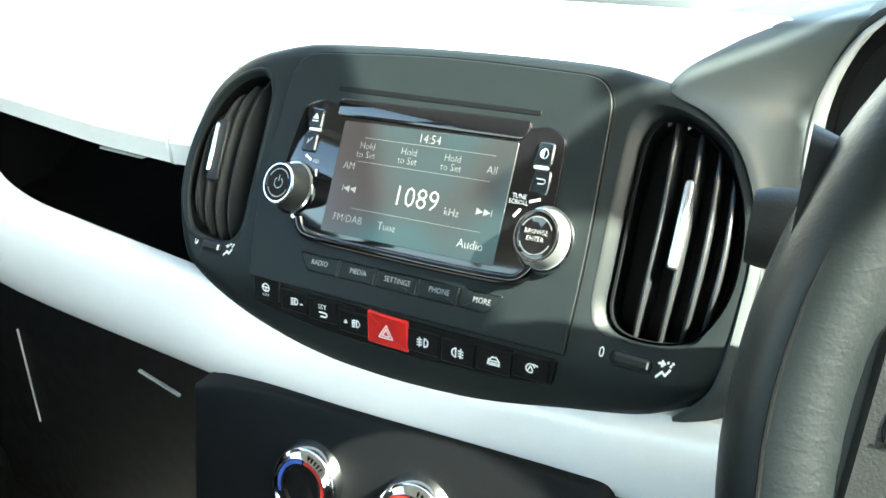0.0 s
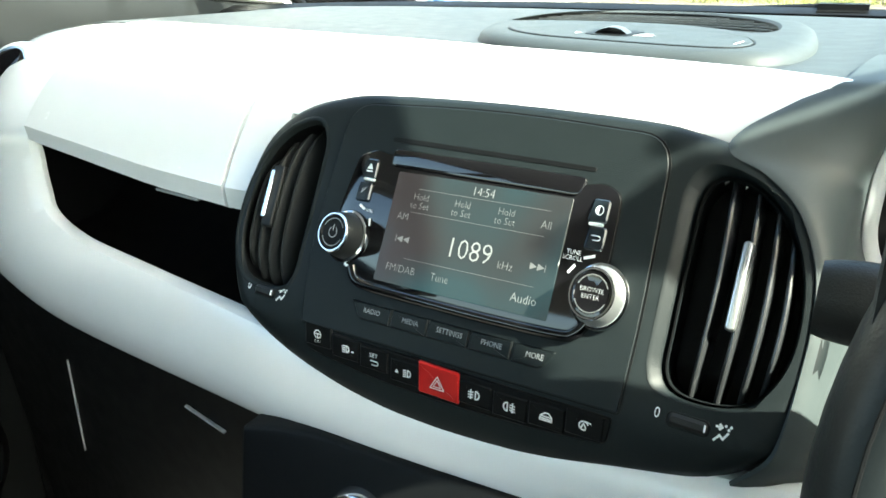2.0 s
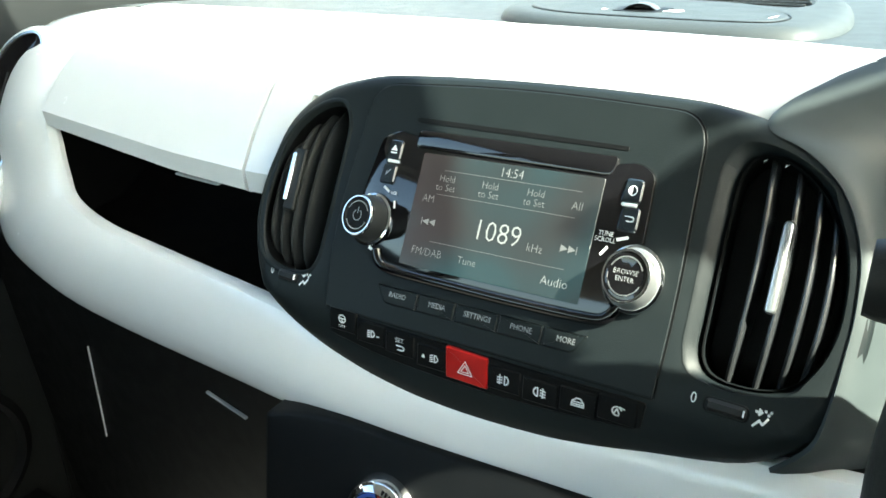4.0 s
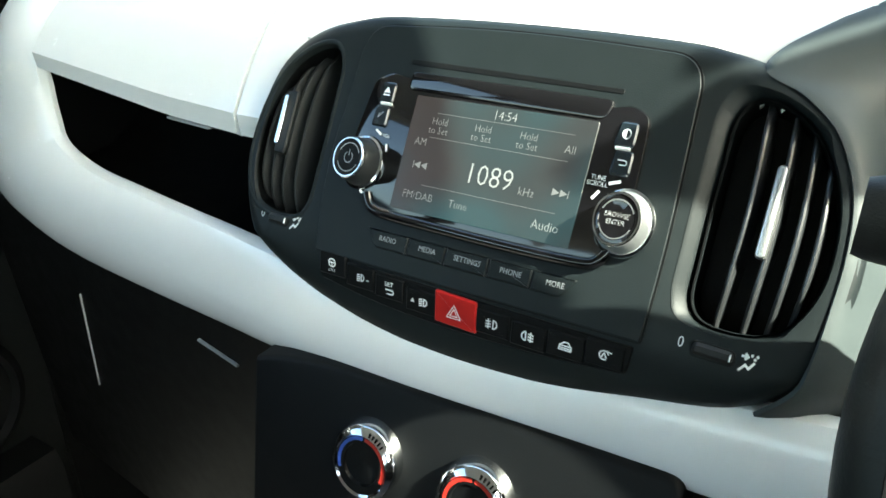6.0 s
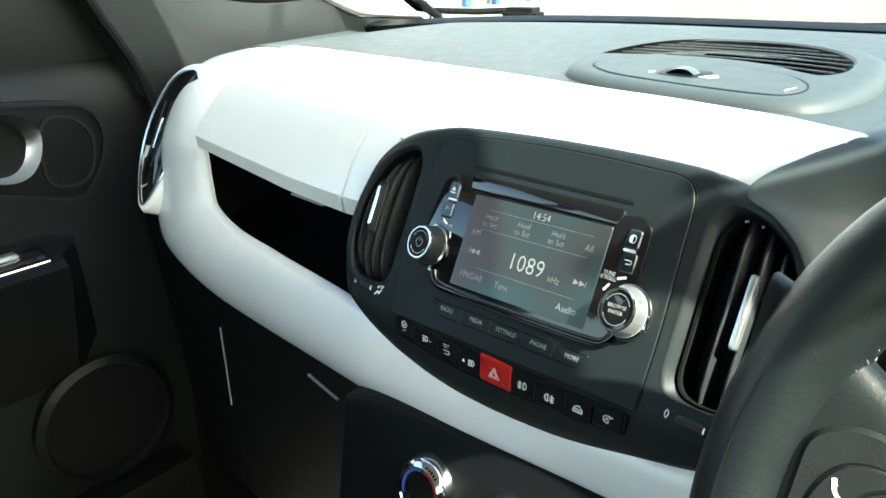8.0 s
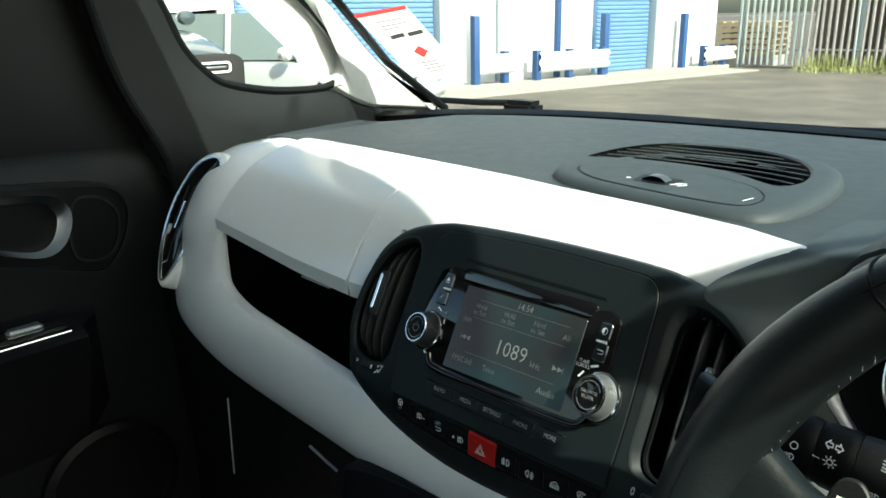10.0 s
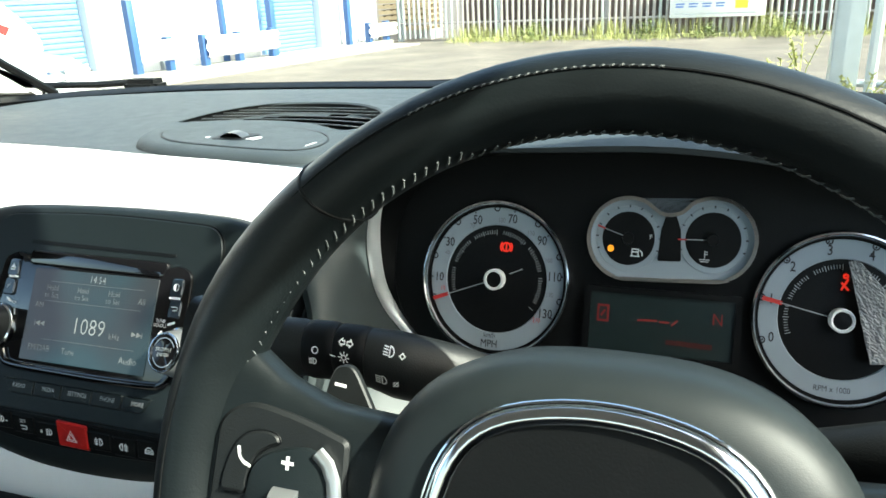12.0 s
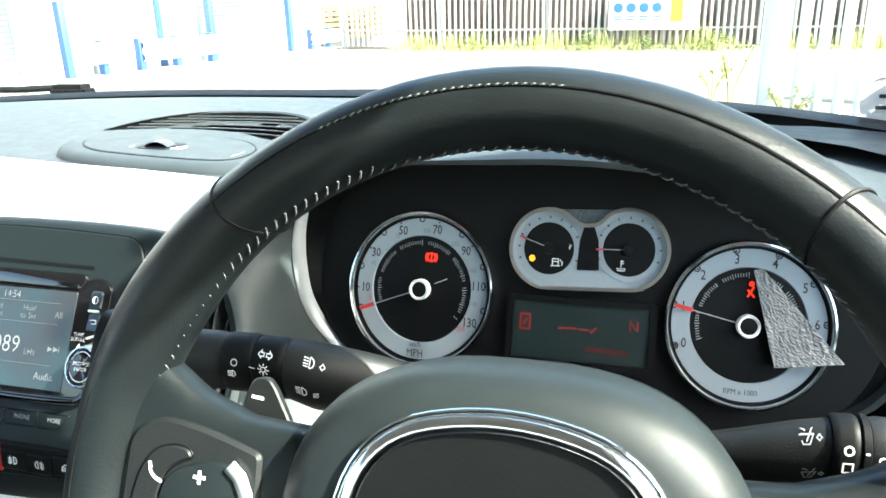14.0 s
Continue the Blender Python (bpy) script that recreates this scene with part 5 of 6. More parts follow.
for a in (131, 49):
    part("leather_seam", sweep([on_rim(a + 3 * math.sin(radians(b)), b, 0.0) for b in range(-60, 231, 15)], circle(0.0009, 6), up=W_V), DARK, wheel)
part("rim_seam", sweep([on_rim(a, 74, -0.0002) for a in range(-30, 211, 4)], circle(0.0006, 6), up=W_N), DARK, wheel)
bm = bmesh.new()
for a in np.arange(112, 225, 1.9):
    sweep([on_rim(a, 156, 0.0002), on_rim(a + 0.7, 165, 0.0010), on_rim(a + 1.4, 174, 0.0002)], circle(0.00045, 5), bm, up=W_N)
for a in np.arange(-45, 112, 1.9):
    sweep([on_rim(a, 168, 0.0002), on_rim(a + 0.7, 174, 0.0008), on_rim(a + 1.4, 180, 0.0002)], circle(0.0004, 5), bm, up=W_N)
for a in np.arange(85, 116, 1.1):
    sweep([on_rim(a, 73, 0), on_rim(a + 0.3, 74, 0.0004), on_rim(a + 0.6, 75, 0)], circle(0.0004, 5), bm, up=W_N)
part("stitching", bm, THREAD, wheel, "pale thread stitching", kind="stuff")
# spokes
for s_ in (-1, 1):
    rows = []
    for u in np.linspace(0.170, 0.055, 16):
        vt, vb = interp(-u, [-0.17, -0.158, -0.136, -0.122, -0.1, -0.06], [0.080, 0.075, 0.0595, 0.0500, 0.0425, 0.040]), interp(-u, [-0.17, -0.155, -0.1, -0.06], [-0.09, -0.075, -0.04, -0.035])
        c, a = (vt + vb) / 2, (vt - vb) / 2
        rows.append([whl(s_ * u, c + a * math.copysign(abs(math.cos(b)) ** 0.3, math.cos(b)), -0.0035 + 0.0125 * math.copysign(abs(math.sin(b)) ** 0.6, math.sin(b))) for b in np.linspace(0, 2 * math.pi, 28, endpoint=False)])
    sp = part("spoke", loft(rows, closed=True, caps=True), LEATHER, wheel, "leather covered spoke")
    K = lambda *pts: [(-s_ * u, v) for u, v in pts]
    pad = part("control_pad", plate(rounded(K((-0.150, -0.034), (-0.088, -0.034), (-0.0885, 0.0315), (-0.112, 0.0385), (-0.133, 0.0415), (-0.146, 0.0345)), [0.012, 0.004, 0.003, 0.02, 0.012, 0.012]), whl, 0.004, 0.0110, 0.0015), TRIM, sp, "dark pad with control buttons")
    ring = rounded(K((-0.128, 0.020), (-0.113, 0.0265), (-0.100, 0.0275), (-0.0905, 0.012), (-0.093, -0.028), (-0.124, -0.028), (-0.1315, 0.002)), 0.011)
    part("button_ring", plate(ring, whl, 0.009, 0.0132, 0.0016), PODM, pad)
    part("button_edge", sweep([whl(-s_ * u, v, 0.0128) for u, v in ((-0.1000, 0.0262), (-0.0955, 0.0225), (-0.0925, 0.0165), (-0.0912, 0.008), (-0.0915, -0.006), (-0.0930, -0.020))], circle(0.0030, 10, 0.0020), up=W_N), SATIN, pad, "silver edge")
    bo = smooth_loop([Vector(p) for p in K((-0.1415, 0.006), (-0.1395, 0.019), (-0.1340, 0.0275), (-0.1265, 0.0305), (-0.1195, 0.0300), (-0.1175, 0.0270), (-0.1215, 0.0252), (-0.1275, 0.0205), (-0.1305, 0.012), (-0.1312, 0.006))], 4)
    part("button_joint", plate(inset(bo, -0.0007), whl, 0.009, 0.0114, 0.0002), DARK, pad)
    btn = part("button", plate(bo, whl, 0.010, 0.0122, 0.0007), TRIM, pad)
    if s_ > 0:
        continue
    part("phone_symbol", strokes([arc(-0.1290, 0.0225, 0.0056, 172, 262, 7), [(-0.1349, 0.0232), (-0.1341, 0.0216)], [(-0.1292, 0.0166), (-0.1309, 0.0174)]], whl, 0.0124, 0.0013), PRINT, btn, smooth=0)
    part("plus_symbol", strokes([[(-0.1143, 0.0205), (-0.1099, 0.0205)], [(-0.1121, 0.0183), (-0.1121, 0.0227)]], whl, 0.0134, 0.0014), PRINT, pad, smooth=0)
    part("thumb_roller", sweep([whl(-0.1175, 0.004, 0.011), whl(-0.1065, 0.004, 0.011)], circle(0.0072, 24), up=W_N), SATIN, pad, "ribbed roller")
    ribs = bmesh.new()
    for q in range(7):
        sweep([whl(-0.1165 + 0.0015 * q, 0.0005, 0.0172), whl(-0.1165 + 0.0015 * q, 0.004, 0.0184), whl(-0.1165 + 0.0015 * q, 0.0075, 0.0172)], circle(0.0004, 5), ribs, up=W_U)
    part("roller_ribs", ribs, DARK, pad)
    part("split_line", strokes([[(-0.1415, 0.0062), (-0.1315, 0.0062)]], whl, 0.0125, 0.0010), DARK, pad, smooth=0)
# hub cushion
HUX = 0.006
hubf = lambda u, v, w=0.0: whl(u + HUX, v, w)
hubo = lambda k: [Vector((k * 0.086 * math.copysign(abs(math.cos(a)) ** 0.72, math.cos(a)), k * (0.0745 if math.sin(a) > 0 else 0.085) * math.copysign(abs(math.sin(a)) ** 0.8, math.sin(a)))) for a in np.linspace(0, 2 * math.pi, 64, endpoint=False)]
rows = [[whl(p.x + HUX, p.y, w) for p in hubo(kk)] for kk, w in ((1.0, -0.02), (1.0, 0.004), (0.985, 0.012), (0.95, 0.019), (0.88, 0.0245), (0.78, 0.0275), (0.6, 0.029), (0.3, 0.0295))]
bm = loft(rows, closed=True, caps=True)
part("hub_cushion", bm, HUBM, wheel, "padded satin hub cover")
BADGE = rounded([(-0.064, -0.005), (-0.050, -0.050), (0.050, -0.050), (0.064, -0.005), (0.050, 0.052), (0.0, 0.0645), (-0.050, 0.052)], [0.03, 0.03, 0.03, 0.03, 0.026, 0.08, 0.026], 8)
fr = part("badge_frame", sweep([whl(p.x + HUX, p.y, 0.0300) for p in inset(BADGE, 0.0046)], circle(0.0034, 14, 0.0026), closed=True, up=W_N), CHROME, wheel, "rounded chrome frame")
part("frame_edge", sweep([whl(p.x + HUX, p.y, 0.0300) for p in inset(BADGE, 0.0004)], circle(0.0010, 8), closed=True, up=W_N), CHROME, fr)
part("frame_groove", ring_plate(inset(BADGE, 0.0006), inset(BADGE, 0.0044), hubf, 0.026, 0.0298), GLOSS, fr)
part("badge_panel", plate(inset(BADGE, 0.006), hubf, 0.026, 0.0300, 0.001), DARK, wheel, "gloss black panel")
part("badge_disc", lathe([(0.021, 0.0295), (0.021, 0.032), (0.019, 0.0335), (0.0, 0.034)], whl, HUX, -0.006, 40), SATIN, wheel, "plain round silver emblem")
part("column_shroud", lathe([(0.045, -0.02), (0.048, -0.06), (0.055, -0.16), (0.06, -0.2)], whl, 0, 0, 24, cap=False), DARK, wheel)

# ---- stalks ----
def stalk(sign, label, xs, axis, rad):
    """A fat column stalk; xs are its joints from the tip inwards, axis its (y, z) there, rad its half height."""
    st = thing("column_stalk", label, "stalk", (xs[0], 0.28, 1.14))
    def seg(n, x0, x1, m, dr=0.0, lab=""):
        rows = []
        for t in np.linspace(0, 1, 8):
            e = 0.95 if t in (0, 1) else 1.0
            x = x0 + (x1 - x0) * t
            u = abs(x - xs[0])
            y, z, r = interp(u, axis[0], axis[1]), interp(u, axis[0], axis[2]), interp(u, rad[0], rad[1]) + dr
            rows.append([Vector((x, y + 0.0125 / 0.0158 * r * e * math.cos(c), z + r * e * math.sin(c))) for c in np.linspace(0, 2 * math.pi, 28, endpoint=False)])
        return part(n, loft(rows, closed=True, caps=True), m, st, lab)
    seg("end_cap", xs[0], xs[1], TRIM)
    seg("twist_collar", xs[1] + sign * 0.0004, xs[2], DARK, 0.0003)
    seg("mark_collar", xs[2] + sign * 0.0004, xs[3], DARK)
    seg("arm", xs[3] + sign * 0.0004, xs[4], TRIM, 0.0004)
    def face(u, v, h=0.0):
        x = xs[0] + sign * u
        y, z, r = interp(u, axis[0], axis[1]), interp(u, axis[0], axis[2]), interp(u, rad[0], rad[1])
        c = math.asin(max(-0.95, min(0.95, v / r)))
        return Vector((x, y - (0.0125 / 0.0158 * r + 0.0004) * math.cos(c) - h, z + v))
    return st, face


def lamp(u, v, k=1.0):
    return [[(u, v - 0.0022 * k), (u, v + 0.0022 * k)] + arc(u, v, 0.0026 * k, 90, -90, 7), *[[(u - 0.0036 * k, v + e * k), (u - 0.0009 * k, v + e * k)] for e in (-0.002, -0.0007, 0.0007, 0.002)]]


def diamond(u, v, r=0.0012):
    return [[(u - r, v), (u, v + r), (u + r, v), (u, v - r), (u - r, v)]]


def arrow(u, v, d):
    a, b = 0.0018 * abs(d), 0.0008 * abs(d)
    return [[(u, v), (u + d * 0.0018, v + a), (u + d * 0.0018, v + b), (u + d * 0.0034, v + b), (u + d * 0.0034, v - b), (u + d * 0.0018, v - b), (u + d * 0.0018, v - a), (u, v)]]


lst, lf = stalk(1, "black light stalk with white symbols, behind the wheel", [0.172, 0.2031, 0.2200, 0.2359, 0.315], [[0, 0.045, 0.062, 0.078, 0.092, 0.110, 0.145], [0.269, 0.271, 0.274, 0.278, 0.283, 0.293, 0.31], [1.1502, 1.1502, 1.1472, 1.1422, 1.1378, 1.1310, 1.1140]], [[0, 0.012, 0.045, 0.064, 0.078, 0.095, 0.145], [0.0145, 0.0158, 0.0154, 0.0165, 0.0180, 0.0172, 0.0120]])
part("light_symbols", strokes([arc(0.0400, 0.0058, 0.0016, 0, 360, 12), *lamp(0.0390, 0.0002, 0.62), [(0.0480, 0.0046), (0.0507, 0.0044)], arc(0.0550, 0.0046, 0.0012, 0, 360, 10),
    *[[(0.0550 + 0.0018 * math.cos(a), 0.0046 + 0.0018 * math.sin(a)), (0.0550 + 0.0027 * math.cos(a), 0.0046 + 0.0027 * math.sin(a))] for a in np.arange(0, 6.28, 0.786)], *arrow(0.0518, 0.0112, 0.85), *arrow(0.0588, 0.0112, -0.85)], lf, 0.0004, 0.0005), PRINT, lst, smooth=0)
part("beam_symbol", strokes(lamp(0.0768, 0.0128, 0.80) + diamond(0.0828, 0.0120), lf, 0.0004, 0.00055), PRINT, lst, smooth=0)
part("beam_symbol", strokes(lamp(0.0738, -0.0016, 0.85) + [arc(0.0803, -0.0022, 0.0011, 0, 360, 8), [(0.0790, -0.0037), (0.0815, -0.0007)]], lf, 0.0004, 0.00055), PRINT, lst, smooth=0)
rst, rf = stalk(-1, "black wiper stalk with white symbols, behind the wheel", [0.522, 0.4995, 0.4955, 0.4850, 0.405], [[0, 0.03, 0.04, 0.055, 0.082, 0.13], [0.269, 0.271, 0.272, 0.275, 0.282, 0.305], [1.1390, 1.1380, 1.1365, 1.1310, 1.1195, 1.1045]], [[0, 0.012, 0.037, 0.0375, 0.07, 0.13], [0.0160, 0.0172, 0.0172, 0.0150, 0.0130, 0.0105]])
wip = lambda u, v: [[(u - 0.0025, v + 0.001), (u + 0.0025, v + 0.001), (u + 0.0012, v - 0.002), (u - 0.0012, v - 0.002), (u - 0.0025, v + 0.001)], [(u, v - 0.001), (u - 0.002, v + 0.0028)], [(u + 0.0005, v + 0.002), (u + 0.0025, v + 0.003)]] + diamond(u - 0.0045, v, 0.0009)
part("wiper_symbols", strokes(wip(0.0464, 0.0117) + wip(0.0450, -0.0030), rf, 0.0004, 0.0005), DIMPRINT, rst, smooth=0)
part("collar_symbols", strokes([arc(0.0317, 0.0085, 0.0016, 0, 360, 12), [(0.0335, -0.0005), (0.0300, -0.0005), (0.0300, 0.0035), (0.0335, 0.0035), (0.0335, -0.0005)], [(0.0243, 0.0080), (0.0255, 0.0080)], *[arc(0.0195, z, 0.0012, 0, 360, 8) for z in (0.006, 0.001, -0.004, -0.008)]], rf, 0.0004, 0.0007), PRINT, rst, smooth=0)
pad = part("shift_paddle", plate(rounded([(-0.1245, 0.034), (-0.1215, 0.048), (-0.1185, 0.0530), (-0.1120, 0.0535), (-0.1085, 0.050), (-0.099, 0.034), (-0.099, 0.0), (-0.1245, 0.0)], [0.002, 0.003, 0.003, 0.003, 0.003, 0.003, 0.002, 0.002]), whl, -0.040, -0.036, 0.0008), TRIM, wheel, "black shift paddle")
part("minus_symbol", strokes([[(-0.1185, 0.0445), (-0.1135, 0.0440)]], whl, -0.0358, 0.0015), PRINT, pad, smooth=0)

# ---- outside ----
ASPHALT = mat("worn_asphalt", (0.119, 0.103, 0.085), 0.9, vary=0.6, scale=0.8, bump=0.6, bump_scale=40)
RENDERW = mat("white_render", (0.78, 0.79, 0.80), 0.8, vary=0.05, scale=3)
GREYP = mat("grey_cladding", (0.42, 0.46, 0.48), 0.7, vary=0.1, scale=4)
BLUE = mat("blue_paint", (0.03, 0.085, 0.23), 0.45, vary=0.15, scale=8)
SHUT = mat("blue_shutter", (0.13, 0.24, 0.42), 0.45, vary=0.12, scale=6)
CONC = mat("pale_concrete", (0.30, 0.29, 0.26), 0.9, vary=0.15, scale=5)
GALV = mat("galvanised_steel", (0.46, 0.50, 0.50), 0.45, 0.5, vary=0.15, scale=12)
BOARD = mat("dark_brown_boarding", (0.09, 0.066, 0.058), 0.85, vary=0.35, scale=3)
RUSTY = mat("weathered_steel", (0.42, 0.39, 0.37), 0.7, 0.2, vary=0.25, scale=9)
GRASS = mat("bright_weeds", (0.34, 0.35, 0.13), 0.8, vary=0.5, scale=8)
LEAFG = mat("weed_leaves", (0.14, 0.18, 0.05), 0.7, vary=0.5, scale=20)
PALW = mat("pallet_wood", (0.42, 0.33, 0.21), 0.85, vary=0.2, scale=10)
SILVERC = mat("silver_car_paint", (0.58, 0.61, 0.61), 0.3, 0.4, coat=0.8, vary=0.03)
WHITEC = mat("white_car_paint", (0.72, 0.73, 0.73), 0.3, coat=0.8, vary=0.03)
DARKC = mat("dark_car_paint", (0.05, 0.07, 0.08), 0.3, coat=0.8, vary=0.05)
TYRE = mat("tyre_rubber", (0.015, 0.015, 0.015), 0.8)
CARGLASS = mat("dark_car_glass", (0.16, 0.20, 0.20), 0.08, vary=0.05)
SIGNB = mat("sign_blue", (0.03, 0.12, 0.4), 0.5)
SIGNY = mat("sign_yellow", (0.65, 0.5, 0.04), 0.5)
an, al = ASPHALT.node_tree.nodes, ASPHALT.node_tree.links
patch, patch_range, worn = an.new("ShaderNodeTexNoise"), an.new("ShaderNodeMapRange"), an.new("ShaderNodeMix")
patch.inputs["Scale"].default_value, patch.inputs["Detail"].default_value, patch.inputs["Roughness"].default_value, patch.inputs["Distortion"].default_value = 0.9, 9, 0.68, 0.8
for key, value in (("From Min", 0.36), ("From Max", 0.66), ("To Min", 0.80), ("To Max", 1.24)):
    patch_range.inputs[key].default_value = value
worn.data_type, worn.blend_type = "RGBA", "MULTIPLY"
worn.inputs[0].default_value = 1.0
skin = an["Principled BSDF"].inputs["Base Color"]
al.new(next(k for k in an if k.type == "TEX_COORD").outputs["Object"], patch.inputs["Vector"])
al.new(patch.outputs["Fac"], patch_range.inputs["Value"])
al.new(skin.links[0].from_socket, worn.inputs[6])
al.new(patch_range.outputs[0], worn.inputs[7])
al.new(worn.outputs[2], skin)
part("ground", box(-400, -400, -0.3, 400, 600, 0.0), ASPHALT, None, "worn grey-brown asphalt yard", category="ground", kind="structure", smooth=0)

WO, WD = Vector((-9.1, 10.6, 0)), Vector((0.21, 0.978, 0)).normalized()
WN = Vector((WD.y, -WD.x, 0))


def bld(s, z, h=0.0):
    """Along the building's wall: s metres on, z up, h out of the wall."""
    return WO + WD * s + WN * h + Vector((0, 0, z))


def slab(s0, z0, s1, z1, h0, h1, bev=0.01, bm=None):
    return plate(rect(s0, z0, s1, z1), lambda u, v, h: bld(u, v, h), h0, h1, bev, bm)


house = thing("warehouse", "white rendered industrial unit with blue roller shutters", "building", bld(3, 0))
bm = bmesh.new()
part("wall", slab(-14, 0, 7.7, 5.5, -8.0, -0.35), RENDERW, house)
part("roof", slab(-14.2, 5.5, 7.9, 5.8, -8.2, 0.2), GREYP, house)
part("plinth", slab(-14, 0.0, 7.7, 0.12, -0.35, 0.35), CONC, house)
for s0, s1, m in ((-0.5, 0.02, GREYP), (0.3, 0.84, RENDERW), (0.86, 1.45, GREYP), (1.47, 3.45, RENDERW), (5.40, 5.82, GREYP), (6.35, 7.7, RENDERW), (5.84, 6.33, RENDERW)):
    part("wall_panel", slab(s0, 0.1, s1, 5.5, -0.4, -0.05 if m is GREYP else -0.12), m, house)
for s0, s1 in ((-4.2, -0.5), (3.7, 5.40)):
    sh = part("roller_shutter", slab(s0, 0.1, s1, 3.6, -0.38, -0.26), SHUT, house, "closed blue roller shutter")
    bm = bmesh.new()
    for j in range(40):
        z = 0.12 + j * 0.087
        loft([[bld(s0 + 0.02, z + a, -0.26 + b) for a, b in ((0, 0), (0.02, 0.022), (0.06, 0.022), (0.082, 0))], [bld(s1 - 0.02, z + a, -0.26 + b) for a, b in ((0, 0), (0.02, 0.022), (0.06, 0.022), (0.082, 0))]], bm)
    part("slats", bm, SHUT, sh, kind="stuff")
    part("lintel", slab(s0, 3.6, s1, 5.5, -0.38, -0.15), RENDERW, house)


def bollard(s, h, w, tall):
    b = thing("guard_post", "blue painted steel guard post by the shutter", "bollard", bld(s, 0, h), "guard posts")
    part("post", slab(s - w / 2, 0, s + w / 2, tall, h - w / 2, h + w / 2, 0.012), BLUE, b)
    part("foot", slab(s - w, 0, s + w, 0.02, h - w, h + w, 0.004), CONC, b)


bollard(0.17, 0.12, 0.13, 1.36), bollard(2.42, -0.06, 0.10, 4.0), bollard(3.60, 0.12, 0.14, 1.36), bollard(6.19, 0.12, 0.13, 1.32)


def barrier(s0, s1, z0, z1, posts):
    b = thing("crash_barrier", "white corrugated crash barrier on blue posts", "barrier", bld((s0 + s1) / 2, 0, 0.3), "crash barriers")
    zz = np.linspace(z0, z1, 9)
    hh = [0.30, 0.36, 0.36, 0.31, 0.30, 0.31, 0.36, 0.36, 0.30]
    part("rail", thicken(loft([[bld(s, z, h) for z, h in zip(zz, hh)] for s in np.linspace(s0, s1, 5)]), 0.01), WHITEC, b, "white corrugated rail")
    for q in posts:
        part("post", slab(q - 0.06, 0, q + 0.06, z1 + 0.05, 0.14, 0.28, 0.008), BLUE, b)


barrier(0.32, 0.95, 0.32, 0.66, (0.80,)), barrier(1.60, 3.52, 0.28, 0.64, (1.62, 2.5, 3.45)), barrier(6.75, 7.9, 0.24, 0.54, (6.85, 7.6))
part("pavement", slab(-14, 0, 7.7, 0.03, -0.1, 1.15, 0.005), CONC, None, "pale worn concrete apron by the building", category="pavement", kind="structure")

# palisade fence
F0, F1 = Vector((-7.3, 18.9, 0)), Vector((9.0, 18.4, 0))
fence = thing("palisade_fence", "tall weathered steel palisade fence across the yard", "fence", (0, 18.6, 0))
FD = (F1 - F0).normalized()
FL = (F1 - F0).length
pale = bmesh.new()
for z0, z1, w0, w1 in ((0.08, 2.2, 0.036, 0.036), (2.2, 2.4, 0.036, 0.004)):
    loft([[(-a, 0, z), (-a * 0.3, -0.025, z), (a * 0.3, -0.025, z), (a, 0, z)] for z, a in ((z0, w0), (z1, w1))], pale)
thicken(pale, 0.004)
pm = part("pale", pale, GALV, fence, smooth=0)
pm.location = F0 - BASE[fence]
me_grey = pm.data
for q in me_grey.vertices:
    q.co += BASE[fence]
me_rust = me_grey.copy()
me_rust.materials[0] = RUSTY
random.seed(7)
n = 110
for i in range(1, n):
    o = new("pale", me_grey if i < 11 or (i % 9 == 0) or i > 64 else me_rust)
    o.parent = fence
    p = F0 + FD * (FL * i / n)
    o.location = p - BASE[fence]
    o.rotation_euler = (0, random.uniform(-0.015, 0.015), random.uniform(-0.2, 0.2))
for z in (0.45, 1.95):
    part("fence_rail", sweep([F0 + Vector((0, 0.03, z)), F1 + Vector((0, 0.03, z))], circle(0.03, 6)), RUSTY, fence)
for i in range(7):
    p = F0 + FD * (FL * i / 6)
    part("fence_post", box(p.x - 0.06, p.y + 0.03, 0, p.x + 0.06, p.y + 0.15, 2.3), GALV if i < 2 else RUSTY, fence)
part("far_hedge", box(-14, 24, 0, 20, 25, 1.2), RUSTY, None, "dark scrub behind the fence", category="hedge", kind="structure")
for i in range(11, 84):
    p = F0 + FD * (FL * (i + 0.5) / n) + Vector((0, 0.35, 0))
    part("backing_board", box(p.x - 0.072, p.y, 0.05, p.x + 0.072, p.y + 0.03 + 0.012 * (i % 3), 2.15), BOARD, fence)
# sign on the fence
sg = thing("safety_sign", "white safety notice board with blue and yellow symbols on the fence", "sign", (0.5, 18.5, 0.9))
sput = lambda u, v, h: Vector((u, 18.53 - h, v))
part("board", plate(rect(-0.42, 0.42, 1.62, 1.55, 0.02), sput, 0, 0.02, 0.004), WHITEC, sg)
for j in range(4):
    part("symbol", lathe([(0.11, 0.021), (0, 0.022)], sput, -0.2 + 0.29 * j, 0.92, 20, cap=False), SIGNB, sg)
    part("text_bar", strokes([[(-0.29 + 0.29 * j, 0.72), (-0.11 + 0.29 * j, 0.72)], [(-0.29 + 0.29 * j, 0.66), (-0.13 + 0.29 * j, 0.66)]], sput, 0.021, 0.03), SIGNB, sg, smooth=0)
part("panel", plate(rect(0.98, 0.6, 1.25, 1.1), sput, 0.02, 0.024), SIGNY, sg)
for z in (0.5, 1.25, 1.4):
    part("text_bar", strokes([[(-0.3, z), (1.4, z)]], sput, 0.021, 0.04), SIGNB if z > 1 else DIMPRINT, sg, smooth=0)

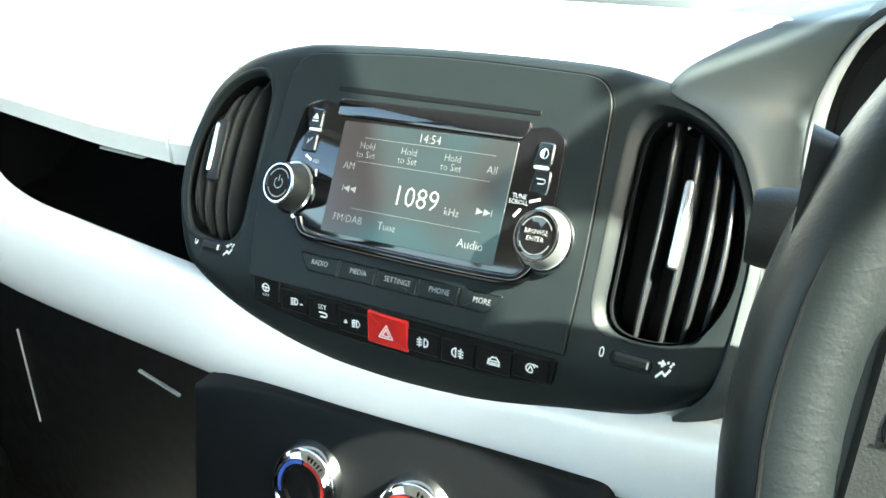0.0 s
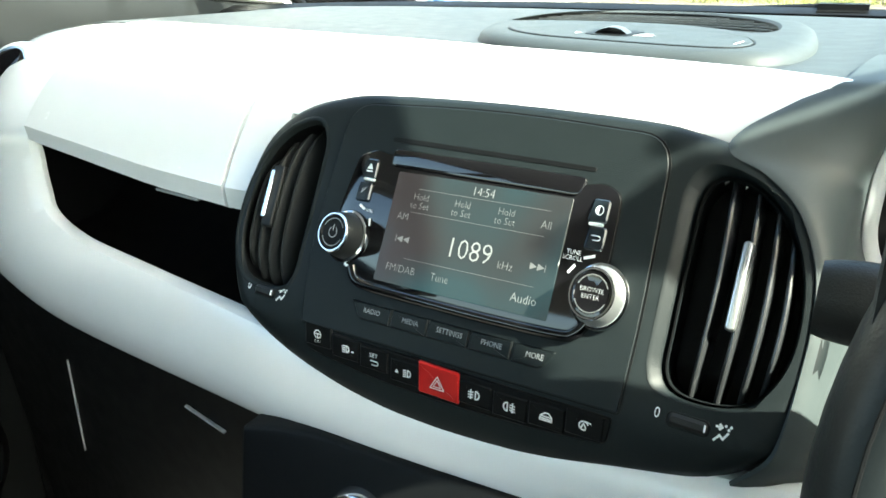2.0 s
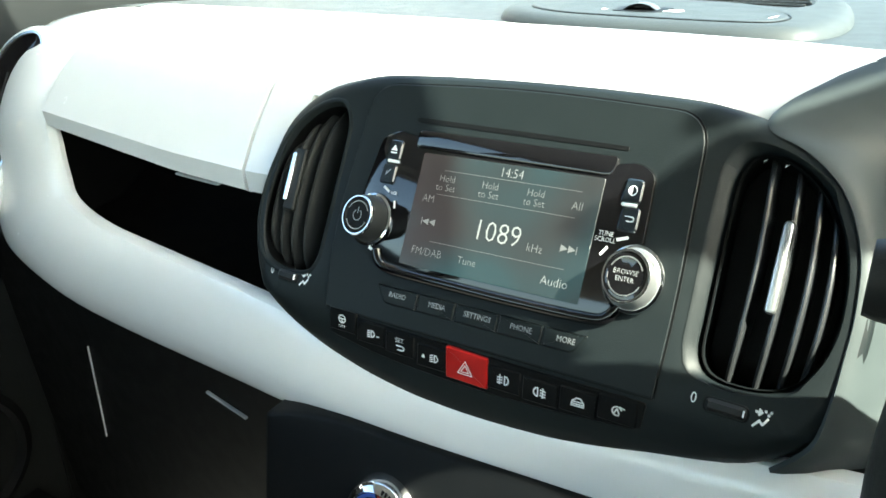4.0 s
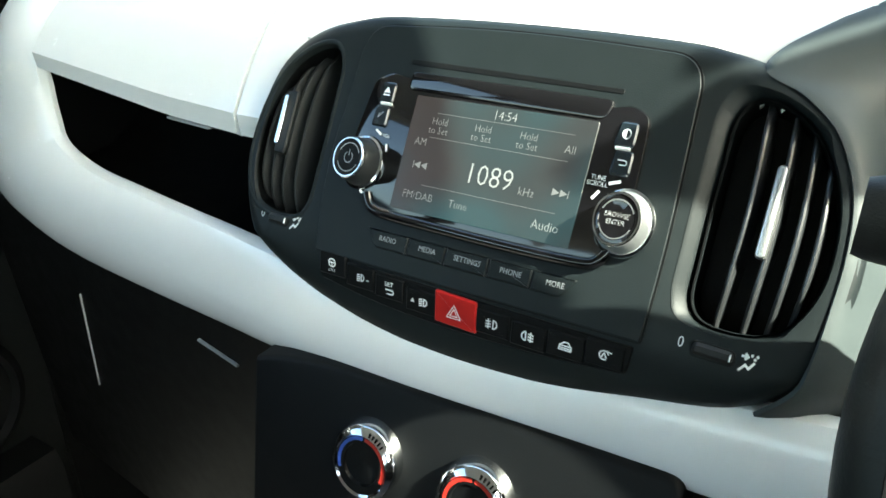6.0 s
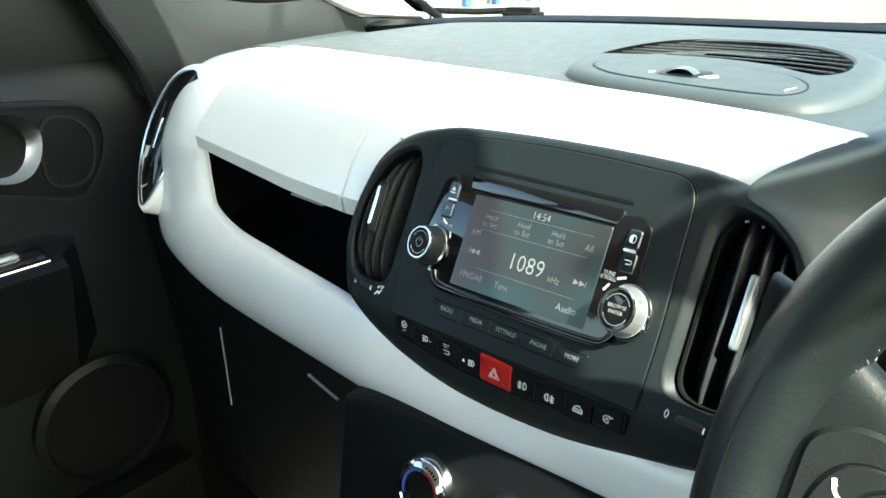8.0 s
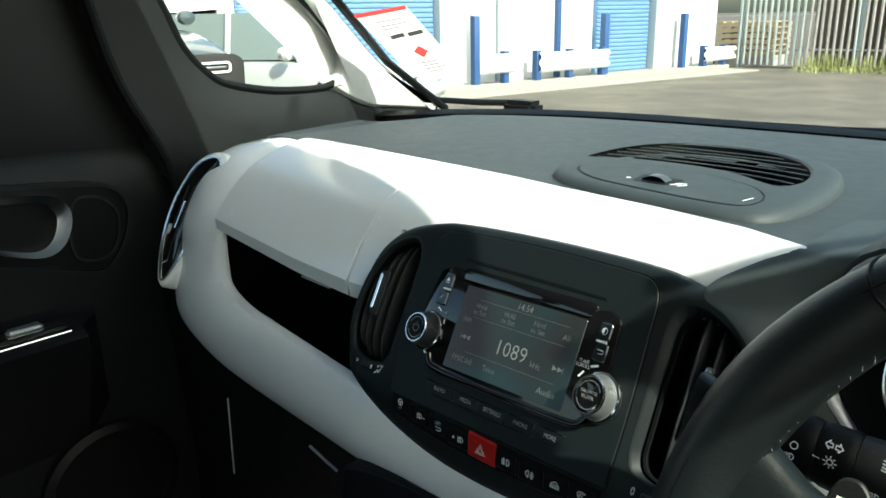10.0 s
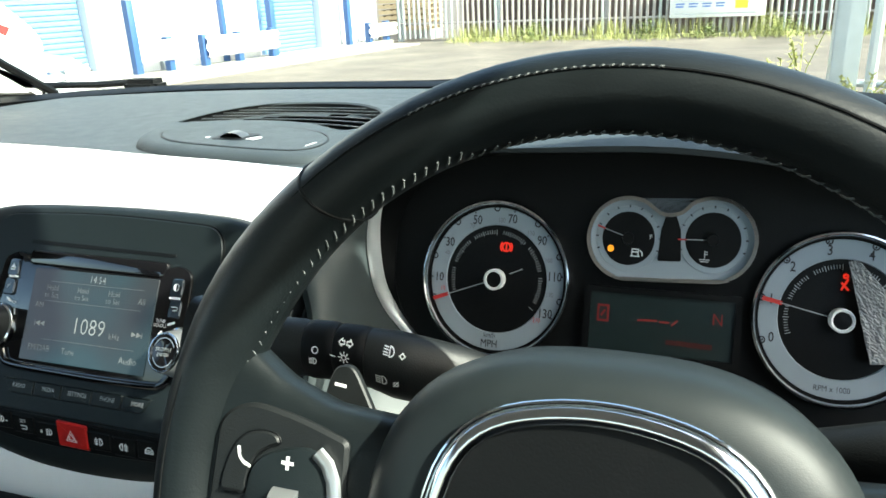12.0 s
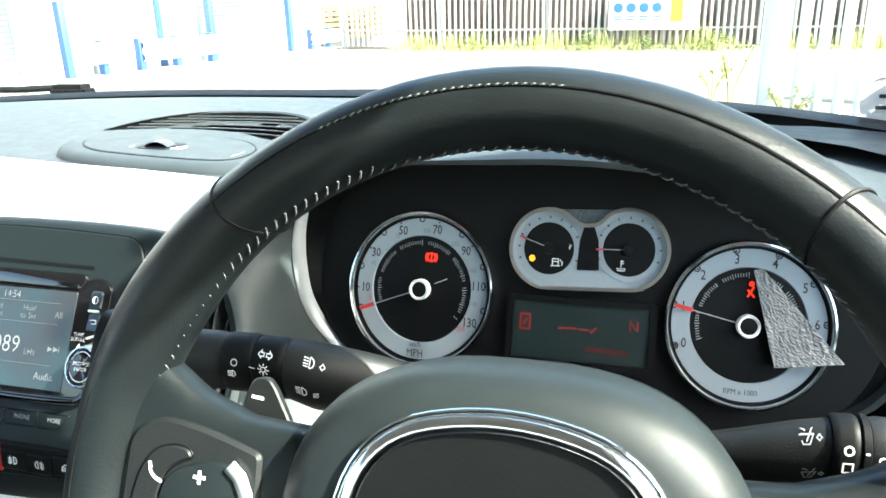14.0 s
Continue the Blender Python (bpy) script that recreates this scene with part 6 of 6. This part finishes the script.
# weeds along the fence
random.seed(11)
bm = bmesh.new()
for i in range(9000):
    t = random.uniform(0.095, 1.0)
    p = F0 + FD * (FL * t)
    clump = 0.5 + 0.9 * noise.noise(Vector((p.x * 0.9, 2.0, 0))) + 0.5 * noise.noise(Vector((p.x * 2.7, 5.0, 0)))
    if random.random() > 0.08 + clump:
        continue
    x, y = p.x + random.uniform(-0.1, 0.1), p.y - abs(random.gauss(0.0, 0.55)) + 0.12
    hgt = random.uniform(0.06, 0.30) * (0.5 + 1.3 * max(0.0, clump)) * (1.25 if p.y - y < 0.3 else 0.5)
    a, ln, w = random.uniform(0, 6.28), random.uniform(0.02, 0.16), random.uniform(0.003, 0.009)
    d, e = Vector((math.cos(a), math.sin(a), 0)), Vector((-math.sin(a), math.cos(a), 0))
    q = [Vector((x, y, 0)), Vector((x, y, hgt * 0.6)) + d * ln * 0.4, Vector((x, y, hgt)) + d * ln]
    v = [bm.verts.new(c) for c in (q[0] - e * w / 2, q[0] + e * w / 2, q[1] + e * w, q[1] - e * w, q[2])]
    bm.faces.new((v[0], v[1], v[2], v[3])), bm.faces.new((v[3], v[2], v[4]))
part("weeds", bm, GRASS, None, "bright yellow-green weeds along the fence foot", category="weeds", kind="stuff", smooth=0)
# bushy weeds at the fence foot
random.seed(21)
for cx, cy, rr in ((1.9, 18.0, 0.38), (0.4, 18.1, 0.25), (-0.9, 18.2, 0.28), (-3.6, 18.3, 0.3)):
    bu = thing("fence_weed", "low leafy green weed at the fence foot", "plant", (cx, cy, 0), "fence weeds")
    lf_ = bmesh.new()
    for k in range(420):
        d = Vector((random.gauss(0, 0.6), random.gauss(0, 0.5), abs(random.gauss(0, 0.75))))
        if d.length > 1.5:
            continue
        p = Vector((cx, cy, 0.02)) + d * rr
        f = Vector((random.gauss(0, 1), random.gauss(0, 1), random.gauss(0.3, 0.6))).normalized() * random.uniform(0.03, 0.07)
        e = f.cross(Vector((0, 0.2, 1))).normalized() * 0.018
        lf_.faces.new([lf_.verts.new(q) for q in (p, p + f * 0.5 + e, p + f, p + f * 0.5 - e)])
    part("leaves", lf_, LEAFG, bu, smooth=0)
    part("stem", sweep([Vector((cx, cy, 0)), Vector((cx + 0.03, cy, rr * 0.5)), Vector((cx, cy, rr))], circle(0.008, 5), up=(1, 0, 0)), LEAFG, bu)

# pallets behind the fence end
pl = thing("pallet_stack", "stack of pale wooden pallets behind the fence", "pallets", (-7.3, 20.2, 0))
for j in range(6):
    z = 0.25 + j * 0.145
    for y in (19.7, 20.2, 20.7):
        part("bearer", box(-8.2, y - 0.05, z, -6.7, y + 0.05, z + 0.09), PALW, pl)
    for q in range(7):
        part("board", box(-8.2 + q * 0.22, 19.65, z + 0.09, -8.06 + q * 0.22, 20.75, z + 0.115), PALW, pl)
part("base", box(-8.2, 19.7, 0, -6.7, 20.7, 0.25), RUSTY, pl)

# steel gate near the right
gate = thing("palisade_gate", "tall galvanised steel palisade gate with heavy post", "gate", (2.1, 7.9, 0))
part("gate_post", box(1.52, 7.85, 0, 1.76, 8.05, 2.8, 0.01), GALV, gate)
for i in range(10):
    x = 1.86 + i * 0.165
    y = 7.8 - 0.18 * i * 0.5
    part("pale", loft([[(x - 0.05, y, z), (x - 0.02, y - 0.03, z), (x + 0.02, y - 0.03, z), (x + 0.05, y, z)] for z in (0.12, 2.6)]), GALV, gate, smooth=0)
for z in (0.3, 1.7):
    part("gate_rail", sweep([Vector((1.7, 7.95, z)), Vector((3.6, 7.05, z))], circle(0.035, 8)), GALV, gate)
random.seed(5)
for cx, cy, hh in ((1.35, 8.6, 0.75), (1.2, 9.0, 0.5), (1.75, 7.5, 0.45)):
    wd = thing("tall_weed", "straggly green weed by the gate", "plant", (cx, cy, 0), "tall weeds")
    st, lf_ = bmesh.new(), bmesh.new()
    for k in range(6):
        a = random.uniform(0, 6.28)
        pts = [Vector((cx, cy, 0)), Vector((cx + 0.06 * math.cos(a), cy + 0.06 * math.sin(a), hh * 0.5)), Vector((cx + 0.2 * math.cos(a), cy + 0.2 * math.sin(a), hh * random.uniform(0.7, 1)))]
        sweep(pts, circle(0.006, 5), st, up=(0.3, 0.9, 0.1))
        for m in range(14):
            p = pts[1].lerp(pts[2], random.random())
            d = Vector((random.gauss(0, 1), random.gauss(0, 1), random.gauss(0.2, 0.6))).normalized() * random.uniform(0.04, 0.09)
            e = d.cross(Vector((0, 0, 1))).normalized() * 0.018
            lf_.faces.new([lf_.verts.new(q) for q in (p, p + d * 0.5 + e, p + d, p + d * 0.5 - e)])
    part("stems", st, GRASS, wd), part("leaves", lf_, GRASS, wd, smooth=0)


def parked_car(label, paint, at, yaw, length=4.4, wide=1.8, tall=1.45, grille=False, suv=False):
    """A plain parked car: lofted body, glasshouse, wheels, lamps. Local +x is its front."""
    car = thing("parked_car", label, "car", at, "parked cars")
    M = pose(*at, 0, 0, yaw)
    P = lambda x, y, z: M @ Vector((x, y, z))
    hl, hw = length / 2, wide / 2
    bz = 1.32 if suv else 0.88
    body = [(-hl, 0.45, bz * 0.9, 0.80), (-hl + 0.12, 0.3, bz * 1.02, 0.92), (-hl + 0.9, 0.22, bz * 1.04, 0.99), (0.0, 0.2, bz, 1.0), (hl - 1.35, 0.22, bz * 0.99, 1.0), (hl - 0.75, 0.24, bz * 0.93, 0.98), (hl - 0.2, 0.3, bz * 0.80, 0.90), (hl, 0.42, bz * 0.66, 0.78)]
    rows = []
    for x, z0, z1, w in body:
        y = hw * w
        rows.append([P(x, *q) for q in ((-y * 0.9, z0), (-y, z0 + 0.12), (-y, z1 - 0.2), (-y * 0.95, z1 - 0.06), (-y * 0.8, z1), (0, z1 + 0.03), (y * 0.8, z1), (y * 0.95, z1 - 0.06), (y, z1 - 0.2), (y, z0 + 0.12), (y * 0.9, z0))])
    part("body", loft(rows, closed=True, caps=True), paint, car)
    top_rows = []
    for x, z, w in ((-hl + 0.45, bz, 0.84), (-hl + 1.15, tall - 0.03, 0.68), (-0.3, tall, 0.70), (0.35, tall - 0.04, 0.70), (hl - 1.35, bz, 0.84)):
        y = hw * w
        top_rows.append([P(x, q, e) for q, e in ((-y - (z > bz + 0.1) * 0.0, bz - 0.05), (-y, z), (0, z + 0.02), (y, z), (y, bz - 0.05))])
    part("roof", loft([[r[1], r[2], r[3]] for r in top_rows[1:4]]), paint, car)
    part("windscreen", loft([[top_rows[3][i].lerp(top_rows[4][i], t) for i in (1, 2, 3)] for t in (0, 0.5, 1)]), CARGLASS, car)
    part("rear_window", loft([[top_rows[0][i].lerp(top_rows[1][i], t) for i in (1, 2, 3)] for t in (0, 0.5, 1)]), CARGLASS, car)
    for sgn in (1, -1):
        y0, y1 = hw * 0.86 * sgn, hw * 0.70 * sgn
        part("side_window", loft([[P(x0, y0, bz), P(x1, y1, tall - 0.05)] for x0, x1 in ((-hl + 0.6, -hl + 1.15), (-0.2, -0.2), (0.3, 0.2), (hl - 1.45, 0.34))]), CARGLASS, car)
        for x0, x1 in ((-0.2, -0.2), (hl - 1.42, 0.34), (-hl + 0.55, -hl + 1.12)):
            part("window_pillar", sweep([P(x0, y0 * 1.01, bz), P(x1, y1 * 1.01, tall - 0.04)], circle(0.04, 6)), paint, car)
        part("door_mirror", lathe([(0.02, -0.09), (0.09, -0.06), (0.11, 0), (0.09, 0.05), (0, 0.07)], lambda u, v, h, q=sgn: P(hl - 1.5 + h, (hw + 0.1) * q + u, bz + 0.08 + v * 0.8), 0, 0, 14), paint, car)
        for wx in (-hl + 0.85, hl - 0.85):
            w = part("wheel", lathe([(0.18, 0.02), (0.31, 0.03), (0.33, 0.0), (0.33, -0.18), (0.2, -0.2)], lambda u, v, h, q=sgn: P(wx + u, (hw - 0.01 + h) * q, 0.33 + v), 0, 0, 24, cap=False), TYRE, car)
            part("rim", lathe([(0.20, 0.01), (0.18, 0.025), (0.05, 0.0), (0, 0.02)], lambda u, v, h, q=sgn: P(wx + u, (hw - 0.01 + h) * q, 0.33 + v), 0, 0, 16, cap=False), SATIN, w)
            part("wheel_arch", lathe([(0.40, 0.012), (0.37, 0.015), (0.36, -0.05)], lambda u, v, h, q=sgn: P(wx + u, (hw - 0.004 + h) * q, 0.34 + v), 0, 0, 24, cap=False), TYRE, w)
        if suv:
            slot = lambda u, v, h, q=sgn: P(hl + 0.035 + h, hw * 0.46 * q + u, 0.93 + v)
            lampo = rounded([(-0.19, -0.055), (0.19, -0.055), (0.19, 0.055), (-0.19, 0.055)], 0.05)
            hl_ = part("headlamp", ring_plate(lampo, inset(lampo, 0.022), slot, -0.03, 0.012), WHITEC, car, "bright oblong headlamp frame")
            part("lamp_bar", plate(rounded([(-0.13, -0.012), (0.13, -0.012), (0.13, 0.012), (-0.13, 0.012)], 0.01), slot, -0.02, 0.012, 0.003), CHROME, hl_)
            continue
        part("headlamp", lathe([(0.14, -0.05), (0.12, 0.03), (0, 0.05)], lambda u, v, h, q=sgn: P(hl - 0.10 + h * 0.8 - abs(u) * 0.3, hw * 0.66 * q + u, bz * (0.76 if suv else 0.66) + v * 0.55), 0, 0, 16), CHROME, car)
        part("door_line", sweep([P(-0.2, hw * 1.0 * sgn, bz - 0.1), P(-0.2, hw * 1.003 * sgn, 0.35)], circle(0.006, 5)), TYRE, car)
    if suv:
        part("front_panel", plate(rounded([(-0.77, 0.50), (0.77, 0.50), (0.79, 0.99), (0.70, 1.05), (-0.70, 1.05), (-0.79, 0.99)], 0.05), lambda u, v, h: P(hl + h, u, v), -0.25, 0.03, 0.02), TYRE, car, "dark front panel")
    gr = part("grille", plate(rect(-0.5, bz * 0.52, 0.5, bz * 0.72, 0.03), lambda u, v, h: P(hl - 0.03 + h, u, v), -0.1, 0.03), DARKC, car)
    for j in range(5 if not grille else 6):
        part("grille_bar", sweep([P(hl + 0.01, -0.48, bz * (0.54 + 0.033 * j)), P(hl + 0.01, 0.48, bz * (0.54 + 0.033 * j))], circle(0.012, 6)), WHITEC if grille else SATIN, gr)
    part("bumper", sweep([P(hl - 0.12, -hw * 0.9, 0.42), P(hl + 0.05, -hw * 0.6, 0.42), P(hl + 0.08, 0, 0.42), P(hl + 0.05, hw * 0.6, 0.42), P(hl - 0.12, hw * 0.9, 0.42)], circle(0.11, 10)), paint, car)
    return car


sal, sal_turn = (-8.5, 5.9, 0), 30
saloon = parked_car("pale silver parked saloon car with barred grille", SILVERC, sal, sal_turn, tall=1.5, grille=True)
wing = lambda u, v, h: pose(*sal, 0, 0, sal_turn) @ Vector((u, -0.905 - h, v))
part("emblem", strokes([arc(1.22, 0.78, 0.05, 0, 360, 12)], wing, 0.006, 0.03), INK, saloon, smooth=0)
for j in range(5):
    part("text_bar", strokes([[(1.08, 0.67 - 0.05 * j), (1.42 - 0.05 * (j % 2), 0.67 - 0.05 * j)]], wing, 0.006, 0.02), DIMPRINT, saloon, smooth=0)
parked_car("dark parked off-road car with bright headlamps", DARKC, (-8.48, 3.3, 0), 0, tall=2.0, wide=1.9, suv=True)

# ---- windscreen details ----
tag = thing("paper_tag", "white paper tag with red edge inside the windscreen", "paper", (-0.52, 0.74, 1.31))
A, Bv, Cv = Vector((-0.575, 0.682, 1.351)), Vector((-0.523, 0.738, 1.363)), Vector((-0.510, 0.748, 1.265))
ux = (Bv - A)
vy = (Cv - (A + Bv) / 2)
tput = lambda u, v, h=0.0: A + ux * u + vy * v + ux.cross(vy).normalized() * h
part("sheet", plate(rounded([(0, 0), (1, 0), (1.25, 0.85), (1.1, 1.12), (0.62, 1.15), (0.35, 0.95)], [0.02, 0.02, 0.25, 0.25, 0.25, 0.2]), tput, -0.0004, 0.0004, 0.0001), PAPER, tag)
for h in (0.0008, -0.0008):
    part("red_edge", strokes([[(0.02, 0.03), (0.98, 0.03)]], tput, h, 0.06), REDINK, tag, smooth=0)
    part("diamond", plate([Vector(p) for p in ((0.66, 0.68), (0.80, 0.60), (0.93, 0.70), (0.78, 0.79))], tput, h * 0.9, h * 1.1, 0.00001), REDINK, tag)
    for (u0, v0, u1, v1) in ((0.3, 0.17, 0.82, 0.17), (0.36, 0.24, 0.92, 0.24), (0.36, 0.29, 0.7, 0.29), (0.64, 0.86, 1.02, 0.86), (0.66, 0.91, 1.06, 0.91), (0.7, 0.96, 1.06, 0.96), (0.74, 1.01, 1.0, 1.01)):
        part("text_bar", strokes([[(u0, v0), (u1, v1)]], tput, h, 0.018), GREYINK, tag, smooth=0)
    for u0, u1 in ((0.42, 0.66), (0.76, 1.02)):
        part("pen_bar", strokes([[(u0, 0.42), (u1, 0.41)]], tput, h, 0.06), INK, tag, smooth=0)
disc = thing("round_sticker", "round white sticker on the windscreen", "sticker", (0.652, 0.845, 1.208))
dput = lambda u, v, h: Vector((0.652 + u, 0.845 + h, 1.208 + v))
part("disc", lathe([(0.027, -0.0005), (0.027, 0.0005), (0, 0.0006)], dput, 0, 0, 28), PAPER, disc)
part("text_bar", strokes([[(-0.008, 0.006), (0.008, 0.006)], [(-0.01, -0.006), (0.01, -0.006)]], dput, -0.0008, 0.004), INK, disc, smooth=0)
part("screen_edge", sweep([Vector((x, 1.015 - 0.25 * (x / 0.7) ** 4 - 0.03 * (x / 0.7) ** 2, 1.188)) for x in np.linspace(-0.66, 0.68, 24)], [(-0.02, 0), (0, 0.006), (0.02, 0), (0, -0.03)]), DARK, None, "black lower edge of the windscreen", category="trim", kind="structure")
for x, y in ((-0.52, 1.025), (0.122, 1.02)):
    wp = thing("wiper_arm", "black wiper arm at the foot of the windscreen", "wiper", (x, y, 1.19), "wipers")
    part("pivot_cap", box(x - 0.035, y - 0.02, 1.175, x + 0.035, y + 0.02, 1.199, 0.008), DARK, wp)
    part("arm", sweep([Vector((x, y, 1.194)), Vector((x - 0.12, y + 0.02, 1.186)), Vector((x - 0.37, y + 0.01, 1.184))], circle(0.006, 8)), DARK, wp)
    part("blade", sweep([Vector((x - 0.10, y + 0.03, 1.186)), Vector((x - 0.42, y + 0.015, 1.183))], circle(0.005, 6)), DARK, wp)
